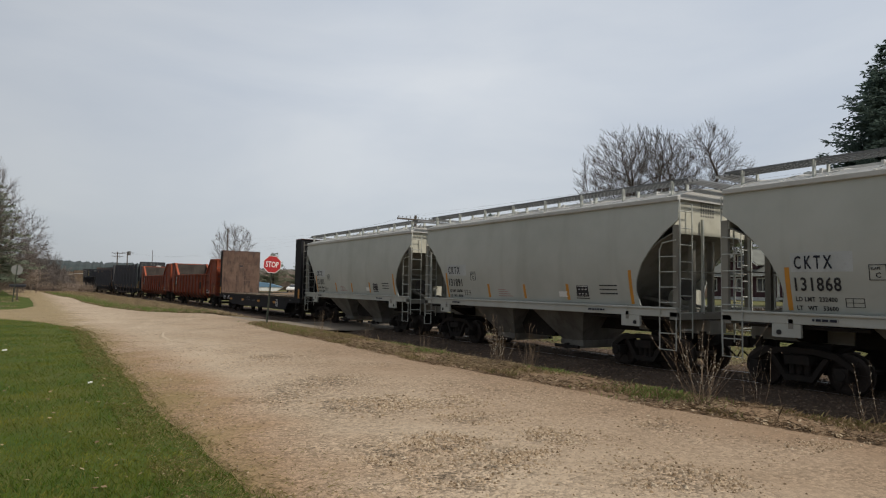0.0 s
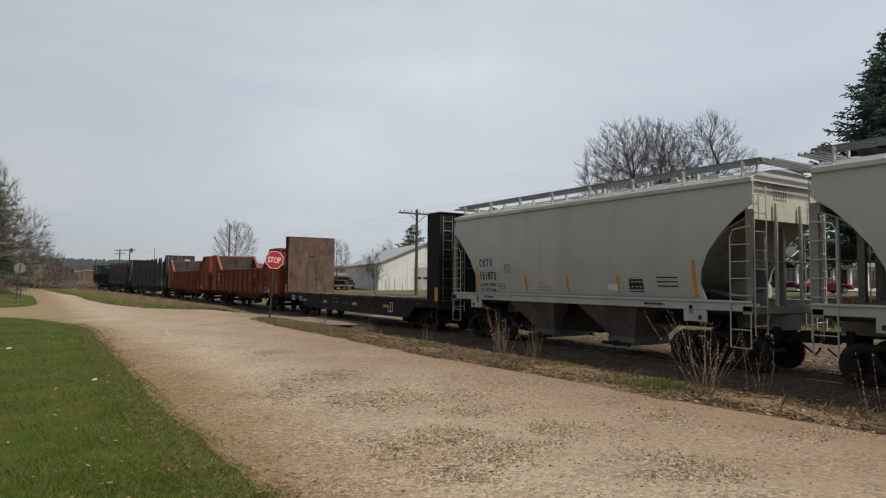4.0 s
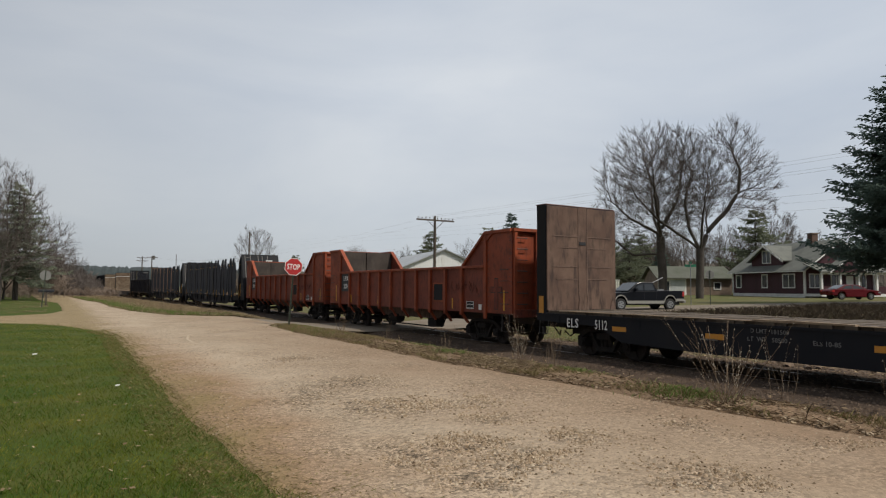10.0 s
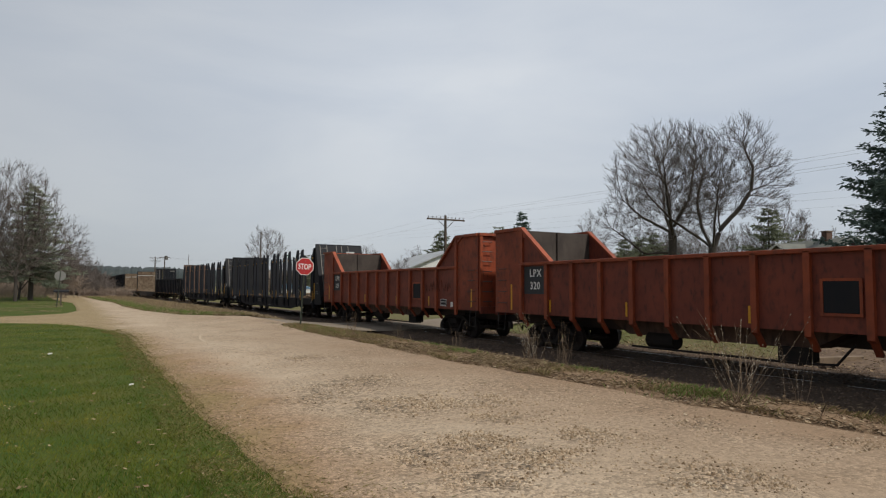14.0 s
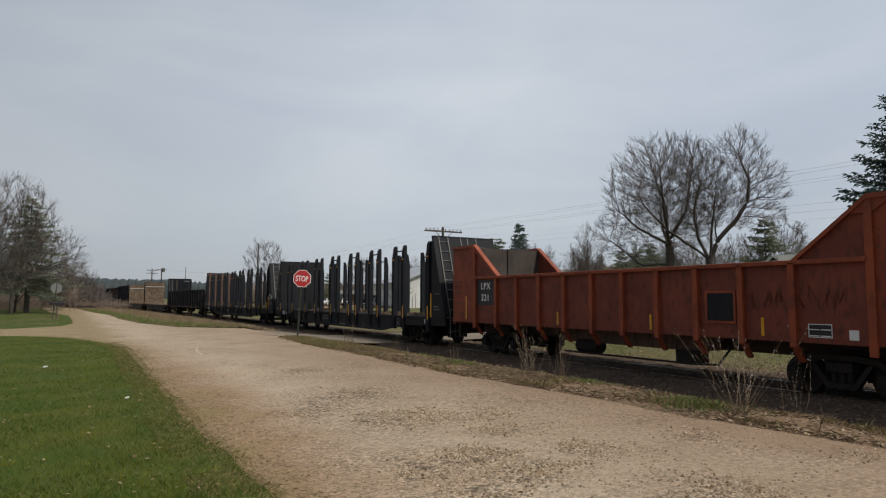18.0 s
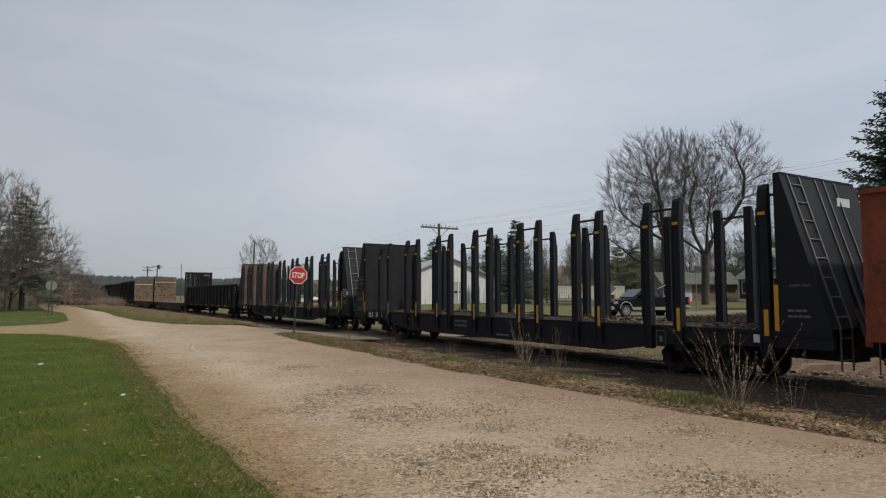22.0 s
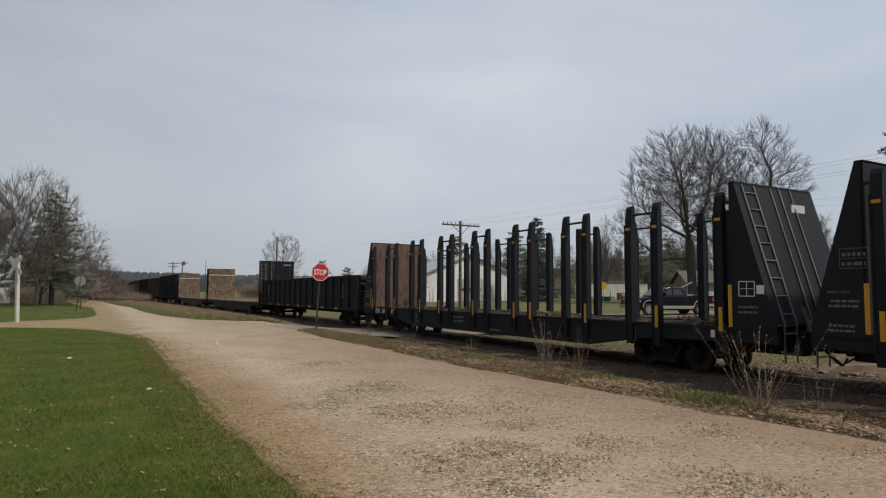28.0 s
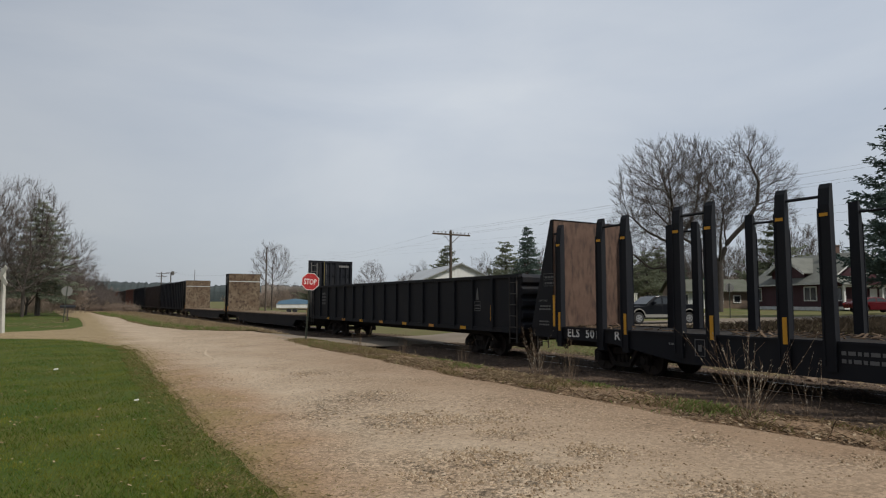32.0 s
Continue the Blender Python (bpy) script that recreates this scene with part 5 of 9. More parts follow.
def log_stake_car(u0, u1, text, lag=0.08, pitch=2.79):
    root, L = car("log_stake_car", "black log-stake flatcar with sloped bulkheads and paired stakes", "railcar", u0, u1, 17.2)
    h, W, K, T = L / 2, 1.55, 1.27, 4.72
    for s in (-1, 1):
        bd = Build()
        poly = [(-h, 0.92), (-h * 0.7, 0.86), (-h * 0.5, 0.5), (h * 0.5, 0.5), (h * 0.7, 0.86), (h, 0.92), (h, K), (-h, K)]
        bd.prism(poly, lambda u, v, w, s=s: (s * w, u, v), W - 0.12, W - 0.02)
        bd.box(*sorted((s * (W - 0.1), s * (W + 0.02))), -h, h, K - 0.06, K)
        part("side_sill", bd, M_BLACK, root)
    bd = Build()
    bd.box(-W + 0.1, W - 0.1, -h + 0.1, h - 0.1, K - 0.12, K - 0.03)
    bd.box(-0.3, 0.3, -h + 0.2, h - 0.2, 0.6, K - 0.12)
    for k in range(12):
        y = -h + 1 + (L - 2) * k / 11
        bd.box(-W + 0.1, W - 0.1, y - 0.08, y + 0.08, K - 0.4, K - 0.1)
    part("deck", bd, M_GRIME, root)
    # stakes
    prof = [(-0.12, K - 0.62), (0.03, K - 0.62), (0.05, K), (0.045, 4.08), (0.0, 4.42), (-0.05, 4.52), (-0.11, 4.52), (-0.12, 4.1), (-0.13, K)]
    sd = Build()
    sd.prism(prof, lambda u, v, w: (-u, w, v), -0.115, 0.115)
    sd.box(-0.066, -0.048, -0.13, -0.09, K - 0.5, 4.0)
    sd.box(-0.066, -0.048, 0.09, 0.13, K - 0.5, 4.0)
    stake_me = finish("stake", sd, M_BLACK)
    low = Build().box(-0.058, -0.048, -0.085, 0.02, K - 0.12, K + 0.46)
    low_me = finish("reflector", low, M_YELLOW)
    hi_me = finish("reflector", Build().box(-0.058, -0.04, -0.1, 0.1, 3.83, 3.9), M_YELLOW)
    at = [lag + s for k in range(-3, 4) for s in (k * pitch - 0.48, k * pitch + 0.48)] + [-10.75, 10.75]
    for s in (-1, 1):
        for y in at:
            st = part("stake", stake_me, None, root, at=pose(s * (W + 0.0), y, 0, 0, 0, 0 if s < 0 else 180))
            if at.index(y) % 5 not in (1, 3):
                part("reflector", low_me, None, st)
            part("reflector", hi_me, None, st)
        for k in range(-3, 4):
            bd = Build()
            bd.tube([(s * (W - 0.05), lag + k * pitch - 0.48, 4.26), (s * (W - 0.05), lag + k * pitch + 0.48, 4.26)], 0.035, 6)
            part("tie_bar", bd, M_BLACK, root)
        for e in (-1, 1):
            part("tie_bar", Build().tube([(s * (W - 0.05), e * 10.75, 4.26), (s * (W - 0.05), e * (h - 1.1), 4.26)], 0.035, 6), M_BLACK, root)
    # bark left on the deck
    q = random.Random(int(u0))
    bd = Build()
    for k in range(1400):
        x, y = q.uniform(-W + 0.15, W - 0.15), q.uniform(-h + 1.4, h - 1.4)
        if noise.noise((x * 0.5, y * 0.45, u0 + 3)) < 0.02 + 0.12 * q.random():
            continue
        pile = 0.05 + 0.16 * max(0, noise.noise((x * 0.8, y * 0.5, u0)))
        a = Vector((q.uniform(-1, 1), q.uniform(-1, 1), q.uniform(-0.25, 0.25))).normalized() * q.uniform(0.1, 0.5)
        p = Vector((x, y, K - 0.02 + q.uniform(0, pile)))
        bd.bar(p - a / 2, p + a / 2, q.uniform(0.02, 0.07), q.uniform(0.008, 0.025))
    tagged(part("bark_litter", bd, M_BARK, root), "scraps of bark and sticks", kind="stuff")
    # wedge bulkheads
    for e in (-1, 1):
        P = lambda u, v, w, e=e: (w, e * u, v)
        for s in (-1, 1):
            bd = Build()
            bd.prism([(h - 1.1, K - 0.1), (h - 0.02, K - 0.1), (h - 0.02, K + 0.1), (h - 1.0, T), (h - 1.1, T)], lambda u, v, w, e=e, s=s: (s * w, e * u, v), W - 0.08, W + 0.01)
            part("bulkhead_side", bd, M_BLACK, root)
        bd = Build()
        bd.prism([(h - 1.15, K), (h - 1.1, K), (h - 1.1, T), (h - 1.15, T)], P, -W + 0.02, W - 0.02)
        part("bulkhead_sheet", bd, M_BULK if (text.endswith("4") and e > 0) else M_DUSTSHEET, root)
        part("slope_sheet", Build().prism([(h - 0.06, K + 0.1), (h - 0.02, K + 0.1), (h - 1.0, T), (h - 1.04, T)], P, -W + 0.08, W - 0.08), M_BLACK, root)
        bd = Build()
        bd.box(-W + 0.02, W - 0.02, *sorted((e * (h - 1.15), e * (h - 0.98))), T - 0.03, T + 0.02)
        part("bulkhead_top", bd, M_BLACK, root)
        slope = Vector((0, -e * 0.98, T - K - 0.1)).normalized()
        base, tip = Vector((-W + 0.25, e * (h + 0.02), K + 0.12)), Vector((-W + 0.25, e * (h - 0.96), T - 0.04))
        ladder(root, M_GREYSTEEL, base, tip, (0.45, 0, 0), 8)
        ladder(root, M_GREYSTEEL, base - Vector((0, 0, 0.9)), base, (0.45, 0, 0), 2)
        for xx in (-0.2, 0.15, 0.6):
            part("end_pipe", Build().bar((xx, e * (h + 0.0), K + 0.12), (xx, e * (h - 0.97), T - 0.04), 0.035, 0.03), M_GREYSTEEL, root)
        part("rusty_channel", Build().bar((-0.33, e * (h + 0.05), K - 0.1), (-0.33, e * (h - 0.38), K + 1.1), 0.2, 0.05), M_BULK, root)
        part("number_sign", Build().box(0.45, 1.0, *sorted((e * (h - 0.82), e * (h - 0.86))), T - 0.62, T - 0.42), M_PALEPATCH, root)
        part("end_reflector", Build().box(-W - 0.018, -W - 0.011, *sorted((e * (h - 1.1), e * (h - 1.2))), K - 0.02, K + 1.0), M_YELLOW, root)
        x = -W - 0.012
        if e < 0 and text.endswith("2"):
            letters("SAFETY FIRST", 0.055, M_PALEINK, root, near_face(x - 0.002, -h + 0.85, K + 0.95))
            marks(root, [(-h + 0.9, K + 0.42, 0.4, 0.05), (-h + 0.9, K + 0.3, 0.5, 0.05)], x, M_PALEINK)
        elif e < 0:
            bd = Build()
            for a, b, c, d in ((0, 0.42, 0, 0.02), (0, 0.42, 0.34, 0.36), (0, 0.02, 0, 0.36), (0.4, 0.42, 0, 0.36), (0.2, 0.215, 0.03, 0.33), (0.04, 0.38, 0.18, 0.19)):
                bd.box(x - 0.003, x, -h + 0.5 + a, -h + 0.5 + b, K + 0.72 + c, K + 0.72 + d)
            part("data_frame", bd, M_WHITE, root)
            part("white_tag", Build().box(x - 0.003, x, -h + 0.27, -h + 0.46, K + 0.78, K + 0.98), M_WHITE, root)
            marks(root, [(-h + 0.95, K + 0.45, 0.5, 0.05), (-h + 0.95, K + 0.33, 0.5, 0.05)], x, M_PALEINK)
        else:
            letters("SAFETY FIRST", 0.055, M_PALEINK, root, near_face(x - 0.002, h - 0.38, K + 0.8))
            bd = Build()
            for a, b, c, d in ((0, 0.55, 0, 0.012), (0, 0.55, 0.4, 0.412), (0, 0.012, 0, 0.4), (0.54, 0.55, 0, 0.4), (0, 0.55, 0.2, 0.21)):
                bd.box(x - 0.003, x, h - 1.2 + a, h - 1.2 + b, K + 1.3 + c, K + 1.3 + d)
            part("stencil_frame", bd, M_PALEINK, root)
            marks(root, [(h - 0.7, K + 1.55, 0.45, 0.07), (h - 0.7, K + 1.36, 0.45, 0.07), (h - 0.45, K + 0.62, 0.55, 0.05), (h - 0.4, K + 0.52, 0.6, 0.05), (h - 0.4, K + 0.12, 0.5, 0.05), (h - 0.4, K + 0.02, 0.5, 0.05)], x - 0.001, M_PALEINK)
    part("white_tag", Build().box(-W - 0.004, -W + 0.03, -h + 1.55, -h + 1.72, K - 0.28, K - 0.1), M_WHITE, root)
    x = -W + 0.012
    letters(text, 0.26, M_WHITE, root, near_face(x, h - 1.75, 0.98), spacing=1.1)
    letters("R", 0.26, M_WHITE, root, near_face(x, h - 3.75, 0.98))
    for yy in (-8.0, 5.4):
        bd = Build()
        for a, b, c, d in ((0, 0.3, 0, 0.02), (0, 0.3, 0.4, 0.42), (0, 0.02, 0, 0.42), (0.28, 0.3, 0, 0.42), (0.1, 0.2, 0.12, 0.28)):
            bd.box(x - 0.003, x, yy + a, yy + b, 0.72 + c, 0.72 + d)
        part("load_frame", bd, M_PALEINK, root)
    marks(root, [(2.2, 1.0, 0.85, 0.08), (2.2, 0.84, 0.85, 0.08), (-0.6, 0.62, 0.7, 0.07), (6.5, 0.95, 0.5, 0.06)], x, M_PALEINK)
    return root


def ribbed_gondola(u0, u1, T, B, paint, name, label, ribs, turning=True, yellow=True):
    root, L = car(name, label, "railcar", u0, u1, (u1 - u0) * 0.72, turning)
    h, W = L / 2, 1.5
    for s in (-1, 1):
        bd = Build()
        bd.box(*sorted((s * (W - 0.05), s * W)), -h, h, B, T)
        part("side", bd, paint, root)
        bd = Build()
        bd.box(*sorted((s * (W - 0.07), s * (W + 0.09))), -h, h, T - 0.12, T)
        bd.box(*sorted((s * (W - 0.07), s * (W + 0.07))), -h, h, B - 0.02, B + 0.14)
        part("top_rail", bd, paint, root)
        rm = Build()
        rm.prism([(0.0, B), (0.09, B + 0.05), (0.09, T - 0.14), (0.0, T - 0.1)], lambda u, v, w, s=s: (s * (W + u), w, v), -0.06, 0.06)
        me = finish("rib", rm, paint)
        for k in range(ribs):
            part("rib", me, None, root, at=pose(0, -h + 0.3 + (L - 0.6) * k / (ribs - 1), 0))
    bd = Build()
    bd.box(-W + 0.05, W - 0.05, -h, h, B, B + 0.08)
    bd.box(-0.3, 0.3, -h + 0.2, h - 0.2, 0.7, B)
    part("floor", bd, M_GRIME, root)
    for e in (-1, 1):
        bd = Build()
        n = 5
        pts = [(h - 0.02, B)]
        for k in range(n):
            z0, z1 = B + (T - B) * k / n, B + (T - B) * (k + 1) / n
            pts += [(h + 0.0, z0 + 0.04), (h + 0.1, z0 + (z1 - z0) * 0.3), (h + 0.1, z0 + (z1 - z0) * 0.7), (h, z1 - 0.04)]
        pts += [(h - 0.08, T), (h - 0.08, B)]
        bd.prism(pts, lambda u, v, w, e=e: (w, e * u, v), -W + 0.02, W - 0.02)
        part("corrugated_end", bd, paint, root)
        ladder(root, M_CARSTEEL, (-W - 0.1, e * (h - 0.1), B - 0.4), (-W - 0.1, e * (h - 0.1), T - 0.1), (0, -e * 0.42, 0), 6)
    if yellow:
        x = -W - 0.004
        part("reflector", Build().box(x - 0.002, x + 0.006, -h + 1.75, -h + 1.87, B + 0.35, B + 0.95), M_YELLOW, root)
        for k in range(7):
            y = -h + 3.5 + k * 2.6
            part("reflector", Build().box(-W - 0.076, -W - 0.07, y, y + 0.42, B, B + 0.12), M_YELLOW if k % 2 == 0 else M_OCHRE, root)
        bd = Build()
        for a, b, c, d in ((0, 0.42, 0, 0.02), (0, 0.42, 0.36, 0.38), (0, 0.02, 0, 0.38), (0.4, 0.42, 0, 0.38), (0.06, 0.36, 0.08, 0.12), (0.06, 0.36, 0.2, 0.24)):
            bd.box(x - 0.003, x + 0.004, -h + 2.55 + a, -h + 2.55 + b, B + 0.72 + c, B + 0.72 + d)
        bd.prism([(0.12, 1.15), (0.3, 1.15), (0.26, 1.45), (0.21, 1.62), (0.16, 1.45)], lambda u, v, w: (w, -h + 2.55 + u, B + v), x - 0.003, x + 0.004)
        part("white_logo", bd, M_PALEINK, root)
        marks(root, [(h - 1.9, B + 0.9 + 0.2 * k, 0.6, 0.12) for k in range(4)], x, M_PALEINK)
    return root


covered_hopper(-63.42, -51.69, "131868", ("232400", "53600"))
covered_hopper(-50.5, -38.77, "131891", ("232700", "53300"))
covered_hopper(-37.5, -25.77, "131873", ("232600", "53400"))
bulkhead_flat_near(-24.72, -6.92)
chip_gondola(-5.6, 11.2, "320", True)
chip_gondola(12.4, 29.3, "321", False)
log_stake_car(30.0, 54.3, "ELS  5002", 0.3, 2.75)
log_stake_car(55.05, 79.4, "ELS  5014")
ribbed_gondola(80.1, 102.6, 3.03, 0.98, M_BLACK, "low_gondola", "black ribbed low-side gondola railcar", 17)
f10, _ = deck_flat(103.4, 127.5, 1.12, 4.8, (0.16, 0.3), M_PALEBULK, turning=False, label="black bulkhead flatcar with bleached plywood bulkheads")
f11, _ = deck_flat(128.2, 151.6, 1.12, 4.8, (0.16, 0.3), M_PALEBULK, turning=False, label="black bulkhead flatcar with bleached plywood bulkheads")
for k, (a, b, top, paint, what) in enumerate(((152.4, 174.4, 4.75, M_BLACK, "black"), (175.1, 194.7, 4.6, M_DARKBROWN, "dark brown"), (195.4, 215.0, 4.7, M_BLACK, "black"), (215.7, 235.0, 4.7, M_RUST, "rust red"), (235.7, 255.0, 4.6, M_DARKBROWN, "dark brown"), (255.7, 275, 4.7, M_RUST, "rust red"), (275.7, 295, 4.7, M_DARKBROWN, "dark brown"))):
    ribbed_gondola(a, b, top, 1.0, paint, "high_gondola", what + " ribbed high-side gondola railcar", 16, turning=False, yellow=False)

# ---- plants ----
def bough(bd, q, p, d, ln, r, lev, kids, up, wander, shrink, mi_from, thick_min, fan=(0.22, 0.85)):
    """Grows one branch and what springs from it."""
    top = len(kids)
    n = (6, 6, 5, 3, 3, 2)[min(lev, 5)]
    pts, rad = [p.copy()], [r]
    d = d.normalized()
    full = len(fan) > 2      # a rounded crown, its twigs thickest at the rim
    end_r = r * (0.75 if lev == 0 else (0.38 if full else 0.25))
    for i in range(n):
        d = (d + Vector((q.gauss(0, wander), q.gauss(0, wander), q.gauss(0, wander) + up)) * (0.45 if lev == 0 else 1.0)).normalized()
        p = p + d * (ln / n)
        pts.append(p.copy())
        rad.append(max(thick_min, r + (end_r - r) * (i + 1) / n))
    bd.tube(pts, rad, (10, 7, 5, 4, 3, 3)[min(lev, 5)], 0 if lev < mi_from else 1, caps=False)
    if lev >= top:
        return
    for k in range(kids[lev]):
        f = (0.5 + 0.5 * (k + q.random()) / kids[0]) if lev == 0 else (0.3 + 0.7 * ((k + q.random()) / kids[lev]) ** 0.8 if full else 0.22 + 0.78 * (k + q.random()) / kids[lev])
        i = min(n - 1, int(f * n))
        o = pts[i].lerp(pts[i + 1], f * n - i)
        base = (pts[i + 1] - pts[i]).normalized()
        side = base.cross(Vector((q.gauss(0, 1), q.gauss(0, 1), q.gauss(0, 1)))).normalized()
        if lev == 0:
            w = 2.4 * k + q.uniform(-0.3, 0.3)
            side = Vector((math.cos(w), math.sin(w), 0))
        ang = q.uniform(0.35, 0.8) if lev else fan[1] + (fan[0] - fan[1]) * (k + q.uniform(0.0, 0.9)) / kids[0]
        nd = base * math.cos(ang) + side * math.sin(ang)
        rr = rad[i] * (q.uniform(0.32, 0.52) if lev else q.uniform(0.45, 0.62))
        bough(bd, q, o, nd, ln * shrink[lev] * q.uniform(0.75, 1.2) * ((0.98 - 0.12 * f if full else 1.2 - 0.55 * f) if lev else (1.08 - 0.1 * ang if full else 1.1 - 0.27 * ang)), max(thick_min, rr), lev + 1, kids, up, wander, shrink, mi_from, thick_min, fan)


def bare_tree_mesh(seed, high, r, kids=(5, 7, 7, 5), lean=(0, 0), up=0.09, shrink=(1.9, 0.5, 0.48, 0.5, 0.55), tmin=0.008, trunk=0.25, wander=0.085, fan=(0.22, 0.85)):
    q = random.Random(seed)
    bd = Build()
    bough(bd, q, Vector((0, 0, -0.2)), Vector((lean[0], lean[1], 1)), high * trunk, r, 0, kids, up, wander, shrink, 3, tmin, fan)
    grow = high / max(v[2] for v in bd.v)
    bd.v = [(x * grow, y * grow, z * grow) for x, y, z in bd.v]
    k = Build()
    t = Build()
    for f, m in zip(bd.f, bd.m):
        (k if m == 0 else t).f.append(f)
    out = []
    for b, name, mt in ((k, "trunk", M_TREE), (t, "twigs", M_TWIG)):
        used = sorted({i for f in b.f for i in f})
        re = {i: j for j, i in enumerate(used)}
        b.v = [bd.v[i] for i in used]
        b.f = [tuple(re[i] for i in f) for f in b.f]
        b.m = [0] * len(b.f)
        out.append((name, finish(name, b, mt, smooth=True)))
    return out


def plant(name, label, category, meshes, m, group=""):
    root = thing(name, label, category, group, at=m)
    for nm, me in meshes:
        part(nm if nm != "twigs" else "crown", me, None, root)
    return root


def grown_tree(seed, limbs, lobes, n, step=0.42, kill=0.9, reach=7.0, tip=0.016, power=1.8, spray=5, twig=1.5, droop=0.0, thin=1.0, heart=5.0):
    """A bare tree grown into the room of its crown: limbs are the first boughs, lobes the ellipsoids (x, y, z, rx, ry, rz, share) that it fills."""
    q = np.random.default_rng(seed)
    pr = random.Random(seed)
    want = []
    total = sum(b[6] for b in lobes)
    for cx, cy, cz, rx, ry, rz, share in lobes:
        k = int(n * share / total)
        d = q.normal(size=(k, 3))
        d /= np.linalg.norm(d, axis=1)[:, None]
        d *= (q.random(k) ** 0.3)[:, None]
        want.append(d * (rx, ry, rz) + (cx, cy, cz))
    want = np.concatenate(want)
    pos, parent = [np.array(limbs[0][0], float)], [-1]

    def grow_to(at, goal):
        goal = np.array(goal, float)
        m = max(1, int(np.linalg.norm(goal - pos[at]) / step))
        a = pos[at].copy()
        for i in range(m):
            pos.append(a + (goal - a) * (i + 1) / m + q.normal(size=3) * 0.02)
            parent.append(at)
            at = len(pos) - 1
        return at

    for limb in limbs:
        at = int(np.argmin([np.linalg.norm(p - np.array(limb[0])) for p in pos]))
        for goal in limb[1:]:
            at = grow_to(at, goal)
    near = np.full(len(want), 1e9)
    who = np.zeros(len(want), int)
    fresh, forks = 0, {}
    for turn in range(110):
        for k in range(fresh, len(pos)):
            d = np.linalg.norm(want - pos[k], axis=1)
            better = d < near
            near[better], who[better] = d[better], k
        fresh = len(pos)
        keep = near > kill
        want, near, who = want[keep], near[keep], who[keep]
        live = near < reach
        if not live.any():
            break
        pull = {}
        for w, k, d in zip(want[live], who[live], near[live]):
            pull[int(k)] = pull.get(int(k), 0.0) + (w - pos[k]) / d
        for k, v in pull.items():
            forks[k] = forks.get(k, 0) + 1
            if forks[k] > 3:
                continue
            back = pos[k] - pos[parent[k]] if parent[k] >= 0 else np.array((0, 0, 1.0))
            v = v / (np.linalg.norm(v) + 1e-9) + 1.1 * back / (np.linalg.norm(back) + 1e-9) + q.normal(size=3) * 0.1 + (0, 0, 0.14 - droop)
            pos.append(pos[k] + step * v / np.linalg.norm(v))
            parent.append(k)
        if len(pos) > 15000:
            break
    P = np.array(pos)
    kids = [[] for _ in pos]
    for k, b in enumerate(parent):
        if b >= 0:
            kids[b].append(k)
    for r in range(2):
        Q = P.copy()
        for k in range(1, len(P)):
            if kids[k]:
                Q[k] = 0.5 * P[k] + 0.25 * P[parent[k]] + 0.25 * np.mean([P[c] for c in kids[k]], axis=0)
        P = Q
    load = np.zeros(len(P))
    for k in range(len(P) - 1, -1, -1):
        load[k] = sum(load[c] for c in kids[k]) if kids[k] else tip ** power
    rad = load ** (1 / power)
    wood, fine = Build(), Build()
    todo = [(0, None)]
    while todo:
        k, start = todo.pop()
        chain = ([start] if start is not None else []) + [k]
        while kids[chain[-1]]:
            nxt = sorted(kids[chain[-1]], key=lambda c: -rad[c])
            for c in nxt[1:]:
                todo.append((c, chain[-1]))
            chain.append(nxt[0])
        rr = [max(0.011 * thin, float(rad[c])) for c in chain]
        if start is not None:
            rr[0] = rr[1]
        rr[-1] = 0.008
        thick = rr[0]
        (wood if thick > 0.035 else fine).tube([P[c] for c in chain], rr, 9 if thick > 0.2 else (6 if thick > 0.07 else 4 if thick > 0.03 else 3), caps=False)
    for k in range(len(P)):
        if rad[k] > tip * 2.8 or parent[k] < 0:
            continue
        out = P[k] - P[parent[k]]
        out = Vector(out / (np.linalg.norm(out) + 1e-9))
        fan = (Vector(P[k]) - Vector((0, 0, heart))).normalized()
        lead = (out * 0.7 + fan * 0.8 + Vector((0, 0, 0.15 - droop))).normalized()
        for j in range(spray if not kids[k] else max(1, spray - 2)):
            d = (lead + Vector((pr.gauss(0, 0.33), pr.gauss(0, 0.33), pr.gauss(0, 0.3)))).normalized()
            ln = twig * pr.uniform(0.35, 1.1)
            a = Vector(P[k])
            b = a + d * ln * 0.5
            c = b + (d + lead * 0.3 + Vector((pr.gauss(0, 0.12), pr.gauss(0, 0.12), 0.08))).normalized() * ln * 0.5
            fine.tube([a, b, c], [0.01 * thin, 0.008 * thin, 0.004 * thin], 3, caps=False)
            for e in range(3):
                g = a.lerp(b, pr.random()) if e == 0 else b.lerp(c, 0.4 * e - 0.4 + 0.3 * pr.random())
                h = g + (d + lead * 0.4 + Vector((pr.gauss(0, 0.42), pr.gauss(0, 0.42), pr.gauss(0.05, 0.35)))).normalized() * ln * pr.uniform(0.2, 0.45)
                fine.tube([g, h], [0.007 * thin, 0.004 * thin], 3, caps=False)
    return [("trunk", finish("trunk", wood, M_TREE, smooth=True)), ("twigs", finish("twigs", fine, M_TWIG))]


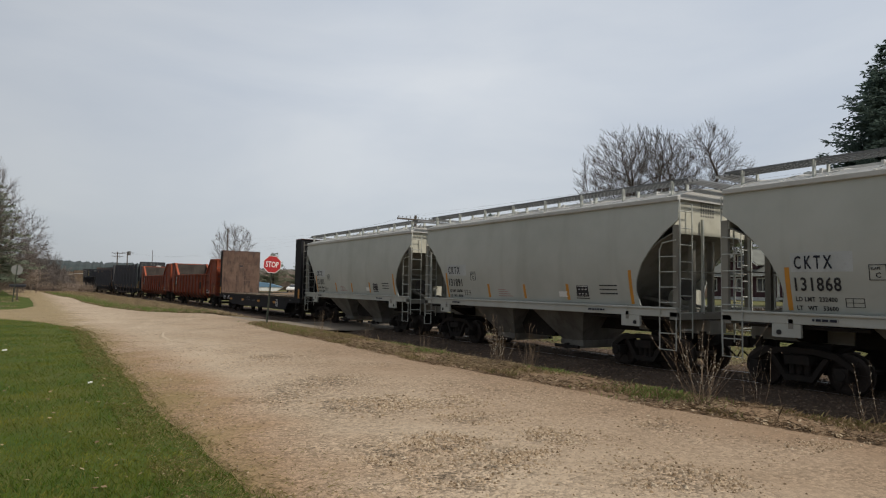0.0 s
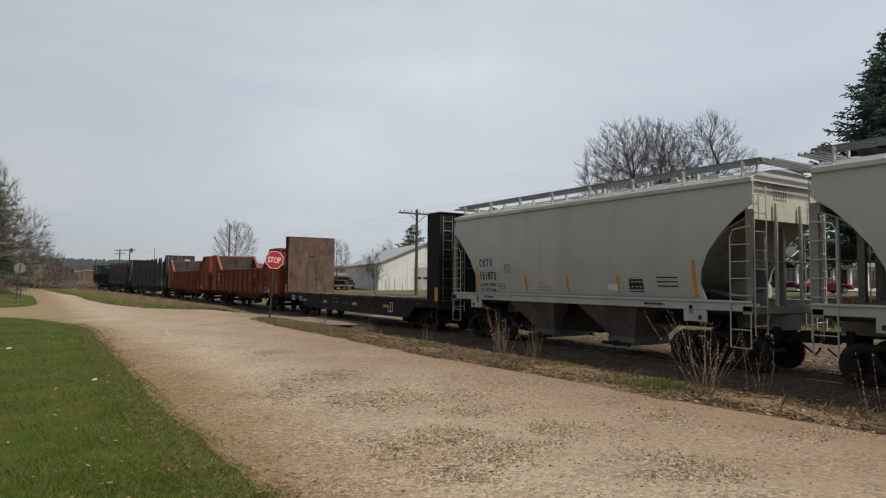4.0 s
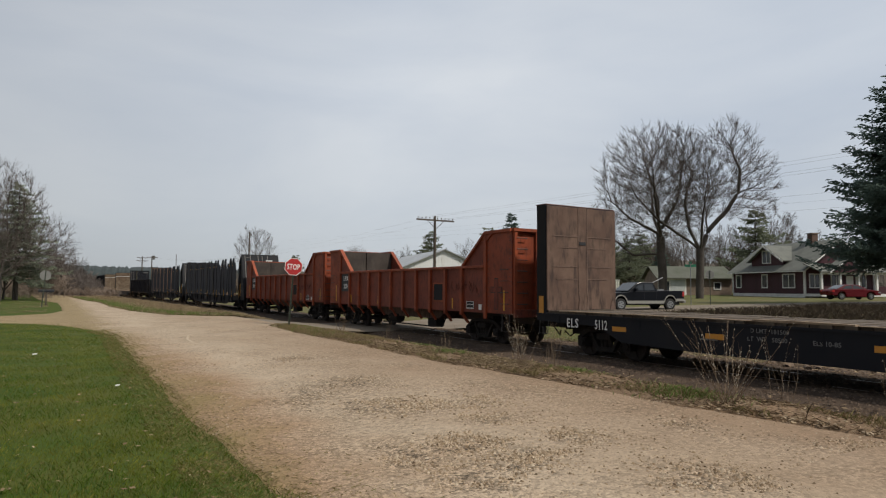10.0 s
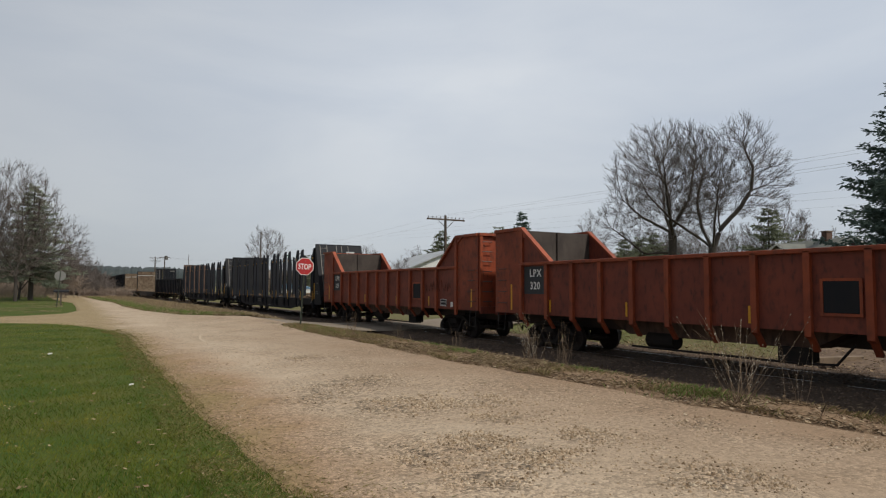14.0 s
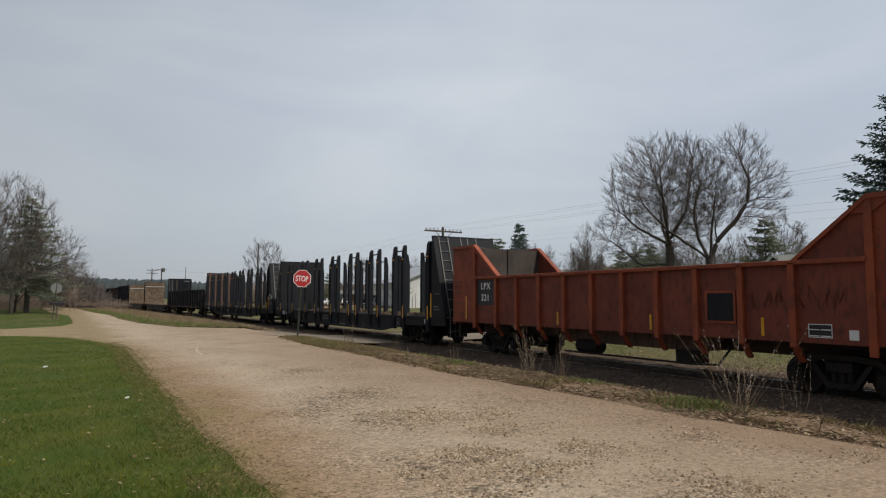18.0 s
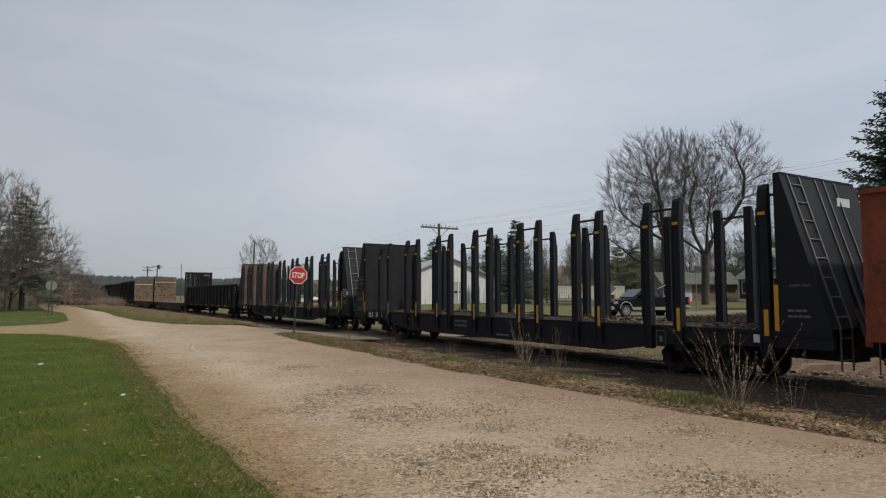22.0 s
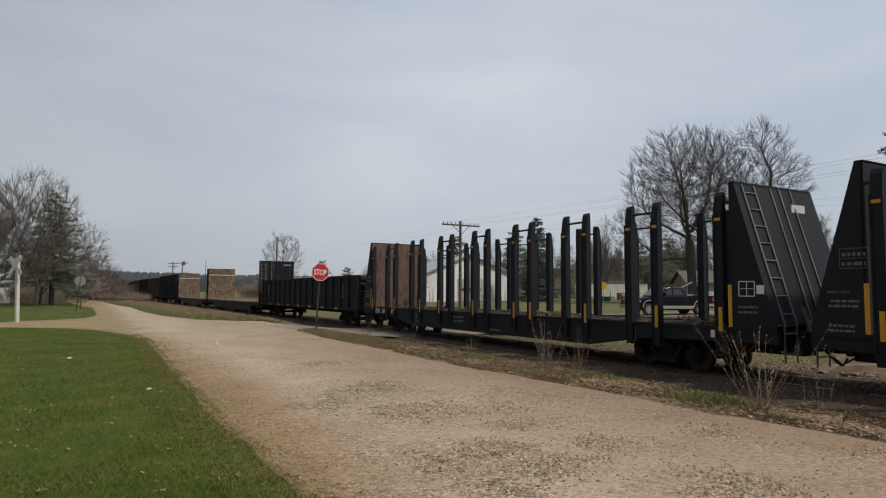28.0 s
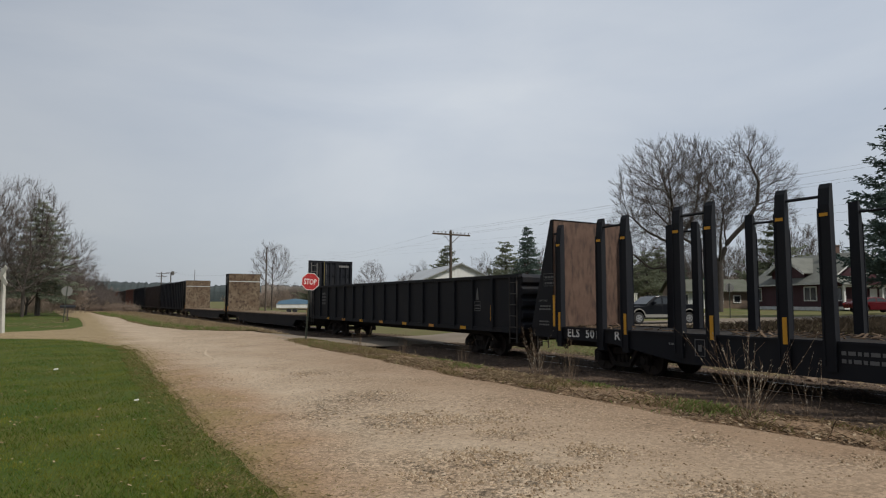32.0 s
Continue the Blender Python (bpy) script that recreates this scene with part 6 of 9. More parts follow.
def conifer(seed, high, radius, first, gap, per, leaf, mt, droop=0.25, lift=0.3, ragged=0.3, shape=1.0, every=0.22):
    """A spruce: whorls of boughs with flat side sprays of needles, their tips turned up."""
    q = random.Random(seed)
    tr, cr = Build(), Build()
    tr.tube([(0, 0, -0.2), (0, 0, high * 0.5), (0, 0, high * 0.985)], [radius * 0.05 + 0.06, radius * 0.03 + 0.03, 0.015], 9)
    up = Vector((0, 0, 1))
    z = first
    w = 0
    while z < high - 0.15:
        f = (z - first) / (high - first)
        reach = radius * (1 - f) ** shape + 0.18
        for k in range(per if f < 0.85 else 5):
            a = 6.283 * (k + q.uniform(0, 0.8)) / per + w * 2.4
            ln = reach * q.uniform(1 - ragged * 1.5, 1 + ragged * 0.6)
            d = Vector((math.cos(a), math.sin(a), 0))
            side = d.cross(up)
            sag = droop * q.uniform(0.6, 1.4) * (1.0 if f < 0.6 else 0.2)
            zz = z + q.uniform(-0.5, 0.5) * gap
            at = lambda s: Vector((0, 0, zz)) + d * ln * s + up * ln * (-sag * s + lift * s * s * s)
            tr.tube([at(i / 4) for i in range(5)], [0.014 * ln + 0.012, 0.01 * ln + 0.008, 0.007 * ln + 0.006, 0.006, 0.004], 3, caps=False)
            m = max(4, int(ln / every))
            for j in range(m):
                s = 0.12 + 0.9 * (j + q.random()) / m
                o = at(s)
                tw = (0.25 + 0.32 * ln * (1.06 - s) ** 0.8) * q.uniform(0.6, 1.2)
                for e in (-1, 1):
                    v = (side * e * q.uniform(0.6, 1.0) + d * q.uniform(0.45, 0.9) + up * q.uniform(-0.32, 0.22)).normalized()
                    nl = max(2, int(tw / (leaf * 0.5)))
                    for i in range(nl):
                        b = o + v * tw * (i + q.uniform(0, 0.5)) / nl
                        g = (v + Vector((q.gauss(0, 0.4), q.gauss(0, 0.4), q.gauss(0.02, 0.3)))).normalized() * leaf * q.uniform(0.7, 1.25)
                        h = g.cross(Vector((q.gauss(0, 1), q.gauss(0, 1), q.gauss(0, 1)))).normalized() * leaf * q.uniform(0.12, 0.22)
                        cr.face((b - h * 0.5, b + g * 0.5 - h, b + g, b + g * 0.5 + h, b + h * 0.5))
                        if i % 2 == 0:
                            h2 = g.cross(h).normalized() * h.length
                            cr.face((b - h2 * 0.5, b + g * 0.5 - h2, b + g, b + g * 0.5 + h2))
        z += gap * (1.0 - 0.45 * f)
        w += 1
    return [("trunk", finish("trunk", tr, M_TREE)), ("crown", finish("crown", cr, mt))]


def brush_mesh(seed, n, high, wide, mt, tmin=0.006):
    """A thicket of thin stems."""
    q = random.Random(seed)
    bd = Build()
    for k in range(n):
        a, rr = q.uniform(0, 6.283), wide * math.sqrt(q.random())
        p = Vector((rr * math.cos(a), rr * math.sin(a), -0.1))
        d = Vector((q.gauss(0, 0.3), q.gauss(0, 0.3), 1))
        bough(bd, q, p, d, high * q.uniform(0.5, 1.0), 0.02, 1, (0, 6, 5), 0.05, 0.2, (0, 0.5, 0.5), 9, tmin)
    return finish("thicket", bd, mt)


BARE_A = bare_tree_mesh(11, 15, 0.22, kids=(7, 9, 8, 6), tmin=0.009)
BARE_B = bare_tree_mesh(12, 13, 0.17, kids=(6, 9, 8, 6), up=0.12, tmin=0.009)
BARE_C = bare_tree_mesh(13, 10, 0.13, kids=(9, 10, 8, 5), up=0.05, tmin=0.009, trunk=0.2, shrink=(3.4, 0.45, 0.48, 0.5), fan=(0.08, 0.62))
SPRUCE_MID = conifer(21, 12.2, 3.3, 0.6, 0.5, 8, 0.34, M_SPRUCE, droop=0.25, lift=0.15, ragged=0.22, shape=0.85)
PINE_MID = conifer(22, 11.0, 4.3, 1.8, 0.85, 6, 0.5, M_PINE, droop=-0.1, lift=0.12, ragged=0.55, shape=0.62, every=0.3)
THICKET = brush_mesh(31, 46, 3.2, 2.6, M_BRUSH, 0.012)


def put(name, label, category, meshes, x, y, turn=0.0, s=1.0, group=""):
    root = plant(name, label, category, meshes, pose(x, y, land(x, y) - 0.03, 0, 0, turn), group)
    root.scale = (s, s, s)
    return root


# the big double maple across the line
BIG_A = grown_tree(5, [[(0, 0, -0.2), (0.05, 0, 3.0), (-0.1, 0, 5.2), (-0.2, 0.1, 8.0)], [(0, 0, 5.0), (-3.4, 0.4, 5.0), (-5.1, 0.5, 6.6), (-7.2, 0.6, 8.4)],
                        [(-0.2, 0, 7.6), (-3.6, -1.2, 9.4), (-5.4, -1.5, 11.2)], [(-0.2, 0, 8.0), (-0.4, 0.2, 12.0), (-1.6, 0.3, 15.5)], [(-0.2, 0, 7.8), (1.8, 1.0, 11.5), (2.4, 1.2, 15.0)],
                        [(-0.2, 0, 7.0), (-0.5, -2.6, 10.5), (-0.8, -3.6, 14.0)], [(-0.2, 0, 7.2), (-1.0, 2.6, 10.5), (-1.2, 3.6, 14.0)]],
                   [(-0.5, 0, 13.1, 7.1, 6.3, 7.4, 5.0), (-5.6, 0, 9.0, 3.3, 3.0, 3.2, 1.0)], 4400, kill=0.72, tip=0.0145, twig=1.15, thin=0.9)
BIG_B = grown_tree(9, [[(0, 0, -0.2), (0.1, 0, 3.4), (0.15, 0, 5.4)], [(0.1, 0, 5.2), (-0.8, 0.2, 6.4), (-4.3, -0.8, 8.9), (-6.6, -1.6, 11.8), (-7.6, -1.8, 14.0)],
                       [(0.1, 0, 5.4), (-1.0, 0.3, 8.0), (-1.4, 0.6, 11.2), (-0.7, 0.7, 14.2)], [(0.15, 0, 5.4), (1.0, 0, 7.6), (2.9, 0, 9.8), (4.3, 0.3, 12.0), (4.5, 0.4, 14.4), (3.6, 0.5, 17.2)],
                       [(0.9, 0, 7.5), (0.8, 0.4, 10.4), (2.0, 0.8, 13.2)], [(0.1, 0, 5.4), (0.4, 2.4, 8.6), (1.0, 3.6, 12.0)], [(0.1, 0, 5.4), (0.5, -2.4, 8.6), (0.9, -3.6, 12.0)]],
                   [(3.5, 0, 14.2, 3.5, 4.6, 6.0, 2.4), (-1.5, 0.4, 13.6, 4.3, 4.8, 5.8, 2.6), (5.9, 0, 12.6, 2.4, 3.0, 3.8, 1.0), (-6.2, -1.6, 12.6, 2.2, 2.4, 3.2, 0.7)], 4200, kill=0.72, tip=0.0145, twig=1.15, thin=0.9)
put("maple_tree", "large bare grey maple with spreading limbs", "tree", BIG_A, 60.9, 50.1, -50.6)
put("maple_tree", "large bare grey maple forking low beside the other", "tree", BIG_B, 62.4, 46.2, -53.5)
# tall spruce by the house
BIG_SPRUCE = conifer(3, 22.0, 7.3, 3.5, 0.52, 12, 0.36, M_SPRUCE, droop=0.1, lift=0.2, ragged=0.36, shape=0.84)
put("spruce_tree", "tall dark ragged spruce beside the house", "tree", BIG_SPRUCE, 57.8, 22.6)
# spruce and bare trees by the lane on the village side
SPRUCE_LANE = conifer(23, 12.6, 4.3, 2.6, 0.6, 7, 0.34, M_GREYPINE, droop=0.2, lift=0.1, ragged=0.3, shape=0.8)
put("spruce_tree", "grey-green spruce behind bare branches", "tree", SPRUCE_LANE, -3.6, 81.0, 20)
LANE_TREE = grown_tree(17, [[(0, 0, -0.2), (0, 0, 2.6)], [(0, 0, 2.4), (2.2, -0.5, 4.6), (4.4, -0.8, 5.6)], [(0, 0, 2.6), (-1.6, 0.4, 6), (-2.2, 0.6, 9)], [(0, 0, 2.6), (0.6, 0.8, 6), (0.4, 1, 9)], [(0, 0, 2.4), (-2.6, -1.2, 4.4), (-5, -1.6, 5.6)]],
                       [(-0.6, 0, 8.0, 4.4, 4.2, 5.6, 3.0), (3.2, -0.6, 5.6, 2.8, 2.6, 2.8, 1.2), (-3.8, -0.6, 5.4, 3.2, 2.8, 3.0, 1.0)], 2800, kill=0.7, tip=0.007, spray=5, twig=1.25, droop=0.05, thin=1.0, heart=2.5)
ROUND_TREE = grown_tree(19, [[(0, 0, -0.2), (0, 0, 3.2), (0.1, 0, 5.5)]], [(0, 0, 7.6, 3.6, 3.6, 4.2, 1.0)], 900, kill=0.7, tip=0.009, spray=5, twig=1.1, thin=1.0, heart=3.5)
for x, y, me, sc, r in ((-4.7, 76.5, LANE_TREE, 1.0, 10), (-8.2, 72.5, LANE_TREE, 0.85, 190), (1.8, 124, BARE_C, 0.85, 30), (4.0, 131, BARE_C, 0.7, 130), (-0.5, 112, BARE_C, 0.8, 250), (-8.6, 78.5, BARE_A, 0.95, 10), (-12.5, 76, BARE_B, 1.15, 140), (-5.0, 87, BARE_C, 1.25, 200), (-1.2, 92, BARE_C, 0.75, 290), (-15, 84, BARE_A, 1.1, 250)):
    put("bare_tree", "leafless grey-brown tree on the lawn", "tree", me, x, y, r, sc)
# brush along the lane, far off
q = random.Random(77)
for k in range(44):
    y = q.uniform(92, 190)
    x = q.uniform(-9, -1.5) - 0.03 * (y - 92) if k % 2 else q.uniform(3.2, 7.5) + bend(y) * 0.9
    root = thing("brush", "leafless grey-brown brush beside the lane", "bush", "brush along the lane", at=pose(x, y, land(x, y), 0, 0, q.uniform(0, 360)))
    s = q.uniform(0.7, 1.3) if k % 2 else q.uniform(0.28, 0.5)
    root.scale = (s, s, s)
    part("thicket", THICKET, None, root)
q = random.Random(515)
DENSE = brush_mesh(33, 120, 3.2, 2.4, M_TWIG, 0.013)
for k in range(16):
    y = q.uniform(112, 136)
    f = q.uniform(0.002, 0.034)
    x = f * y
    root = thing("brush", "dense brown leafless brush at the end of the lane", "bush", "brush at the lane's end", at=pose(x, y, land(x, y), 0, 0, q.uniform(0, 360)))
    s = (1.5 - 16 * f) * q.uniform(0.75, 1.05)
    root.scale = (min(s, 1.0), min(s, 1.0), s)
    part("thicket", DENSE, None, root)
# trees behind the railway
put("spruce_tree", "slim dark spruce beside the barn", "tree", SPRUCE_MID, 55.3, 71.7, 50, 0.98)
put("young_pine", "small green pine on the grass", "tree", PINE_MID, 60.3, 71.0, 0, 0.36)
put("bare_tree", "slender leafless tree beside the spruce", "tree", BARE_B, 60.5, 75.5, 60, 0.75)
put("bare_tree", "leafless tree beside a tall pole", "tree", ROUND_TREE, 30.6, 115, 60, 1.0)
put("bare_tree", "small leafless tree behind the railway", "tree", ROUND_TREE, 48.4, 111, 160, 0.74)
put("bare_tree", "small budding tree before the barn wall", "tree", BARE_C, 34.75, 68.3, 10, 0.53)
put("pine_tree", "green pine beyond the railway", "tree", PINE_MID, 42.3, 128, 0, 0.72)
put("pine_tree", "green pine beyond the railway", "tree", PINE_MID, 42.2, 112.9, 90, 0.55)
put("pine_tree", "olive green pine behind the house", "tree", PINE_MID, 94.6, 59.6, 30, 1.2)
put("pine_tree", "grey-green pine behind the garage", "tree", PINE_MID, 84, 76, 130, 0.85)
put("pine_tree", "grey-green pine behind the maples", "tree", PINE_MID, 80, 76, 230, 0.8)
put("spruce_tree", "dark spruce behind the garage", "tree", SPRUCE_MID, 92, 76, 0, 0.75)
put("bare_tree", "leafless tree behind the house", "tree", BARE_B, 108, 66, 0, 1.25)
put("bare_tree", "leafless tree behind the house", "tree", BARE_B, 104, 76, 70, 1.0)
for k in range(80):
    a = radians(q.uniform(30, 68) if k % 4 else q.uniform(20, 30))
    d = q.uniform(125, 260) if k % 4 else q.uniform(190, 270)
    x, y = d * math.sin(a), d * math.cos(a)
    r = q.random()
    me, nm, lb = (BARE_A, "bare_tree", "leafless tree of the distant wood") if r < 0.45 else ((BARE_B, "bare_tree", "leafless tree of the distant wood") if r < 0.8 else (PINE_MID, "pine_tree", "dark pine of the distant wood"))
    put(nm, lb, "tree", me, x, y, q.uniform(0, 360), q.uniform(0.75, 1.2) * (0.42 if 19.8 < math.degrees(a) < 27.5 else 1), "trees of the distant wood")
for k in range(40):
    a = radians(q.uniform(14, 64))
    d = q.uniform(105, 170)
    if 19.8 < math.degrees(a) < 27.5:
        d += 45
    x, y = d * math.sin(a), d * math.cos(a)
    root = thing("brush", "leafless brush at the edge of the fields", "bush", "brush beyond the railway", at=pose(x, y, land(x, y), 0, 0, q.uniform(0, 360)))
    s = q.uniform(0.7, 1.5)
    root.scale = (s, s, s * 0.8)
    part("thicket", THICKET, None, root)

# brown thicket behind the yards, between the lane and the barn
q = random.Random(4242)
for k in range(110):
    a = radians(q.uniform(11.5, 27.5))
    d = q.uniform(148, 200)
    x, y = d * math.sin(a), d * math.cos(a)
    if k % 5 == 0:
        put("bare_tree", "leafless tree of the thicket behind the yards", "tree", (BARE_A, BARE_B)[k % 2], x, y, q.uniform(0, 360), q.uniform(0.32, 0.5), "trees of the thicket")
        continue
    root = thing("brush", "tall leafless brush behind the yards", "bush", "brush behind the yards", at=pose(x, y, land(x, y), 0, 0, q.uniform(0, 360)))
    s = q.uniform(0.9, 1.6)
    root.scale = (s, s, s * 0.8)
    part("thicket", THICKET, None, root)

# wooded ridges on the horizon
for name, d0, base, seed, lo, hi in (("backdrop_ridge", 1500, 62, 1, -30, 110), ("backdrop_woods", 300, 12, 2, 14, 100)):
    bd = Build()
    n = 1600
    for i in range(n + 1):
        a, f = radians(lo + (hi - lo) * i / n), i * 0.25
        h = base * (0.78 + 0.3 * noise.noise((f * 0.012, seed, 0)) + 0.07 * noise.noise((f * 0.11, seed, 3)) + 0.06 * noise.noise((f * 0.6, seed, 6)) + 0.08 * noise.noise((f * 1.9, seed, 8)) + 0.06 * abs(noise.noise((f * 3.3, seed, 9))))
        if seed == 1:
            h *= 1.0 - 0.6 * smoothstep(14, 36, lo + (hi - lo) * i / n) + 0.5 * smoothstep(42, 60, lo + (hi - lo) * i / n)
        else:
            h *= 1.0 + 0.75 * smoothstep(34, 46, lo + (hi - lo) * i / n)
        for rr, z in ((1.0, -12.0), (1.0, h * 0.55), (1.03, h * 0.85), (1.07, h), (1.4, h * 0.9)):
            bd.v.append((d0 * rr * math.sin(a), d0 * rr * math.cos(a), z))
    for i in range(n):
        for j in range(4):
            bd.f.append((i * 5 + j, (i + 1) * 5 + j, (i + 1) * 5 + j + 1, i * 5 + j + 1))
            bd.m.append(0)
    structure(name, bd, M_HILL if seed == 1 else M_WOODS, "wooded ridge on the horizon" if seed == 1 else "grey-brown belt of bare woods", smooth=True)

# ---- signs and poles ----
def octagon(r):
    return [(r * math.cos(radians(22.5 + 45 * i)), r * math.sin(radians(22.5 + 45 * i))) for i in range(8)]


def stop_sign(x, y, facing, lean, label, face_mats, high=2.45, text=True):
    root = thing("stop_sign", label, "sign", at=pose(x, y, land(x, y) - 0.02, 0, 0, facing) @ pose(0, 0, 0, 0, lean, 0))
    bd = Build()
    prof = [(-0.035, -0.012), (-0.02, -0.012), (-0.012, 0.02), (0.012, 0.02), (0.02, -0.012), (0.035, -0.012), (0.035, -0.006), (0.022, -0.004), (0.016, 0.026), (-0.016, 0.026), (-0.022, -0.004), (-0.035, -0.006)]
    bd.prism(prof, lambda u, v, w: (u, v, w), -0.3, high + 0.36)
    part("post", bd, M_POST, root)
    P = lambda u, v, w: (u, -w, high + v)
    part("plate", Build().prism(octagon(0.381), P, 0.02, 0.024), M_SIGNBACK if not text else M_WHITE, root)
    if text:
        part("red_face", Build().prism(octagon(0.355), P, 0.024, 0.0255), M_SIGNRED, root)
        t = letters("STOP", 0.236, M_WHITE, root, Matrix.Translation((-0.264, -0.028, high - 0.116)) @ Matrix.Rotation(radians(90), 4, "X"), wide=0.66, spacing=0.98)
    bd = Build()
    for z in (-0.22, 0.22):
        bd.tube([(0, -0.035, high + z), (0, 0.035, high + z)], 0.014, 6)
    part("bolt", bd, M_GALV, root)
    return root


stop_sign(8.2, 25.46, -16, 3.4, "red stop sign with white letters on a leaning steel post", None)
stop_sign(-0.8, 54.4, 172, -4, "weathered grey back of a stop sign on a thin post", None, 2.35, text=False)
stop_sign(46.5, 33.4, 142, 0, "grey back of a stop sign beside the street", None, 2.5, text=False)
# street name blades on a post
root = thing("street_name_sign", "green street name blades on a steel post", "sign", at=pose(45.6, 34.6, land(45.6, 34.6), 0, 0, -40))
part("post", Build().tube([(0, 0, -0.2), (0, 0, 3.4)], 0.035, 8), M_GALV, root)
part("blade", Build().box(-0.45, 0.45, -0.01, 0.01, 3.15, 3.36), plain("street sign green", (0.03, 0.2, 0.12)), root)
part("blade", Build().box(-0.01, 0.01, -0.45, 0.45, 3.4, 3.6), bpy.data.materials["street sign green"], root)
# diamond and yellow signs by the street, seen from behind and the side
root = thing("diamond_sign", "grey back of a diamond warning sign on a post", "sign", at=pose(37.6, 36.6, land(37.6, 36.6), 0, 0, 150))
part("post", Build().box(-0.05, 0.05, -0.03, 0.03, -0.2, 2.3), M_GREYSTEEL, root)
part("plate", Build().prism([(0, -0.5), (0.5, 0), (0, 0.5), (-0.5, 0)], lambda u, v, w: (u, w, 1.95 + v), 0.04, 0.045), M_GREYSTEEL, root)
root = thing("yellow_sign", "small yellow sign on a post in the grass", "sign", at=pose(44.5, 47.2, land(44.5, 47.2), 0, 0, -35))
part("post", Build().tube([(0, 0, -0.2), (0, 0, 2.2)], 0.035, 6), M_GREYSTEEL, root)
part("plate", Build().box(-0.3, 0.3, -0.05, -0.04, 1.7, 2.4), M_YELLOW, root)

# railway crossbuck
root = thing("crossbuck", "white wooden railway crossbuck on a white post", "sign", at=pose(-3.05, 37.4, land(-3.05, 37.4), 0, 0, -52) @ pose(0, 0, 0, 0, -3, 0))
M_CB = mat("chalky white paint", (0.5, 0.5, 0.45), (0.4, 0.39, 0.35), (0.36, 0.34, 0.3), 0.8, big=2, fine=9, amount=0.4, bump=0.15)
part("post", Build().box(-0.075, 0.075, -0.075, 0.075, -0.3, 3.2), M_CB, root, bevel=0.01)
for s in (-1, 1):
    d = Vector((math.cos(radians(45)), 0, s * math.sin(radians(45)))) * 0.61
    c = Vector((0, -0.125 - 0.015 * (s + 1), 2.8))
    part("blade", Build().bar(c - d, c + d, 0.025, 0.23), M_CB, root)
# mailbox by the lane
root = thing("mailbox", "dark mailbox on a short post", "mailbox", at=pose(-0.6, 60.5, land(-0.6, 60.5), 0, 0, 8))
part("post", Build().box(-0.05, 0.05, -0.05, 0.05, -0.2, 1.05), M_POLE, root)
bd = Build()
bd.prism([(-0.09, 0), (0.09, 0), (0.09, 0.13), (0.06, 0.19), (0, 0.22), (-0.06, 0.19), (-0.09, 0.13)], lambda u, v, w: (w, u, 1.05 + v), -0.55, 0.55)
part("box", bd, M_BLACK, root)


def telegraph_pole(x, y, high, arms, turn, label, r=0.14, arm=3.3, pins=10):
    root = thing("utility_pole", label, "pole", at=pose(x, y, land(x, y), 0, 0, turn))
    part("post", Build().tube([(0, 0, -0.3), (0, 0, high * 0.5), (0, 0, high)], [r, r * 0.85, r * 0.7], 10), M_POLE, root)
    for i in range(arms):
        z = high - 0.35 - 0.75 * i
        cb = part("crossarm", Build().box(-arm / 2, arm / 2, -0.17, -0.06, z - 0.06, z + 0.06), M_POLE, root)
        bd = Build()
        for s in (-1, 1):
            bd.bar((s * 0.75, -0.12, z - 0.05), (0, -0.15, z - 0.7), 0.012, 0.045)
        part("brace", bd, M_CARSTEEL, root)
        for k in range(pins):
            px = -arm / 2 + 0.12 + (arm - 0.24) * k / (pins - 1)
            bd = Build().tube([(px, -0.115, z + 0.05), (px, -0.115, z + 0.12), (px, -0.115, z + 0.13), (px, -0.115, z + 0.22)], [0.015, 0.015, 0.05, 0.035], 6)
            part("insulator", bd, M_GREYSTEEL, root)
    return root


telegraph_pole(25.4, 42.8, 7.25, 1, 0, "old wooden telegraph pole with one crossarm and insulators", arm=3.4)
telegraph_pole(18.3, 174, 9.2, 2, 8, "distant wooden power pole with crossarms", 0.17, 2.6, 4)
tp = telegraph_pole(20.4, 173, 9.1, 1, 8, "distant wooden power pole with a transformer", 0.17, 2.6, 4)
part("transformer", Build().tube([(0.45, 0, 8.2), (0.45, 0, 9.2)], 0.3, 10), M_GREYSTEEL, tp)
telegraph_pole(28.4, 110.8, 11.0, 0, 0, "bare wooden pole beside a leafless tree", 0.15)
telegraph_pole(22.6, 150, 8.6, 0, 0, "thin bare wooden pole in the distance", 0.075)
telegraph_pole(26.0, -32, 7.25, 1, 0, "old wooden telegraph pole with one crossarm and insulators", arm=3.4)


def wires(name, a, b, offs, sag, r, label):
    root = thing(name, label, "cable")
    for o in offs:
        pts = []
        for i in range(25):
            f = i / 24
            p = Vector(a).lerp(Vector(b), f) + Vector(o)
            p.z -= sag * 4 * f * (1 - f)
            pts.append(p)
        part("wire", Build().tube(pts, r, 4, caps=False), M_CARSTEEL, root)


wires("telegraph_wires", (25.4, 42.7, 7.05), (26.0, -32, 7.05), [(-1.5, 0, 0), (-0.8, 0, 0), (0.8, 0, 0), (1.5, 0, 0)], 0.5, 0.003, "thin sagging telegraph wires")
wires("telegraph_wires", (25.4, 42.7, 7.05), (20.4, 173, 9.0), [(-0.9, 0, 0), (0.9, 0, 0)], 2.0, 0.0035, "thin sagging telegraph wires")
wires("power_lines", (72, 300, 21.3), (72, -30, 10.5), [(0, 0, 0), (0.6, 0, -0.75), (1.2, 0, -1.6)], 0.6, 0.006, "thin overhead power lines above the street")

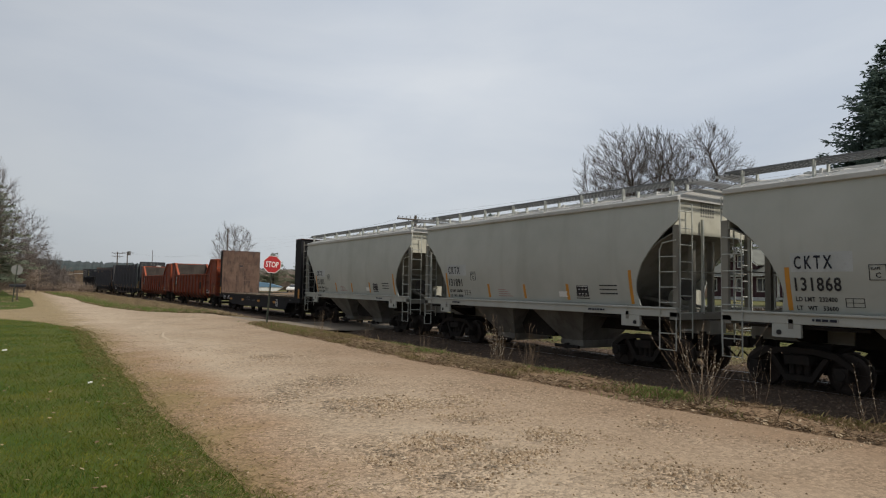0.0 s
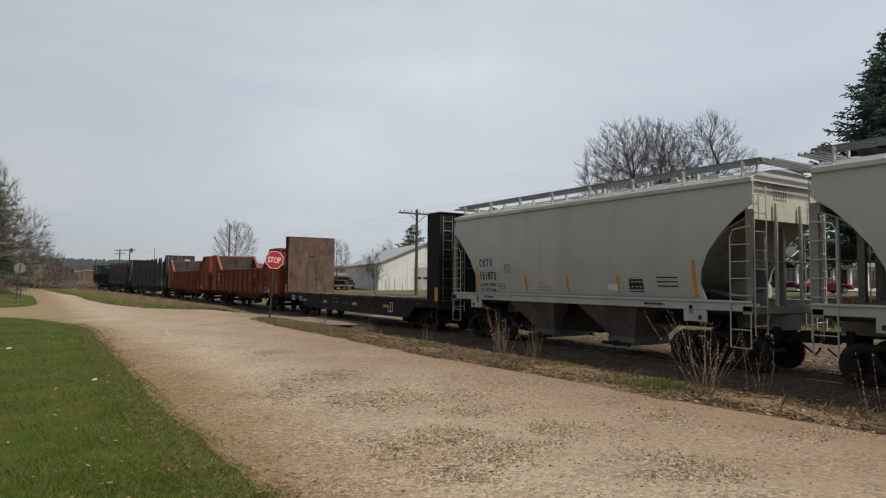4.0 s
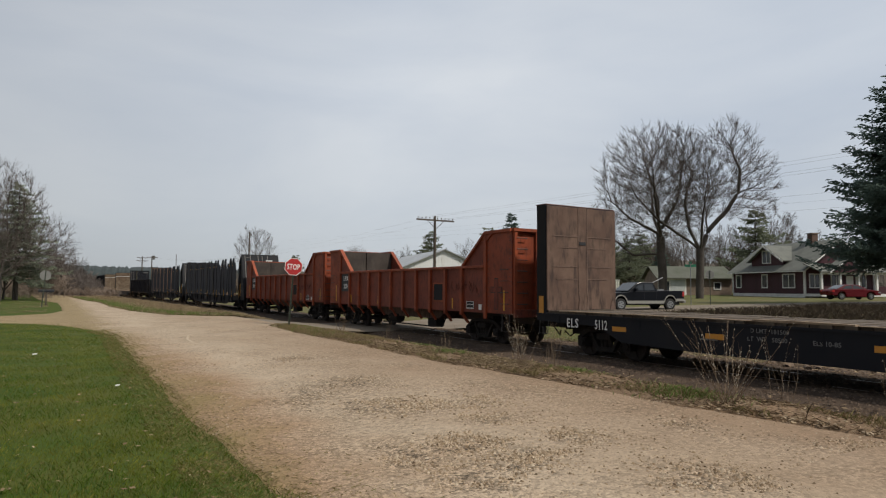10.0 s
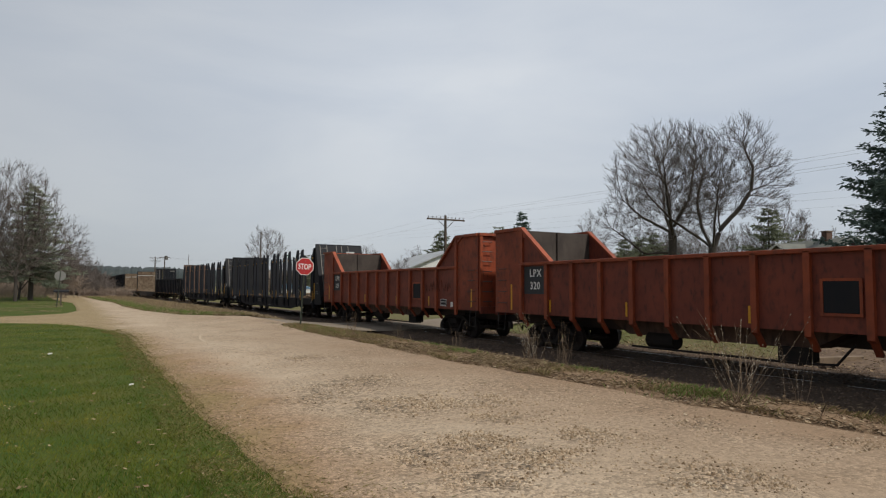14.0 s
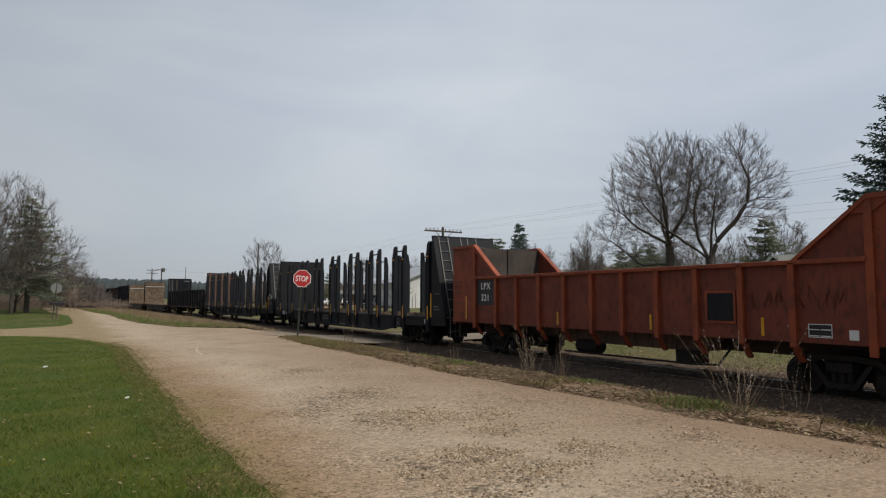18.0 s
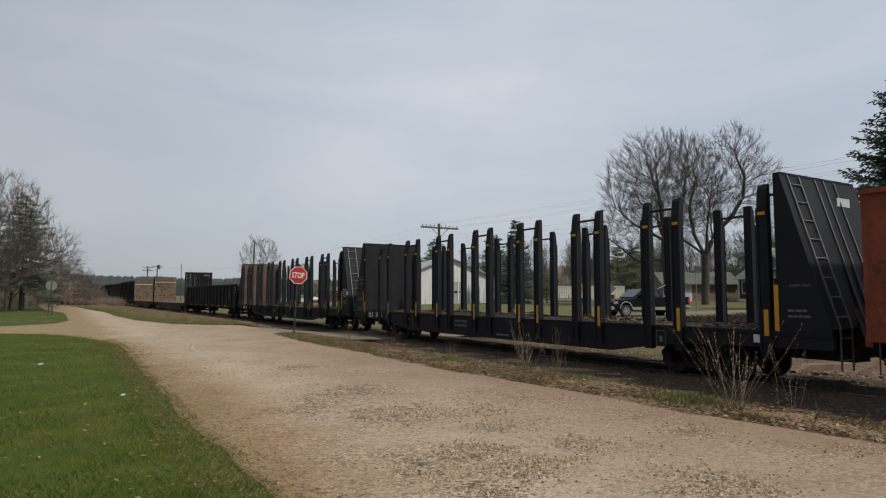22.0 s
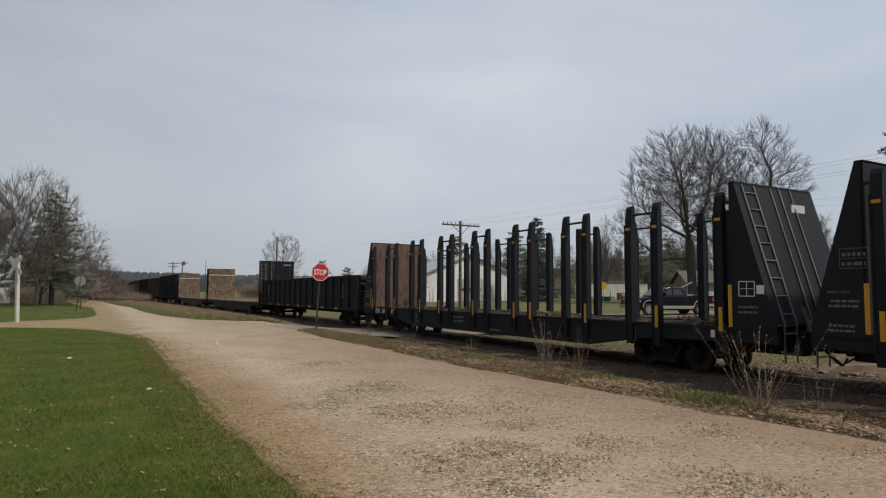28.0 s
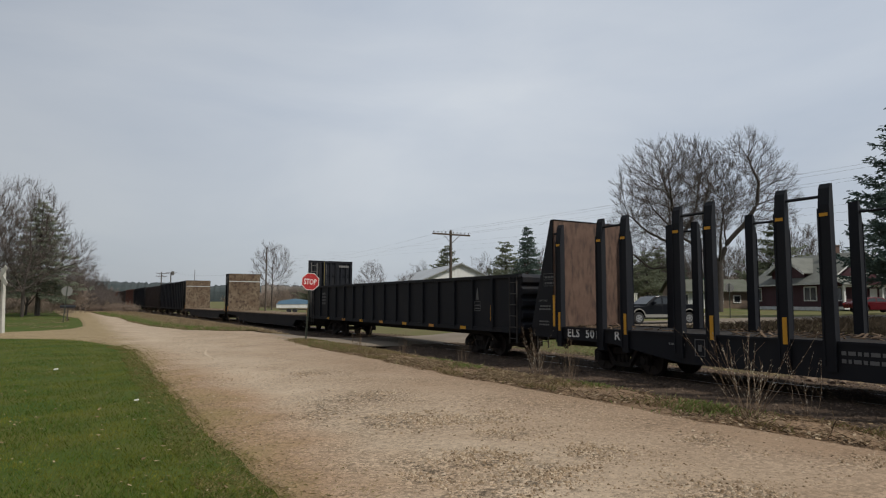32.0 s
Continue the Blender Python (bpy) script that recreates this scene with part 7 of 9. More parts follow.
# ---- buildings ----
M_GLASS = bpy.data.materials.new("window glass")
M_GLASS.use_nodes = True
gp = M_GLASS.node_tree.nodes["Principled BSDF"]
gp.inputs["Base Color"].default_value, gp.inputs["Roughness"].default_value = (0.02, 0.024, 0.028, 1), 0.08
gp.inputs["Specular IOR Level"].default_value = 0.6
M_BARN = mat("white metal siding", (0.72, 0.73, 0.72), (0.62, 0.63, 0.62), (0.48, 0.46, 0.42), 0.55, big=0.3, fine=1.2, amount=0.4, bump=0.04, streak=0.1)
M_BARNDOOR = mat("grimy grey door paint", (0.4, 0.41, 0.4), (0.33, 0.33, 0.32), (0.2, 0.19, 0.17), 0.7, big=0.9, fine=3, amount=0.6, bump=0.05, streak=0.2)
M_BARNSTAIN = mat("rust-stained siding", (0.3, 0.28, 0.25), (0.22, 0.2, 0.18), (0.4, 0.39, 0.37), 0.8, big=2, fine=6, amount=0.7, bump=0.1, streak=0.3)
M_BARNROOF = mat("grey metal roof", (0.36, 0.38, 0.39), (0.3, 0.31, 0.32), (0.28, 0.27, 0.25), 0.5, 0.3, big=0.4, fine=1.5, amount=0.4, bump=0.05)
M_REDWALL = mat("dark red clapboard paint", (0.06, 0.016, 0.023), (0.048, 0.014, 0.019), (0.036, 0.012, 0.015), 0.65, big=0.6, fine=4, amount=0.4, bump=0.05)
M_TRIM = plain("white trim paint", (0.75, 0.75, 0.73), 0.6)
M_SHINGLE = mat("grey-green shingles", (0.15, 0.158, 0.14), (0.115, 0.12, 0.108), (0.1, 0.105, 0.1), 0.9, big=0.7, fine=14, amount=0.5, bump=0.4)
M_MOSSROOF = mat("mossy dark shingles", (0.1, 0.105, 0.085), (0.075, 0.085, 0.06), (0.05, 0.055, 0.045), 0.95, big=0.6, fine=10, amount=0.5, bump=0.4)
M_BRICK = mat("brown brick", (0.1224, 0.072, 0.05355), (0.0918, 0.054, 0.04095), (0.153, 0.144, 0.126), 0.9, big=3, fine=18, amount=0.5, bump=0.4)
M_STONE = mat("brown block wall", (0.22, 0.17, 0.13), (0.16, 0.12, 0.095), (0.09, 0.07, 0.06), 0.9, big=1.5, fine=9, amount=0.6, bump=0.4)


def window(parent, m, w, h, panes=2, trim=0.13, name="window"):
    """A window whose outside faces local -y, with its middle at m."""
    bd = Build()
    for a, b, c, d in ((-w / 2 - trim, w / 2 + trim, h / 2, h / 2 + trim), (-w / 2 - trim, w / 2 + trim, -h / 2 - trim, -h / 2), (-w / 2 - trim, -w / 2, -h / 2, h / 2), (w / 2, w / 2 + trim, -h / 2, h / 2)):
        bd.box(a, b, -0.05, 0.03, c, d)
    for k in range(1, panes):
        x = -w / 2 + w * k / panes
        bd.box(x - 0.05, x + 0.05, -0.045, 0.02, -h / 2, h / 2)
    wn_ = part(name, bd, M_TRIM, parent, at=m)
    for k in range(panes):
        a, b = -w / 2 + w * k / panes + (0.05 if k else 0), -w / 2 + w * (k + 1) / panes - (0.05 if k < panes - 1 else 0)
        part("pane", Build().box(a, b, -0.012, 0.0, -h / 2, h / 2), M_GLASS, wn_)
    return wn_


# white metal barn: gable towards the railway road
GR = -14.0
root = thing("barn", "white ribbed metal barn with a grey roof and a roller door", "barn", at=pose(42.0, 81.5, 0.3, 0, 0, GR))
BW, BL, BE, BR = 14.5, 25.0, 3.9, 6.95
for nm, poly, pl in (("front_wall", [(0, -0.3), (5.3, -0.3), (5.3, 3.3), (9.2, 3.3), (9.2, -0.3), (BW, -0.3), (BW, BE), (BW / 2, BR), (0, BE)], lambda u, v, w: (u, w, v)), ("back_wall", [(0, -0.3), (BW, -0.3), (BW, BE), (BW / 2, BR), (0, BE)], lambda u, v, w: (u, BL - 0.15 + w, v))):
    part(nm, Build().prism(poly, pl, 0.0, 0.15), M_BARN, root)
for x in (0.0, BW - 0.15):
    part("side_wall", Build().box(x, x + 0.15, 0.16, BL - 0.16, -0.3, BE), M_BARN, root)
rib_me = finish("rib", Build().box(-0.03, 0.03, -0.035, 0.0, 0, 1), M_BARN)
for k in range(33):
    x = 0.1 + (BW - 0.2) * k / 32
    top = BE + (BR - BE) * (1 - abs(x - BW / 2) / (BW / 2)) - 0.05
    z0 = 3.35 if 5.25 < x < 9.25 else -0.25
    o = part("rib", rib_me, None, root, at=pose(x, 0, z0))
    o.scale = (1, 1, top - z0)
for k in range(66):
    o = part("rib", rib_me, None, root, at=pose(0, 0.4 + (BL - 0.8) * k / 65, -0.25, 0, 0, -90))
    o.scale = (1, 1, BE + 0.2)
for s in (-1, 1):
    bd = Build()
    e = -0.3 if s < 0 else BW + 0.3
    ez = BE - 0.13
    bd.prism([(e, ez), (BW / 2, BR), (BW / 2, BR + 0.1), (e, ez + 0.1)], lambda u, v, w: (u, w, v), -0.35, BL + 0.35)
    part("roof_slope", bd, M_BARNROOF, root)
door = part("roller_door", Build().box(5.32, 9.18, 0.07, 0.11, 0.0, 3.28), M_BARNDOOR, root)
for k in range(7):
    part("door_slat", Build().box(5.34, 9.16, 0.04 + 0.01 * (k % 2), 0.069, 0.47 * k, 0.47 * k + 0.455), M_BARNDOOR, door)
for x in (5.55, 6.8, 8.05):
    part("door_window", Build().box(x, x + 0.95, 0.02, 0.045, 1.62, 1.95), M_INK, root)
for x, a in ((0.55, 2.3), (1.1, 1.5), (1.6, 2.0), (2.45, 1.6), (10.3, 2.6), (11.25, 2.4), (11.6, 1.7), (12.0, 2.5), (12.75, 2.2), (3.6, 0.6), (13.6, 0.8)):
    part("rust_streak", Build().prism([(-0.07, -0.25), (0.07, -0.25), (0.05, a), (0.0, a + 0.2), (-0.05, a * 0.9)], lambda u, v, w, x=x: (x + u, -w, v), 0.002, 0.008), M_BARNSTAIN, root)
part("drip_edge", Build().prism([(-0.3, BE - 0.2), (BW / 2, BR - 0.07), (BW + 0.3, BE - 0.2), (BW + 0.3, BE - 0.1), (BW / 2, BR + 0.03), (-0.3, BE - 0.1)], lambda u, v, w: (u, w, v), -0.39, -0.352), M_BARNROOF, root)
part("barn_trim", Build().box(4.4, 4.6, -0.05, 0.0, -0.3, 4.0).box(8.6, 8.8, -0.05, 0.0, -0.3, 4.0).box(4.6, 8.6, -0.05, 0.0, 3.9, 4.05), M_TRIM, root)

# red house: long side of 12.3 m, porch across the gable end
ang = math.degrees(math.atan2(-0.33, 0.94))
HZ = 0.8
root = thing("house", "dark red clapboard house with white trim and grey roof", "house", at=pose(72.7, 40.0, HZ, 0, 0, ang))
HW, HL, HE, HR = 9.4, 12.3, 3.3, 6.6
# local: x along the porch end, y along the long side
bd = Build()
for x0, x1, y0, y1 in ((0, 0.18, 0, HL), (HW - 0.18, HW, 0, HL)):
    bd.box(x0, x1, y0, y1, 0.35, HE)
part("long_walls", bd, M_REDWALL, root)
for y in (0.0, HL - 0.18):
    part("gable_wall", Build().prism([(0.18, 0.35), (HW - 0.18, 0.35), (HW - 0.18, HE), (HW / 2, HR - 0.15), (0.18, HE)], lambda u, v, w, y=y: (u, y + w, v), 0.0, 0.18), M_REDWALL, root)
board = finish("clapboard", Build().prism([(0, 0), (0.02, 0), (0.004, 0.14), (0, 0.14)], lambda u, v, w: (-u, w, v), 0.02, HL - 0.02), M_REDWALL)
for k in range(20):
    part("clapboard", board, None, root, at=pose(0, 0, 0.45 + 0.143 * k))
part("foundation", Build().box(-0.06, HW + 0.06, -0.06, HL + 0.06, -0.6, 0.36), M_TRIM, root)
for x, y in ((0, 0), (0, HL), (HW, 0)):
    part("corner_board", Build().box(x - 0.1, x + 0.1, y - 0.1, y + 0.1, 0.36, HE), M_TRIM, root)
for s in (-1, 1):
    e = -0.55 if s < 0 else HW + 0.55
    ez = HE - 0.38
    part("roof_slope", Build().prism([(e, ez), (HW / 2, HR), (HW / 2, HR + 0.12), (e, ez + 0.12)], lambda u, v, w: (u, w, v), -0.5, HL + 0.4), M_SHINGLE, root)
    part("rake_board", Build().prism([(e, ez - 0.14), (HW / 2, HR - 0.14), (HW / 2, HR + 0.02), (e, ez + 0.02)], lambda u, v, w: (u, w, v), -0.56, -0.5), M_TRIM, root)
part("gutter", Build().box(-0.68, -0.55, -0.5, HL + 0.4, HE - 0.42, HE - 0.3), M_TRIM, root)
# dormer over the long side
d0, d1 = 3.9, 9.3
dm = (d0 + d1) / 2
part("dormer_wall", Build().prism([(d0, HE - 0.1), (d1, HE - 0.1), (d1, HE + 1.25), (dm, HE + 2.85), (d0, HE + 1.25)], lambda u, v, w: (0.5 + w, u, v), 0, 0.15), M_REDWALL, root)
for s in (-1, 1):
    e = d0 - 0.55 if s < 0 else d1 + 0.55
    ez = HE + 1.25 - 0.33
    part("dormer_roof", Build().prism([(e, ez), (dm, HE + 2.9), (dm, HE + 3.02), (e, ez + 0.12)], lambda u, v, w: (w, u, v), 0.0, 4.4), M_SHINGLE, root)
    part("dormer_rake", Build().prism([(e, ez - 0.12), (dm, HE + 2.78), (dm, HE + 2.96), (e, ez + 0.06)], lambda u, v, w: (w, u, v), -0.05, 0.0), M_TRIM, root)
    x = d0 if s < 0 else d1
    part("dormer_cheek", Build().box(0.62, 2.6, x - 0.07, x + 0.07, HE, HE + 1.15), M_TRIM if s > 0 else M_REDWALL, root)
window(root, pose(0.48, dm, HE + 1.55, 0, 0, -90), 1.25, 1.4, 2)
for y, w, p in ((11.2, 0.8, 1), (6.4, 0.8, 1), (2.4, 1.75, 2)):
    window(root, pose(-0.02, y, 1.85, 0, 0, -90), w, 1.45, p)
part("chimney", Build().box(HW / 2 - 0.4, HW / 2 + 0.4, 3.4, 4.2, HR - 0.5, HR + 1.0), M_BRICK, root)
part("chimney_cap", Build().box(HW / 2 - 0.48, HW / 2 + 0.48, 3.32, 4.28, HR + 1.0, HR + 1.12), M_STONE, root)
# porch
PD = 2.4
part("porch_floor", Build().box(0, HW + 3.0, -PD, -0.06, 0.1, 0.4), M_TRIM, root)
part("porch_roof", Build().prism([(-PD - 0.4, 2.75), (-0.3, 3.7), (-0.3, 3.82), (-PD - 0.4, 2.87)], lambda u, v, w: (w, u, v), -0.4, HW + 3.3), M_SHINGLE, root)
part("porch_beam", Build().box(0, HW + 3.0, -PD - 0.02, -PD + 0.2, 2.55, 2.78), M_TRIM, root)
part("porch_gable", Build().prism([(1.0, 2.8), (5.4, 2.8), (3.2, 4.2)], lambda u, v, w: (u, w, v), -PD - 0.45, -PD - 0.3), M_REDWALL, root)
for s in (-1, 1):
    part("porch_gable_roof", Build().prism([(3.2 + s * 2.5, 2.7), (3.2, 4.32), (3.2, 4.42), (3.2 + s * 2.5, 2.8)], lambda u, v, w: (u, w, v), -PD - 0.5, -PD + 0.9), M_SHINGLE, root)
    part("porch_gable_rake", Build().prism([(3.2 + s * 2.5, 2.64), (3.2, 4.26), (3.2, 4.4), (3.2 + s * 2.5, 2.78)], lambda u, v, w: (u, w, v), -PD - 0.56, -PD - 0.505), M_TRIM, root)
for k in range(6):
    x = 0.12 + (HW + 2.76) * k / 5
    part("porch_column", Build().box(x - 0.12, x + 0.12, -PD, -PD + 0.24, 0.4, 2.55), M_TRIM, root, bevel=0.02)
    if k < 5 and k != 2:
        part("porch_rail", Build().box(x + 0.12, x + 2.31, -PD + 0.05, -PD + 0.17, 0.4, 1.25), M_REDWALL, root)
for x in (1.3, 4.2, 7.6):
    window(root, pose(x, -0.02, 1.85), 1.2, 1.4, 2)
part("front_door", Build().box(5.6, 6.55, -0.04, -0.005, 0.4, 2.45), M_TRIM, root)

# low garage beside the house
gd = Vector((80.42 - 72.65, 54.12 - 58.89, 0)).normalized()
root = thing("garage", "low garage with white doors and a mossy grey roof", "garage", at=pose(71.6, 59.6, 0.6, 0, 0, math.degrees(math.atan2(gd.y, gd.x))))
GW = 10.2
part("garage_wall", Build().box(0, 3.9, 0, 0.2, -0.4, 2.6), M_TRIM, root)
part("garage_wall", Build().box(3.9, GW, 0, 0.2, -0.4, 2.6), M_STONE, root)
for x in (0.0, GW - 0.2):
    part("end_wall", Build().prism([(0.2, -0.4), (6.0, -0.4), (6.0, 2.6), (3.1, 4.1), (0.2, 2.6)], lambda u, v, w, x=x: (x + w, u, v), 0, 0.2), M_STONE, root)
part("back_wall", Build().box(0.2, GW - 0.2, 5.8, 6.0, -0.4, 2.6), M_STONE, root)
for s in (-1, 1):
    e, ez = (-0.5, 2.45) if s < 0 else (6.6, 2.45)
    part("roof_slope", Build().prism([(e, ez), (3.1, 4.2), (3.1, 4.32), (e, ez + 0.12)], lambda u, v, w: (w, u, v), -0.4, GW + 0.4), M_MOSSROOF, root)
part("garage_door", Build().box(0.5, 1.5, -0.03, 0.0, 0, 2.1), M_DARKPANEL, root)
part("garage_door", Build().box(1.7, 3.7, -0.04, 0.0, 0, 2.3), M_PALEPATCH, root)
for x in (5.8, 8.2):
    window(root, pose(x, -0.02, 1.5), 0.8, 0.8, 1)

# white ribbed container and small trailer on the grass
cd = Vector((75.01 - 65.91, 69.2 - 74.79, 0)).normalized()
root = thing("shipping_container", "white corrugated metal container standing on the grass", "container", at=pose(65.5, 75.0, land(65.5, 75), 0, 0, math.degrees(math.atan2(cd.y, cd.x))))
pts = []
for k in range(38):
    x = k * 0.28
    pts += [(x, 0.0), (x + 0.1, 0.0), (x + 0.14, 0.06), (x + 0.24, 0.06)]
pts += [(10.64, 0.0), (10.64, 2.4), (0, 2.4)]
part("body", Build().prism(pts, lambda u, v, w: (u, v, w), 0.2, 2.25), mat("pale ribbed container paint", (0.66, 0.67, 0.6), (0.55, 0.56, 0.5), (0.36, 0.35, 0.3), 0.6, big=0.5, fine=2, amount=0.4), root)
part("top_rail", Build().box(-0.03, 10.67, -0.03, 2.43, 2.25, 2.36), M_TRIM, root)
part("bottom_rail", Build().box(-0.03, 10.67, -0.03, 2.43, 0.03, 0.2), M_GREYSTEEL, root)
root = thing("utility_trailer", "low black flatbed trailer parked on the grass", "trailer", at=pose(59.6, 64.2, land(59.6, 64.2), 0, 0, -28))
part("deck", Build().box(-2.6, 2.0, -0.9, 0.9, 0.5, 0.62), M_BLACK, root)
part("drawbar", Build().bar((-2.6, 0, 0.5), (-4.0, 0, 0.45), 0.12, 0.1), M_BLACK, root)
for x in (0.3, 1.1):
    for s in (-1, 1):
        part("wheel", Build().tube([(x, s * 0.82, 0.34), (x, s * 1.04, 0.34)], 0.34, 14), M_INK, root)
for x in (-2.5, -1.2, 0.1, 1.4):
    part("stake", Build().box(x - 0.04, x + 0.04, -0.9, -0.82, 0.62, 1.15), M_BLACK, root)
root = thing("spray_tank", "small orange-red equipment crate on the grass", "crate", at=pose(63.0, 62.3, land(63.0, 62.3), 0, 0, -28))
part("frame", Build().box(-1.2, 1.2, -0.6, 0.6, 0.1, 0.35).box(-1.2, -1.05, -0.6, 0.6, 0.35, 1.1).box(1.05, 1.2, -0.6, 0.6, 0.35, 1.1).box(-1.2, 1.2, 0.5, 0.6, 0.95, 1.1), M_ORANGE_RIB, root)
part("drum", Build().tube([(-0.8, 0, 0.65), (0.8, 0, 0.65)], 0.32, 12), plain("dull green drum", (0.12, 0.2, 0.13)), root)
# white shed far down the lane
root = thing("shed", "small white shed behind the crossbuck", "shed", at=pose(-10.3, 91.3, land(-10.3, 91.3), 0, 0, 20))
part("shed_wall", Build().box(-3.2, 2.1, 0, 4, -0.3, 2.5), M_BARN, root)
part("shed_roof", Build().prism([(-0.4, 2.35), (2, 3.6), (4.4, 2.35), (4.4, 2.48), (2, 3.73), (-0.4, 2.48)], lambda u, v, w: (w, u, v), -3.5, 2.4), M_BARNROOF, root)
part("shed_door", Build().box(-1.2, 1.0, -0.03, 0.0, 0, 2.0), M_DARKPANEL, root)
# boats and a tarped stack beyond the line
root = thing("tarped_boat", "pale boat under a bright blue tarpaulin on a trailer", "boat", at=pose(26.5, 85.5, land(26.5, 85.5), 0, 0, -25))
hull = [(-2.9, 0.7), (2.3, 0.7), (3.0, 1.25), (-2.9, 1.2)]
part("hull", Build().prism(hull, lambda u, v, w: (u, w, v), -0.9, 0.9), M_TRIM, root)
part("tarpaulin", Build().prism([(-2.9, 1.2), (3.0, 1.25), (1.2, 1.75), (-0.6, 1.95), (-2.5, 1.65)], lambda u, v, w: (u, w, v), -0.95, 0.95), plain("blue tarpaulin", (0.14, 0.25, 0.37), 0.6), root)
for x in (-1.2, -0.4):
    part("wheel", Build().tube([(x, -1.0, 0.32), (x, -0.8, 0.32)], 0.32, 12), M_INK, root)
part("trailer_frame", Build().box(-2.6, 3.6, -0.5, 0.5, 0.45, 0.58), M_GREYSTEEL, root)


# ---- vehicles ----
def wheel(root, x, y, r, w):
    """Wheel with its axle along y; outside at -y if y < 0."""
    s = -1 if y < 0 else 1
    t = part("wheel", Build().tube([(x, y - s * w, r), (x, y - s * w + s * 0.02, r), (x, y - s * 0.03, r), (x, y, r)], [r * 0.9, r, r, r * 0.9], 22), plain("tyre rubber", (0.02, 0.02, 0.02), 0.85) if "tyre rubber" not in bpy.data.materials else bpy.data.materials["tyre rubber"], root)
    bd = Build()
    bd.tube([(x, y, r), (x, y + s * 0.012, r)], r * 0.62, 18)
    part("rim", bd, M_GALV, t)
    for k in range(5):
        a = k * 2 * math.pi / 5
        part("spoke_gap", Build().tube([(x + r * 0.36 * math.cos(a), y + s * 0.012, r + r * 0.36 * math.sin(a)), (x + r * 0.36 * math.cos(a), y + s * 0.016, r + r * 0.36 * math.sin(a))], r * 0.13, 6), M_INK, t)


def paint(name, col, rough=0.25):
    m = bpy.data.materials.new(name)
    m.use_nodes = True
    p = m.node_tree.nodes["Principled BSDF"]
    n, l = m.node_tree.nodes, m.node_tree.links
    p.inputs["Base Color"].default_value, p.inputs["Roughness"].default_value = (*col, 1), rough
    p.inputs["Coat Weight"].default_value, p.inputs["Coat Roughness"].default_value = 0.04, 0.1
    p.inputs["Specular IOR Level"].default_value = 0.18
    t = n.new("ShaderNodeTexNoise")
    t.inputs["Scale"].default_value = 6
    r = n.new("ShaderNodeMapRange")
    r.inputs["To Min"].default_value, r.inputs["To Max"].default_value = rough - 0.08, rough + 0.15
    l.new(t.outputs["Fac"], r.inputs["Value"])
    l.new(r.outputs["Result"], p.inputs["Roughness"])
    return m


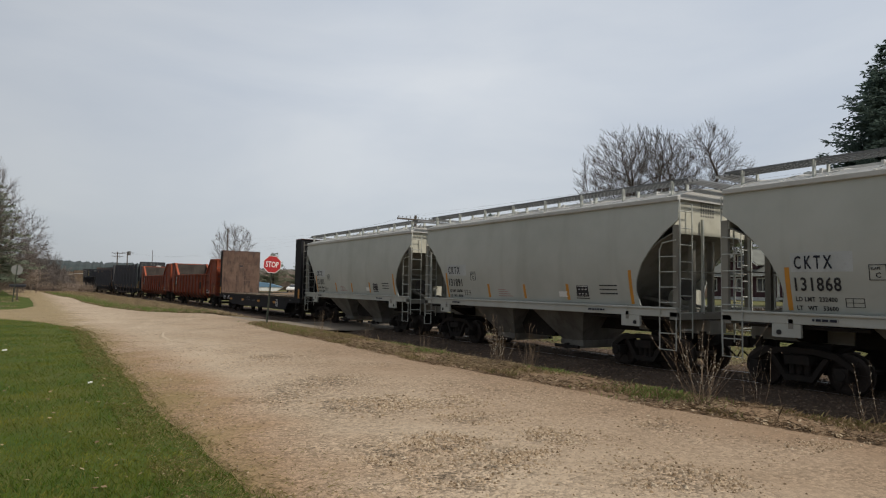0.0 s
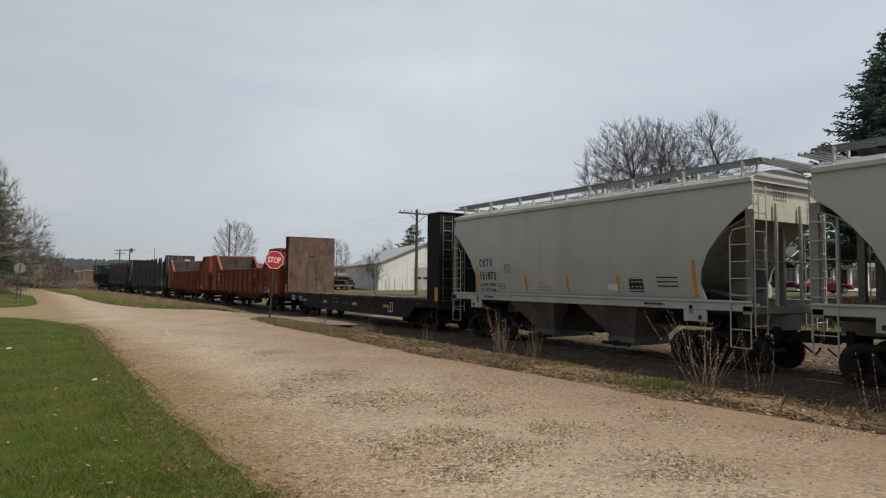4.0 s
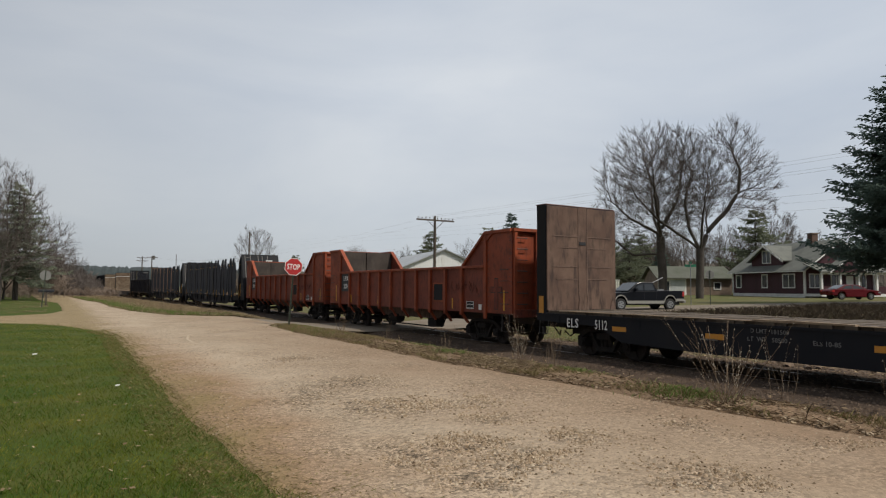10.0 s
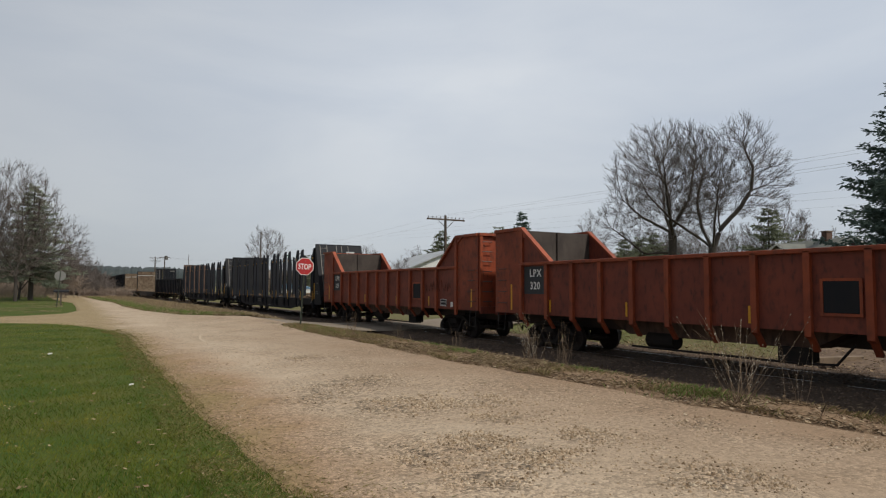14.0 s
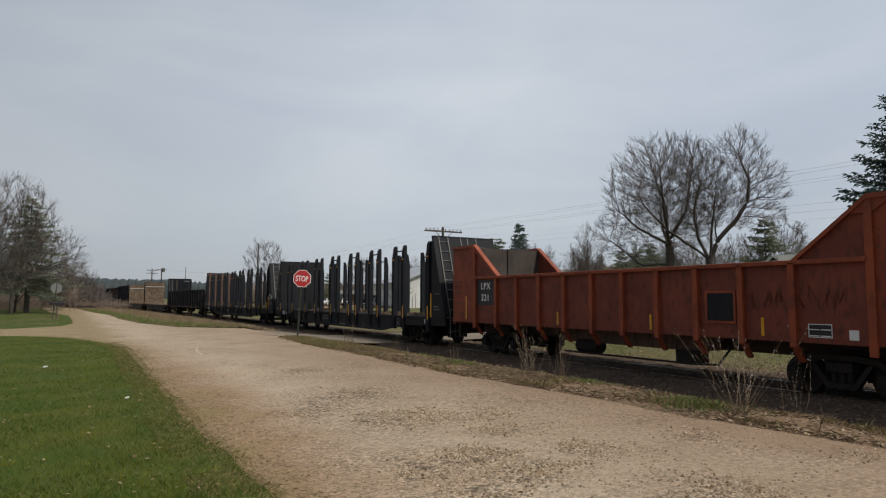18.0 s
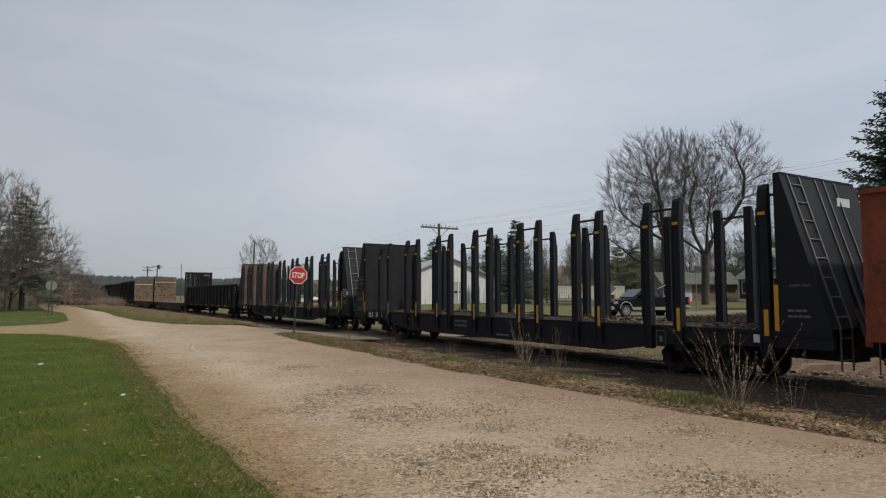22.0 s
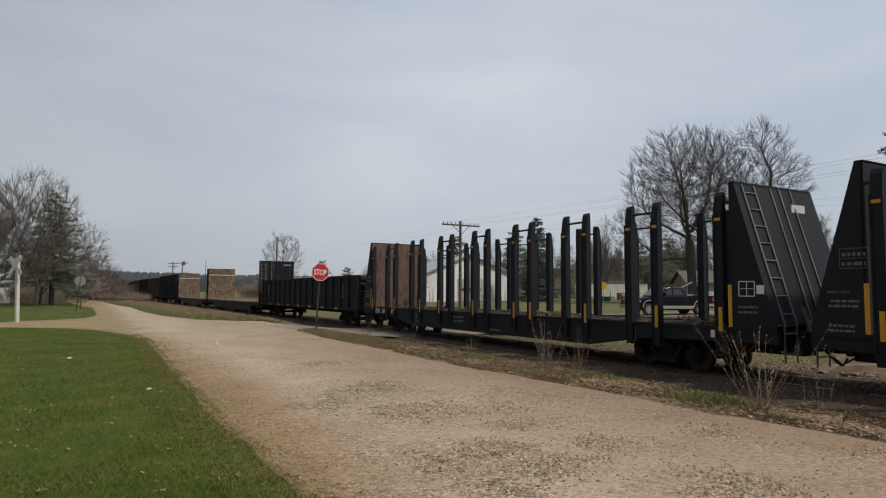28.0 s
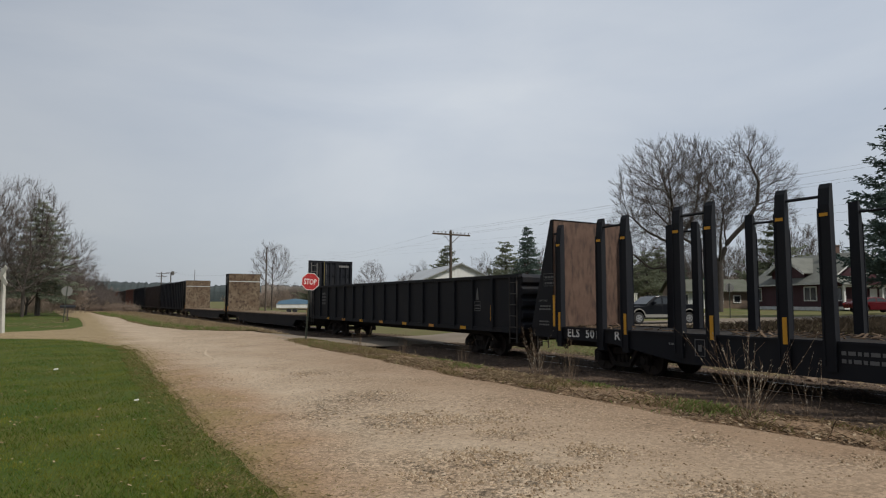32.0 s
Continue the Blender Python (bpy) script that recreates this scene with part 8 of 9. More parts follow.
def pickup_truck(x, y, z, turn, label="black crew-cab pickup truck with silver lower trim"):
    """Four-door pickup; nose towards local -x."""
    root = thing("pickup_truck", label, "pickup truck", at=pose(x, y, z, 0, 0, turn))
    pb, sil = paint("black truck paint", (0.004, 0.005, 0.008), 0.3), paint("silver truck trim", (0.25, 0.245, 0.225), 0.4)
    W = 0.98
    side = [(-2.95, 0.62), (-2.45, 0.62), (-2.42, 0.75), (-2.25, 0.93), (-1.98, 1.0), (-1.72, 0.93), (-1.55, 0.75), (-1.52, 0.45), (1.4, 0.45), (1.43, 0.75), (1.6, 0.95), (1.87, 1.02), (2.14, 0.95), (2.3, 0.75), (2.33, 0.6), (2.98, 0.6), (2.98, 1.34), (0.92, 1.34), (0.92, 1.3), (-1.25, 1.3), (-1.4, 1.24), (-2.8, 1.14), (-2.95, 1.02)]
    part("body", Build().prism(side, lambda u, v, w: (u, w, v), -W, W), pb, root, bevel=0.04)
    part("underbody", Build().box(-2.7, 2.8, -0.7, 0.7, 0.35, 0.7), M_INK, root)
    cab = [(-1.35, 1.28), (-0.62, 1.84), (-0.3, 1.92), (0.62, 1.9), (0.88, 1.3)]
    Pc = lambda u, v, w: (u, w * (1 - 0.13 * (v - 1.28) / 0.64), v)
    part("cab", Build().prism(cab, Pc, -W + 0.04, W - 0.04), pb, root, bevel=0.03)
    for s in (-1, 1):
        for a in ([(-0.98, 1.36), (-0.55, 1.72), (-0.28, 1.8), (-0.22, 1.8), (-0.22, 1.36)], [(-0.12, 1.36), (-0.12, 1.8), (0.5, 1.79), (0.7, 1.36)]):
            part("side_window", Build().prism(a, lambda u, v, w, s=s: (u, s * (W - 0.036 - 0.125 * (v - 1.28)), v) if w == 0 else (u, s * (W - 0.05 - 0.125 * (v - 1.28)), v), 0, 1), M_GLASS, root)
        part("lower_trim", Build().box(-1.5, 1.38, *sorted((s * W, s * (W + 0.015))), 0.46, 0.66), sil, root)
        part("lower_trim", Build().box(2.36, 2.96, *sorted((s * W, s * (W + 0.015))), 0.62, 0.8), sil, root)
        for cx in (-1.98, 1.87):
            arch = [(cx + 0.5 * math.cos(radians(a)), 0.52 + 0.54 * math.sin(radians(a))) for a in range(5, 176, 17)]
            inner = [(cx + 0.43 * math.cos(radians(a)), 0.52 + 0.47 * math.sin(radians(a))) for a in range(175, 4, -17)]
            part("arch_trim", Build().prism(arch + inner, lambda u, v, w, s=s: (u, s * w, v), W, W + 0.025), sil, root)
        part("headlight", Build().box(-2.93, -2.6, *sorted((s * (W - 0.3), s * (W + 0.006))), 0.88, 1.06), M_GALV, root)
        part("tail_light", Build().box(2.86, 3.0, *sorted((s * (W - 0.18), s * (W + 0.006))), 0.95, 1.28), M_SIGNRED, root)
        part("mirror", Build().box(-0.95, -0.8, *sorted((s * W, s * (W + 0.22))), 1.32, 1.5), pb, root)
        part("door_seam", Build().box(-0.185, -0.17, *sorted((s * (W - 0.004), s * (W + 0.004))), 0.66, 1.3).box(0.78, 0.795, *sorted((s * (W - 0.004), s * (W + 0.004))), 0.66, 1.3), M_INK, root)
    part("windscreen", Build().prism([(-1.33, 1.32), (-0.66, 1.83), (-0.68, 1.86), (-1.36, 1.34)], lambda u, v, w: (u, w, v), -W + 0.14, W - 0.14), M_GLASS, root)
    part("grille", Build().box(-2.99, -2.94, -0.6, 0.6, 0.78, 1.08), M_GREYSTEEL, root)
    part("front_bumper", Build().box(-3.1, -2.85, -W, W, 0.48, 0.72), sil, root, bevel=0.03)
    part("rear_bumper", Build().box(2.95, 3.15, -W + 0.03, W - 0.03, 0.5, 0.72), sil, root, bevel=0.03)
    part("toolbox", Build().box(0.98, 1.5, -0.8, 0.8, 1.2, 1.46), M_GALV, root)
    part("roof_rack_bar", Build().tube([(0.6, -0.75, 1.88), (1.45, -0.75, 2.25)], 0.03, 6), M_GALV, root)
    for xx in (-1.98, 1.87):
        for yy in (-W - 0.005, W + 0.005):
            wheel(root, xx, yy, 0.4, 0.25)
    return root


pickup_truck(34.75, 30.65, 0.15, -15.5)


def sedan(x, y, z, turn, label="dark red sedan parked before the porch", colour="dark red car paint", rgb=(0.1, 0.005, 0.01)):
    root = thing("sedan", label, "car", at=pose(x, y, z, 0, 0, turn))
    pr = paint(colour, rgb)
    W = 0.88
    side = [(-2.35, 0.42), (-1.85, 0.4), (-1.8, 0.58), (-1.62, 0.72), (-1.42, 0.76), (-1.2, 0.72), (-1.03, 0.58), (-1.0, 0.26), (1.0, 0.26), (1.03, 0.58), (1.2, 0.72), (1.42, 0.76), (1.62, 0.72), (1.8, 0.58), (1.84, 0.4), (2.38, 0.42), (2.4, 0.72), (2.3, 0.84), (1.3, 0.96), (0.4, 0.98), (-1.3, 1.0), (-2.2, 0.98), (-2.38, 0.8)]
    part("body", Build().prism(side, lambda u, v, w: (u, w, v), -W, W), pr, root, bevel=0.05)
    top = [(-1.75, 0.98), (-0.95, 1.36), (-0.4, 1.43), (0.25, 1.4), (1.15, 0.97)]
    part("cabin", Build().prism(top, lambda u, v, w: (u, w * (1 - 0.22 * (v - 0.98) / 0.45), v), -W + 0.05, W - 0.05), pr, root, bevel=0.03)
    for s in (-1, 1):
        for a in ([(-1.35, 1.02), (-0.9, 1.3), (-0.35, 1.36), (-0.35, 1.02)], [(-0.25, 1.02), (-0.25, 1.36), (0.2, 1.33), (0.8, 1.02)]):
            part("side_window", Build().prism(a, lambda u, v, w, s=s: (u, s * (W - 0.042 - 0.4 * (v - 0.98) - 0.02 * w), v), 0, 1), M_GLASS, root)
        part("tail_light", Build().box(-2.39, -2.1, *sorted((s * (W - 0.3), s * (W + 0.004))), 0.74, 0.88), M_SIGNRED, root)
        part("headlight", Build().box(2.1, 2.37, *sorted((s * (W - 0.35), s * (W + 0.004))), 0.62, 0.76), M_GALV, root)
    part("rear_window", Build().prism([(-1.72, 1.0), (-0.98, 1.35), (-1.0, 1.37), (-1.75, 1.02)], lambda u, v, w: (u, w, v), -W + 0.2, W - 0.2), M_GLASS, root)
    part("windscreen", Build().prism([(1.12, 0.99), (0.27, 1.39), (0.29, 1.41), (1.16, 1.0)], lambda u, v, w: (u, w, v), -W + 0.2, W - 0.2), M_GLASS, root)
    for xx in (-1.42, 1.42):
        for yy in (-W - 0.004, W + 0.004):
            wheel(root, xx, yy, 0.31, 0.2)
    return root


sedan(64.2, 31.1, 0.72, -28)
sedan(40.4, 110.6, land(40.4, 110.6), -122, "white sedan parked on the earth yard beyond the railway", "white car paint", (0.7, 0.7, 0.68))
sedan(44.2, 109.0, land(44.2, 109), -112, "white sedan parked beside the brown bungalow", "white car paint", (0.7, 0.7, 0.68))

# brown bungalow with a low grey roof, and its yard
root = thing("bungalow", "low brown wooden bungalow with a grey shingle roof", "house", at=pose(46.2, 123.0, land(47, 122) - 0.1, 0, 0, -33))
M_BROWNWALL = mat("brown board siding", (0.19, 0.125, 0.09), (0.14, 0.095, 0.07), (0.07, 0.05, 0.04), 0.85, big=0.8, fine=5, amount=0.5, bump=0.1)
UW, UD, UE, UR = 15.0, 6.5, 2.3, 2.85
part("front_wall", Build().box(0, UW, 0, 0.2, -0.3, UE), M_BROWNWALL, root)
part("back_wall", Build().box(0, UW, UD - 0.2, UD, -0.3, UE), M_BROWNWALL, root)
for x in (0.0, UW - 0.2):
    part("gable_wall", Build().prism([(0.202, -0.3), (UD - 0.202, -0.3), (UD - 0.202, UE), (UD / 2, UR - 0.12), (0.202, UE)], lambda u, v, w, x=x: (x + w, u, v), 0, 0.2), M_BROWNWALL, root)
for k in range(8):
    z = 0.1 + k * 0.25
    part("siding_board", Build().box(-0.01, UW + 0.01, -0.02, -0.002, z, z + 0.235), M_BROWNWALL, root)
for s, e in ((-1, -0.6), (1, UD + 0.6)):
    part("roof_slope", Build().prism([(e, UE - 0.12), (UD / 2, UR), (UD / 2, UR + 0.14), (e, UE + 0.04)], lambda u, v, w: (w, u, v), -0.5, UW + 0.5), M_SHINGLE, root)
    part("fascia", Build().box(-0.5, UW + 0.5, *sorted((e, e + s * 0.03)), UE - 0.2, UE + 0.02), M_TRIM if s > 0 else M_GREYSTEEL, root)
window(root, pose(2.6, -0.03, 1.35), 1.5, 0.9)
window(root, pose(8.8, -0.03, 1.35), 1.8, 0.9)
part("door", Build().box(5.3, 6.2, -0.06, -0.022, 0.0, 2.0), M_INK, root)
part("chimney", Build().box(10.0, 10.6, 3.0, 3.6, UR - 0.4, UR + 0.8), M_BRICK, root)
strip("yard_earth", lambda y: 33.0 + 0.12 * (y - 96), lambda y: 55.0 + 0.1 * (y - 96), axis_steps((90, 121, 40)), 0.03, M_DIRT, "bare brown earth yard with dry grass", 20, jit=1.2, rough=0.05)
for x, y, h in ((45.6, 107.2, 0.85),):
    root = thing("marker_post", "short white marker post in the yard", "post", at=pose(x, y, land(x, y)))
    part("shaft", Build().box(-0.09, 0.09, -0.09, 0.09, -0.1, h), M_WHITE, root, bevel=0.02)
# stacked junk and lumber before the bungalow
q = random.Random(909)
for k in range(9):
    x, y = 42.8 + k * 0.95, 114.6 - k * 0.62 + q.uniform(-0.5, 0.5)
    root = thing("lumber_stack", "low untidy stack of weathered boards in the yard", "lumber", "lumber stacks in the yard", at=pose(x, y, land(x, y), 0, 0, q.uniform(-50, 10)))
    for j in range(q.randint(3, 6)):
        ln = q.uniform(0.8, 1.7)
        part("board", Build().box(-ln / 2, ln / 2, -0.3 + q.uniform(0, 0.1), 0.3, j * 0.15, j * 0.15 + 0.13), M_DECK if q.random() < 0.6 else M_GREYSTEEL, root, at=pose(q.uniform(-0.15, 0.15), 0, 0, 0, 0, q.uniform(-8, 8)))
pickup_truck(40.3, 89.5, land(40.3, 89.5), -128, "black pickup truck parked beside the white barn")

# ---- ground cover ----
def scatter(name, label, n, where, make, mats, seed):
    """n small pieces joined as stuff; where(q) gives a place or None, make(bd, q, p) adds one."""
    q = random.Random(seed)
    bd = Build()
    for k in range(n):
        p = where(q)
        if p is not None:
            make(bd, q, Vector(p))
    return tagged(part(name, bd, mats), label, name.replace("_", " "), "", "stuff")


def blade(lo, hi, w, tilt, mi=1):
    def make(bd, q, p):
        h = q.uniform(lo, hi)
        a = q.uniform(0, 6.283)
        d = Vector((math.cos(a), math.sin(a), 0))
        s = d.cross(Vector((0, 0, 1))) * w * q.uniform(0.6, 1.2)
        t = d * h * q.uniform(0, tilt)
        bd.face((p - s, p + s, p + t * 0.4 + Vector((0, 0, h * 0.6)) + s * 0.6, p + t + Vector((0, 0, h)), p + t * 0.4 + Vector((0, 0, h * 0.6)) - s * 0.6))
    return make


def chip(lo, hi, flat=0.6):
    def make(bd, q, p):
        r = lo * (hi / lo) ** (q.random() ** 2.2)
        k = len(bd.v)
        a0 = q.uniform(0, 6.283)
        for i in range(5):
            a = a0 + i * 1.2566 + q.uniform(-0.25, 0.25)
            rr = r * q.uniform(0.75, 1.2)
            bd.v.append((p.x + rr * math.cos(a), p.y + rr * math.sin(a), p.z))
        bd.v.append((p.x + r * q.uniform(-0.25, 0.25), p.y + r * q.uniform(-0.25, 0.25), p.z + r * flat * q.uniform(0.7, 1.3)))
        for i in range(5):
            bd.f.append((k + i, k + (i + 1) % 5, k + 5))
            bd.m.append(0)
    return make


def leaf_bit(lo, hi):
    def make(bd, q, p):
        r = q.uniform(lo, hi)
        a = q.uniform(0, 6.283)
        d, e = Vector((math.cos(a), math.sin(a), q.uniform(-0.2, 0.4))) * r, Vector((-math.sin(a), math.cos(a), q.uniform(-0.3, 0.5))) * r * 0.6
        c = p + Vector((0, 0, 0.012 + r * 0.25))
        bd.face((c - d, c + e * 0.8, c + d, c - e))
    return make


def lawn_edge(y):
    return road_left(y) + 0.12 * noise.noise((y * 0.8, 3.1, 1.0)) + 0.07 * noise.noise((y * 2.9, 7.3, 1.0))


def road_z(x, y):
    return road_height(x, y) + 0.03 + 0.02 * noise.noise((x * 1.3, y * 1.3, 4.0))


def on_lawn(near, far):
    def where(q):
        y = near + (far - near) * q.random() ** 1.6
        wide = 0.35 * y + 2.5
        x = lawn_edge(y) + 0.1 - wide * q.random() ** 1.15
        gap = lawn_edge(y) - x + 0.25 * noise.noise((x * 1.6, y * 1.6, 6.0))
        if gap < 0.5 and q.random() > max(0.0, 0.3 + 1.1 * gap):
            return None
        if noise.noise((x * 0.7, y * 0.7, 2.0)) < -0.45 and q.random() < 0.5:
            return None
        return (x, y, max(land(x, y), road_z(x, y) - 0.02 if x > lawn_edge(y) + 0.05 else -9.0))
    return where


def varied(name, cols, rough=0.85, spec=0.2, patch=None, size=0.6):
    """Colour by piece, for joined small pieces; patches of another colour where patch is given."""
    m = bpy.data.materials.new(name)
    m.use_nodes = True
    n, l = m.node_tree.nodes, m.node_tree.links
    p = n["Principled BSDF"]
    p.inputs["Roughness"].default_value, p.inputs["Specular IOR Level"].default_value = rough, spec
    g = n.new("ShaderNodeNewGeometry")
    r = n.new("ShaderNodeValToRGB")
    r.color_ramp.interpolation = "LINEAR"
    while len(r.color_ramp.elements) < len(cols):
        r.color_ramp.elements.new(0.5)
    for i, c in enumerate(cols):
        r.color_ramp.elements[i].position, r.color_ramp.elements[i].color = i / (len(cols) - 1), (*c, 1)
    l.new(g.outputs["Random Per Island"], r.inputs["Fac"])
    l.new(r.outputs["Color"], p.inputs["Base Color"])
    if patch:
        co, nz, mr, mx = n.new("ShaderNodeTexCoord"), n.new("ShaderNodeTexNoise"), n.new("ShaderNodeMapRange"), n.new("ShaderNodeMix")
        nz.inputs["Scale"].default_value, nz.inputs["Detail"].default_value, nz.inputs["Roughness"].default_value = size, 7, 0.65
        mr.inputs["From Min"].default_value, mr.inputs["From Max"].default_value = 0.45, 0.68
        mr.inputs["To Max"].default_value = 0.9
        mx.data_type = "RGBA"
        mx.inputs["B"].default_value = (*patch, 1)
        l.new(co.outputs["Object"], nz.inputs["Vector"])
        l.new(nz.outputs["Fac"], mr.inputs["Value"])
        l.new(mr.outputs["Result"], mx.inputs["Factor"])
        l.new(r.outputs["Color"], mx.inputs["A"])
        l.new(mx.outputs["Result"], p.inputs["Base Color"])
    return m


M_TURF = varied("turf blades", [(0.028, 0.06, 0.007), (0.055, 0.105, 0.011), (0.08, 0.12, 0.014), (0.165, 0.15, 0.045), (0.036, 0.07, 0.009)], 0.8, 0.08, (0.2, 0.195, 0.036), 0.9)
M_STRAW = varied("straw and dead stems", [(0.098, 0.07, 0.0448), (0.1749, 0.126, 0.0756), (0.308, 0.2311, 0.14), (0.126, 0.0896, 0.056), (0.07, 0.0504, 0.035)], 0.9)
M_PALESTRAW = varied("bleached straw", [(0.187, 0.1403, 0.085), (0.289, 0.2253, 0.1403), (0.357, 0.289, 0.187), (0.221, 0.17, 0.102), (0.136, 0.119, 0.051)], 0.9)
M_EDGE = varied("thin yellowed grass", [(0.246, 0.1886, 0.0902), (0.164, 0.1558, 0.0574), (0.3116, 0.2378, 0.1312), (0.1148, 0.1312, 0.0328)], 0.9, 0.1)
M_PEBBLE = varied("mixed road stones", [(0.0738, 0.0492, 0.03116), (0.246, 0.1763, 0.1107), (0.41, 0.3198, 0.2214), (0.164, 0.1148, 0.0738), (0.4756, 0.3936, 0.2911), (0.1148, 0.082, 0.05248), (0.2952, 0.2173, 0.1394)], 0.95, 0.1)
M_DARKSTONE = varied("dark ballast stones", [(0.04362, 0.03315, 0.02486), (0.09451, 0.06907, 0.05234), (0.1599, 0.1209, 0.09161), (0.0618, 0.04421, 0.03272), (0.1163, 0.08288, 0.05889)], 0.95, 0.1)
M_LEAF = varied("dead leaves", [(0.1495, 0.0966, 0.0552), (0.253, 0.1782, 0.1092), (0.09775, 0.0621, 0.03795), (0.368, 0.2932, 0.2012)], 0.85)
M_LITTER = varied("pale drifted litter", [(0.27, 0.198, 0.1215), (0.18, 0.126, 0.0765), (0.36, 0.279, 0.18), (0.117, 0.081, 0.0495), (0.234, 0.171, 0.099)], 0.88)
M_WEED = varied("green weeds", [(0.09, 0.15, 0.03), (0.13, 0.19, 0.045), (0.19, 0.2, 0.08)], 0.75)

scatter("lawn_grass", "short green grass blades with yellowed tips", 190000, on_lawn(3.5, 32), blade(0.018, 0.06, 0.0026, 1.0), M_TURF, 1)
scatter("fallen_leaves", "dry curled leaves lying on the lawn", 1300, lambda q, w=on_lawn(3.5, 28): (lambda p: p and (p[0], p[1], p[2] + 0.03))(w(q)), leaf_bit(0.012, 0.034), varied("curled dry leaves", [(0.12, 0.08, 0.045), (0.22, 0.16, 0.09), (0.32, 0.25, 0.15), (0.07, 0.045, 0.028)], 0.85), 2)
for x, y, s in ((-0.34, 16.95, 0.042), (0.88, 11.12, 0.03)):
    o = part("paper_scrap", Build().prism([(-0.5, -0.3), (0.4, -0.4), (0.6, 0.1), (0.1, 0.45), (-0.45, 0.3)], lambda u, v, w: (x + u * s * 2, y + v * s * 2, land(x, y) + 0.05 + w * s * 0.6 + 0.25 * s * u), 0, 1), M_TRIM)
    tagged(o, "crumpled scrap of white paper on the grass", "litter")


def on_road(q):
    y = 3.2 + 30 * q.random() ** 2.0
    x = road_left(y) + 0.15 + (road_right(y) - road_left(y) - 0.3) * q.random()
    c = noise.noise((x * 0.42 + 7, y * 0.28, 5.0)) + 0.6 * noise.noise((x * 1.3, y * 0.8, 9.0))
    if q.random() > smoothstep(-0.05, 0.42, c) * 0.85 + 0.16:
        return None
    return (x, y, road_z(x, y) - 0.003)


scatter("road_stones", "loose mixed stones washed out of the gravel", 70000, on_road, chip(0.005, 0.02, 0.8), M_PEBBLE, 3)
for k, (cx, cy, rx, ry, turn, n) in enumerate(COARSE):
    def washed(q):
        a, b = q.gauss(0, rx * 0.62), q.gauss(0, ry * 0.62)
        x = cx + a * math.cos(radians(turn)) - b * math.sin(radians(turn))
        y = cy + a * math.sin(radians(turn)) + b * math.cos(radians(turn))
        if noise.noise((x * 2.6, y * 2.6, 21.0)) < -0.05 and q.random() < 0.8:
            return None
        return (x, y, road_z(x, y) - 0.003)
    scatter("road_stones", "patch of coarse stones in the gravel road", int(n * 0.75), washed, chip(0.006, 0.026, 0.8), M_PEBBLE, 40 + k)



# pale dust swept up by a turning wheel
arc = [(3.95, 22.0), (3.55, 20.9), (3.32, 19.6), (3.3, 18.4), (3.4, 17.4), (3.62, 16.2)]
bd = Build()
for i in range(25):
    f = i / 24 * 4.999
    k = int(f)
    ax, ay = arc[k][0] + (arc[k + 1][0] - arc[k][0]) * (f - k), arc[k][1] + (arc[k + 1][1] - arc[k][1]) * (f - k)
    w = 0.035 * math.sin(math.pi * (i + 0.6) / 25.2) + 0.01 * noise.noise((i * 0.7, 0, 0))
    bd.v += [(ax - w, ay, road_z(ax, ay) + 0.004), (ax + w, ay, road_z(ax, ay) + 0.004)]
    if i:
        bd.f.append((2 * i - 2, 2 * i - 1, 2 * i + 1, 2 * i))
        bd.m.append(0)
structure("road_dust", bd, mat("pale road dust", (0.41, 0.33, 0.24), (0.36, 0.29, 0.2), (0.31, 0.24, 0.165), 0.95, fine=30, bump=0.3), "pale curved wheel mark of dust on the gravel")


def edge_dirt(q):
    y = 3.5 + 22 * q.random() ** 1.6
    x = lawn_edge(y) + abs(q.gauss(0, 0.5)) - 0.4
    return (x, y, road_z(x, y) - 0.015 if x > lawn_edge(y) + 0.1 else land(x, y))


scatter("edge_straw", "thin yellowed grass along the road's edge", 42000, edge_dirt, blade(0.008, 0.032, 0.003, 3.5), M_EDGE, 4)


def on_verge(a, b, lo=0.0, hi=1.0):
    def where(q):
        y = a + (b - a) * q.random() ** 1.3
        r = road_right(y)
        f = lo + (hi - lo) * q.random()
        x = r - 0.15 + (11.3 - r) * f
        if noise.noise((x * 0.9, y * 0.6, 12.0)) < -0.12 and q.random() < 0.75:
            return None
        return (x, y, land(x, y) + 0.02 + 0.05 * noise.noise((x * 1.3, y * 1.3, 4.0)))
    return where


scatter("verge_straw", "flattened dry straw and dead stems on the verge", 38000, on_verge(1, 26, 0.0, 0.75), blade(0.015, 0.055, 0.004, 5.0), M_STRAW, 5)
scatter("bleached_straw", "bleached straw lying thick on the middle of the verge", 15000, on_verge(9, 26.2, 0.05, 0.8), blade(0.02, 0.07, 0.0045, 4.0), M_PALESTRAW, 17)
scatter("verge_leaves", "dead leaves caught along the verge", 16000, on_verge(1, 26, 0.0, 0.85), leaf_bit(0.015, 0.045), M_LEAF, 6)
scatter("edge_litter", "pale dead leaves and straw drifted against the road edge", 13000, lambda q, w=on_verge(1, 26, 0.0, 0.42): (lambda p: p if p and noise.noise((p[0] * 1.4, p[1] * 0.9, 31.0)) > -0.02 - 0.3 * q.random() else None)(w(q)), leaf_bit(0.01, 0.038), M_LITTER, 15)
M_OLIVE = varied("olive spring grass", [(0.1728, 0.1377, 0.06), (0.1188, 0.1187, 0.04), (0.2592, 0.19, 0.1), (0.324, 0.228, 0.14), (0.0972, 0.1092, 0.03)], 0.85)


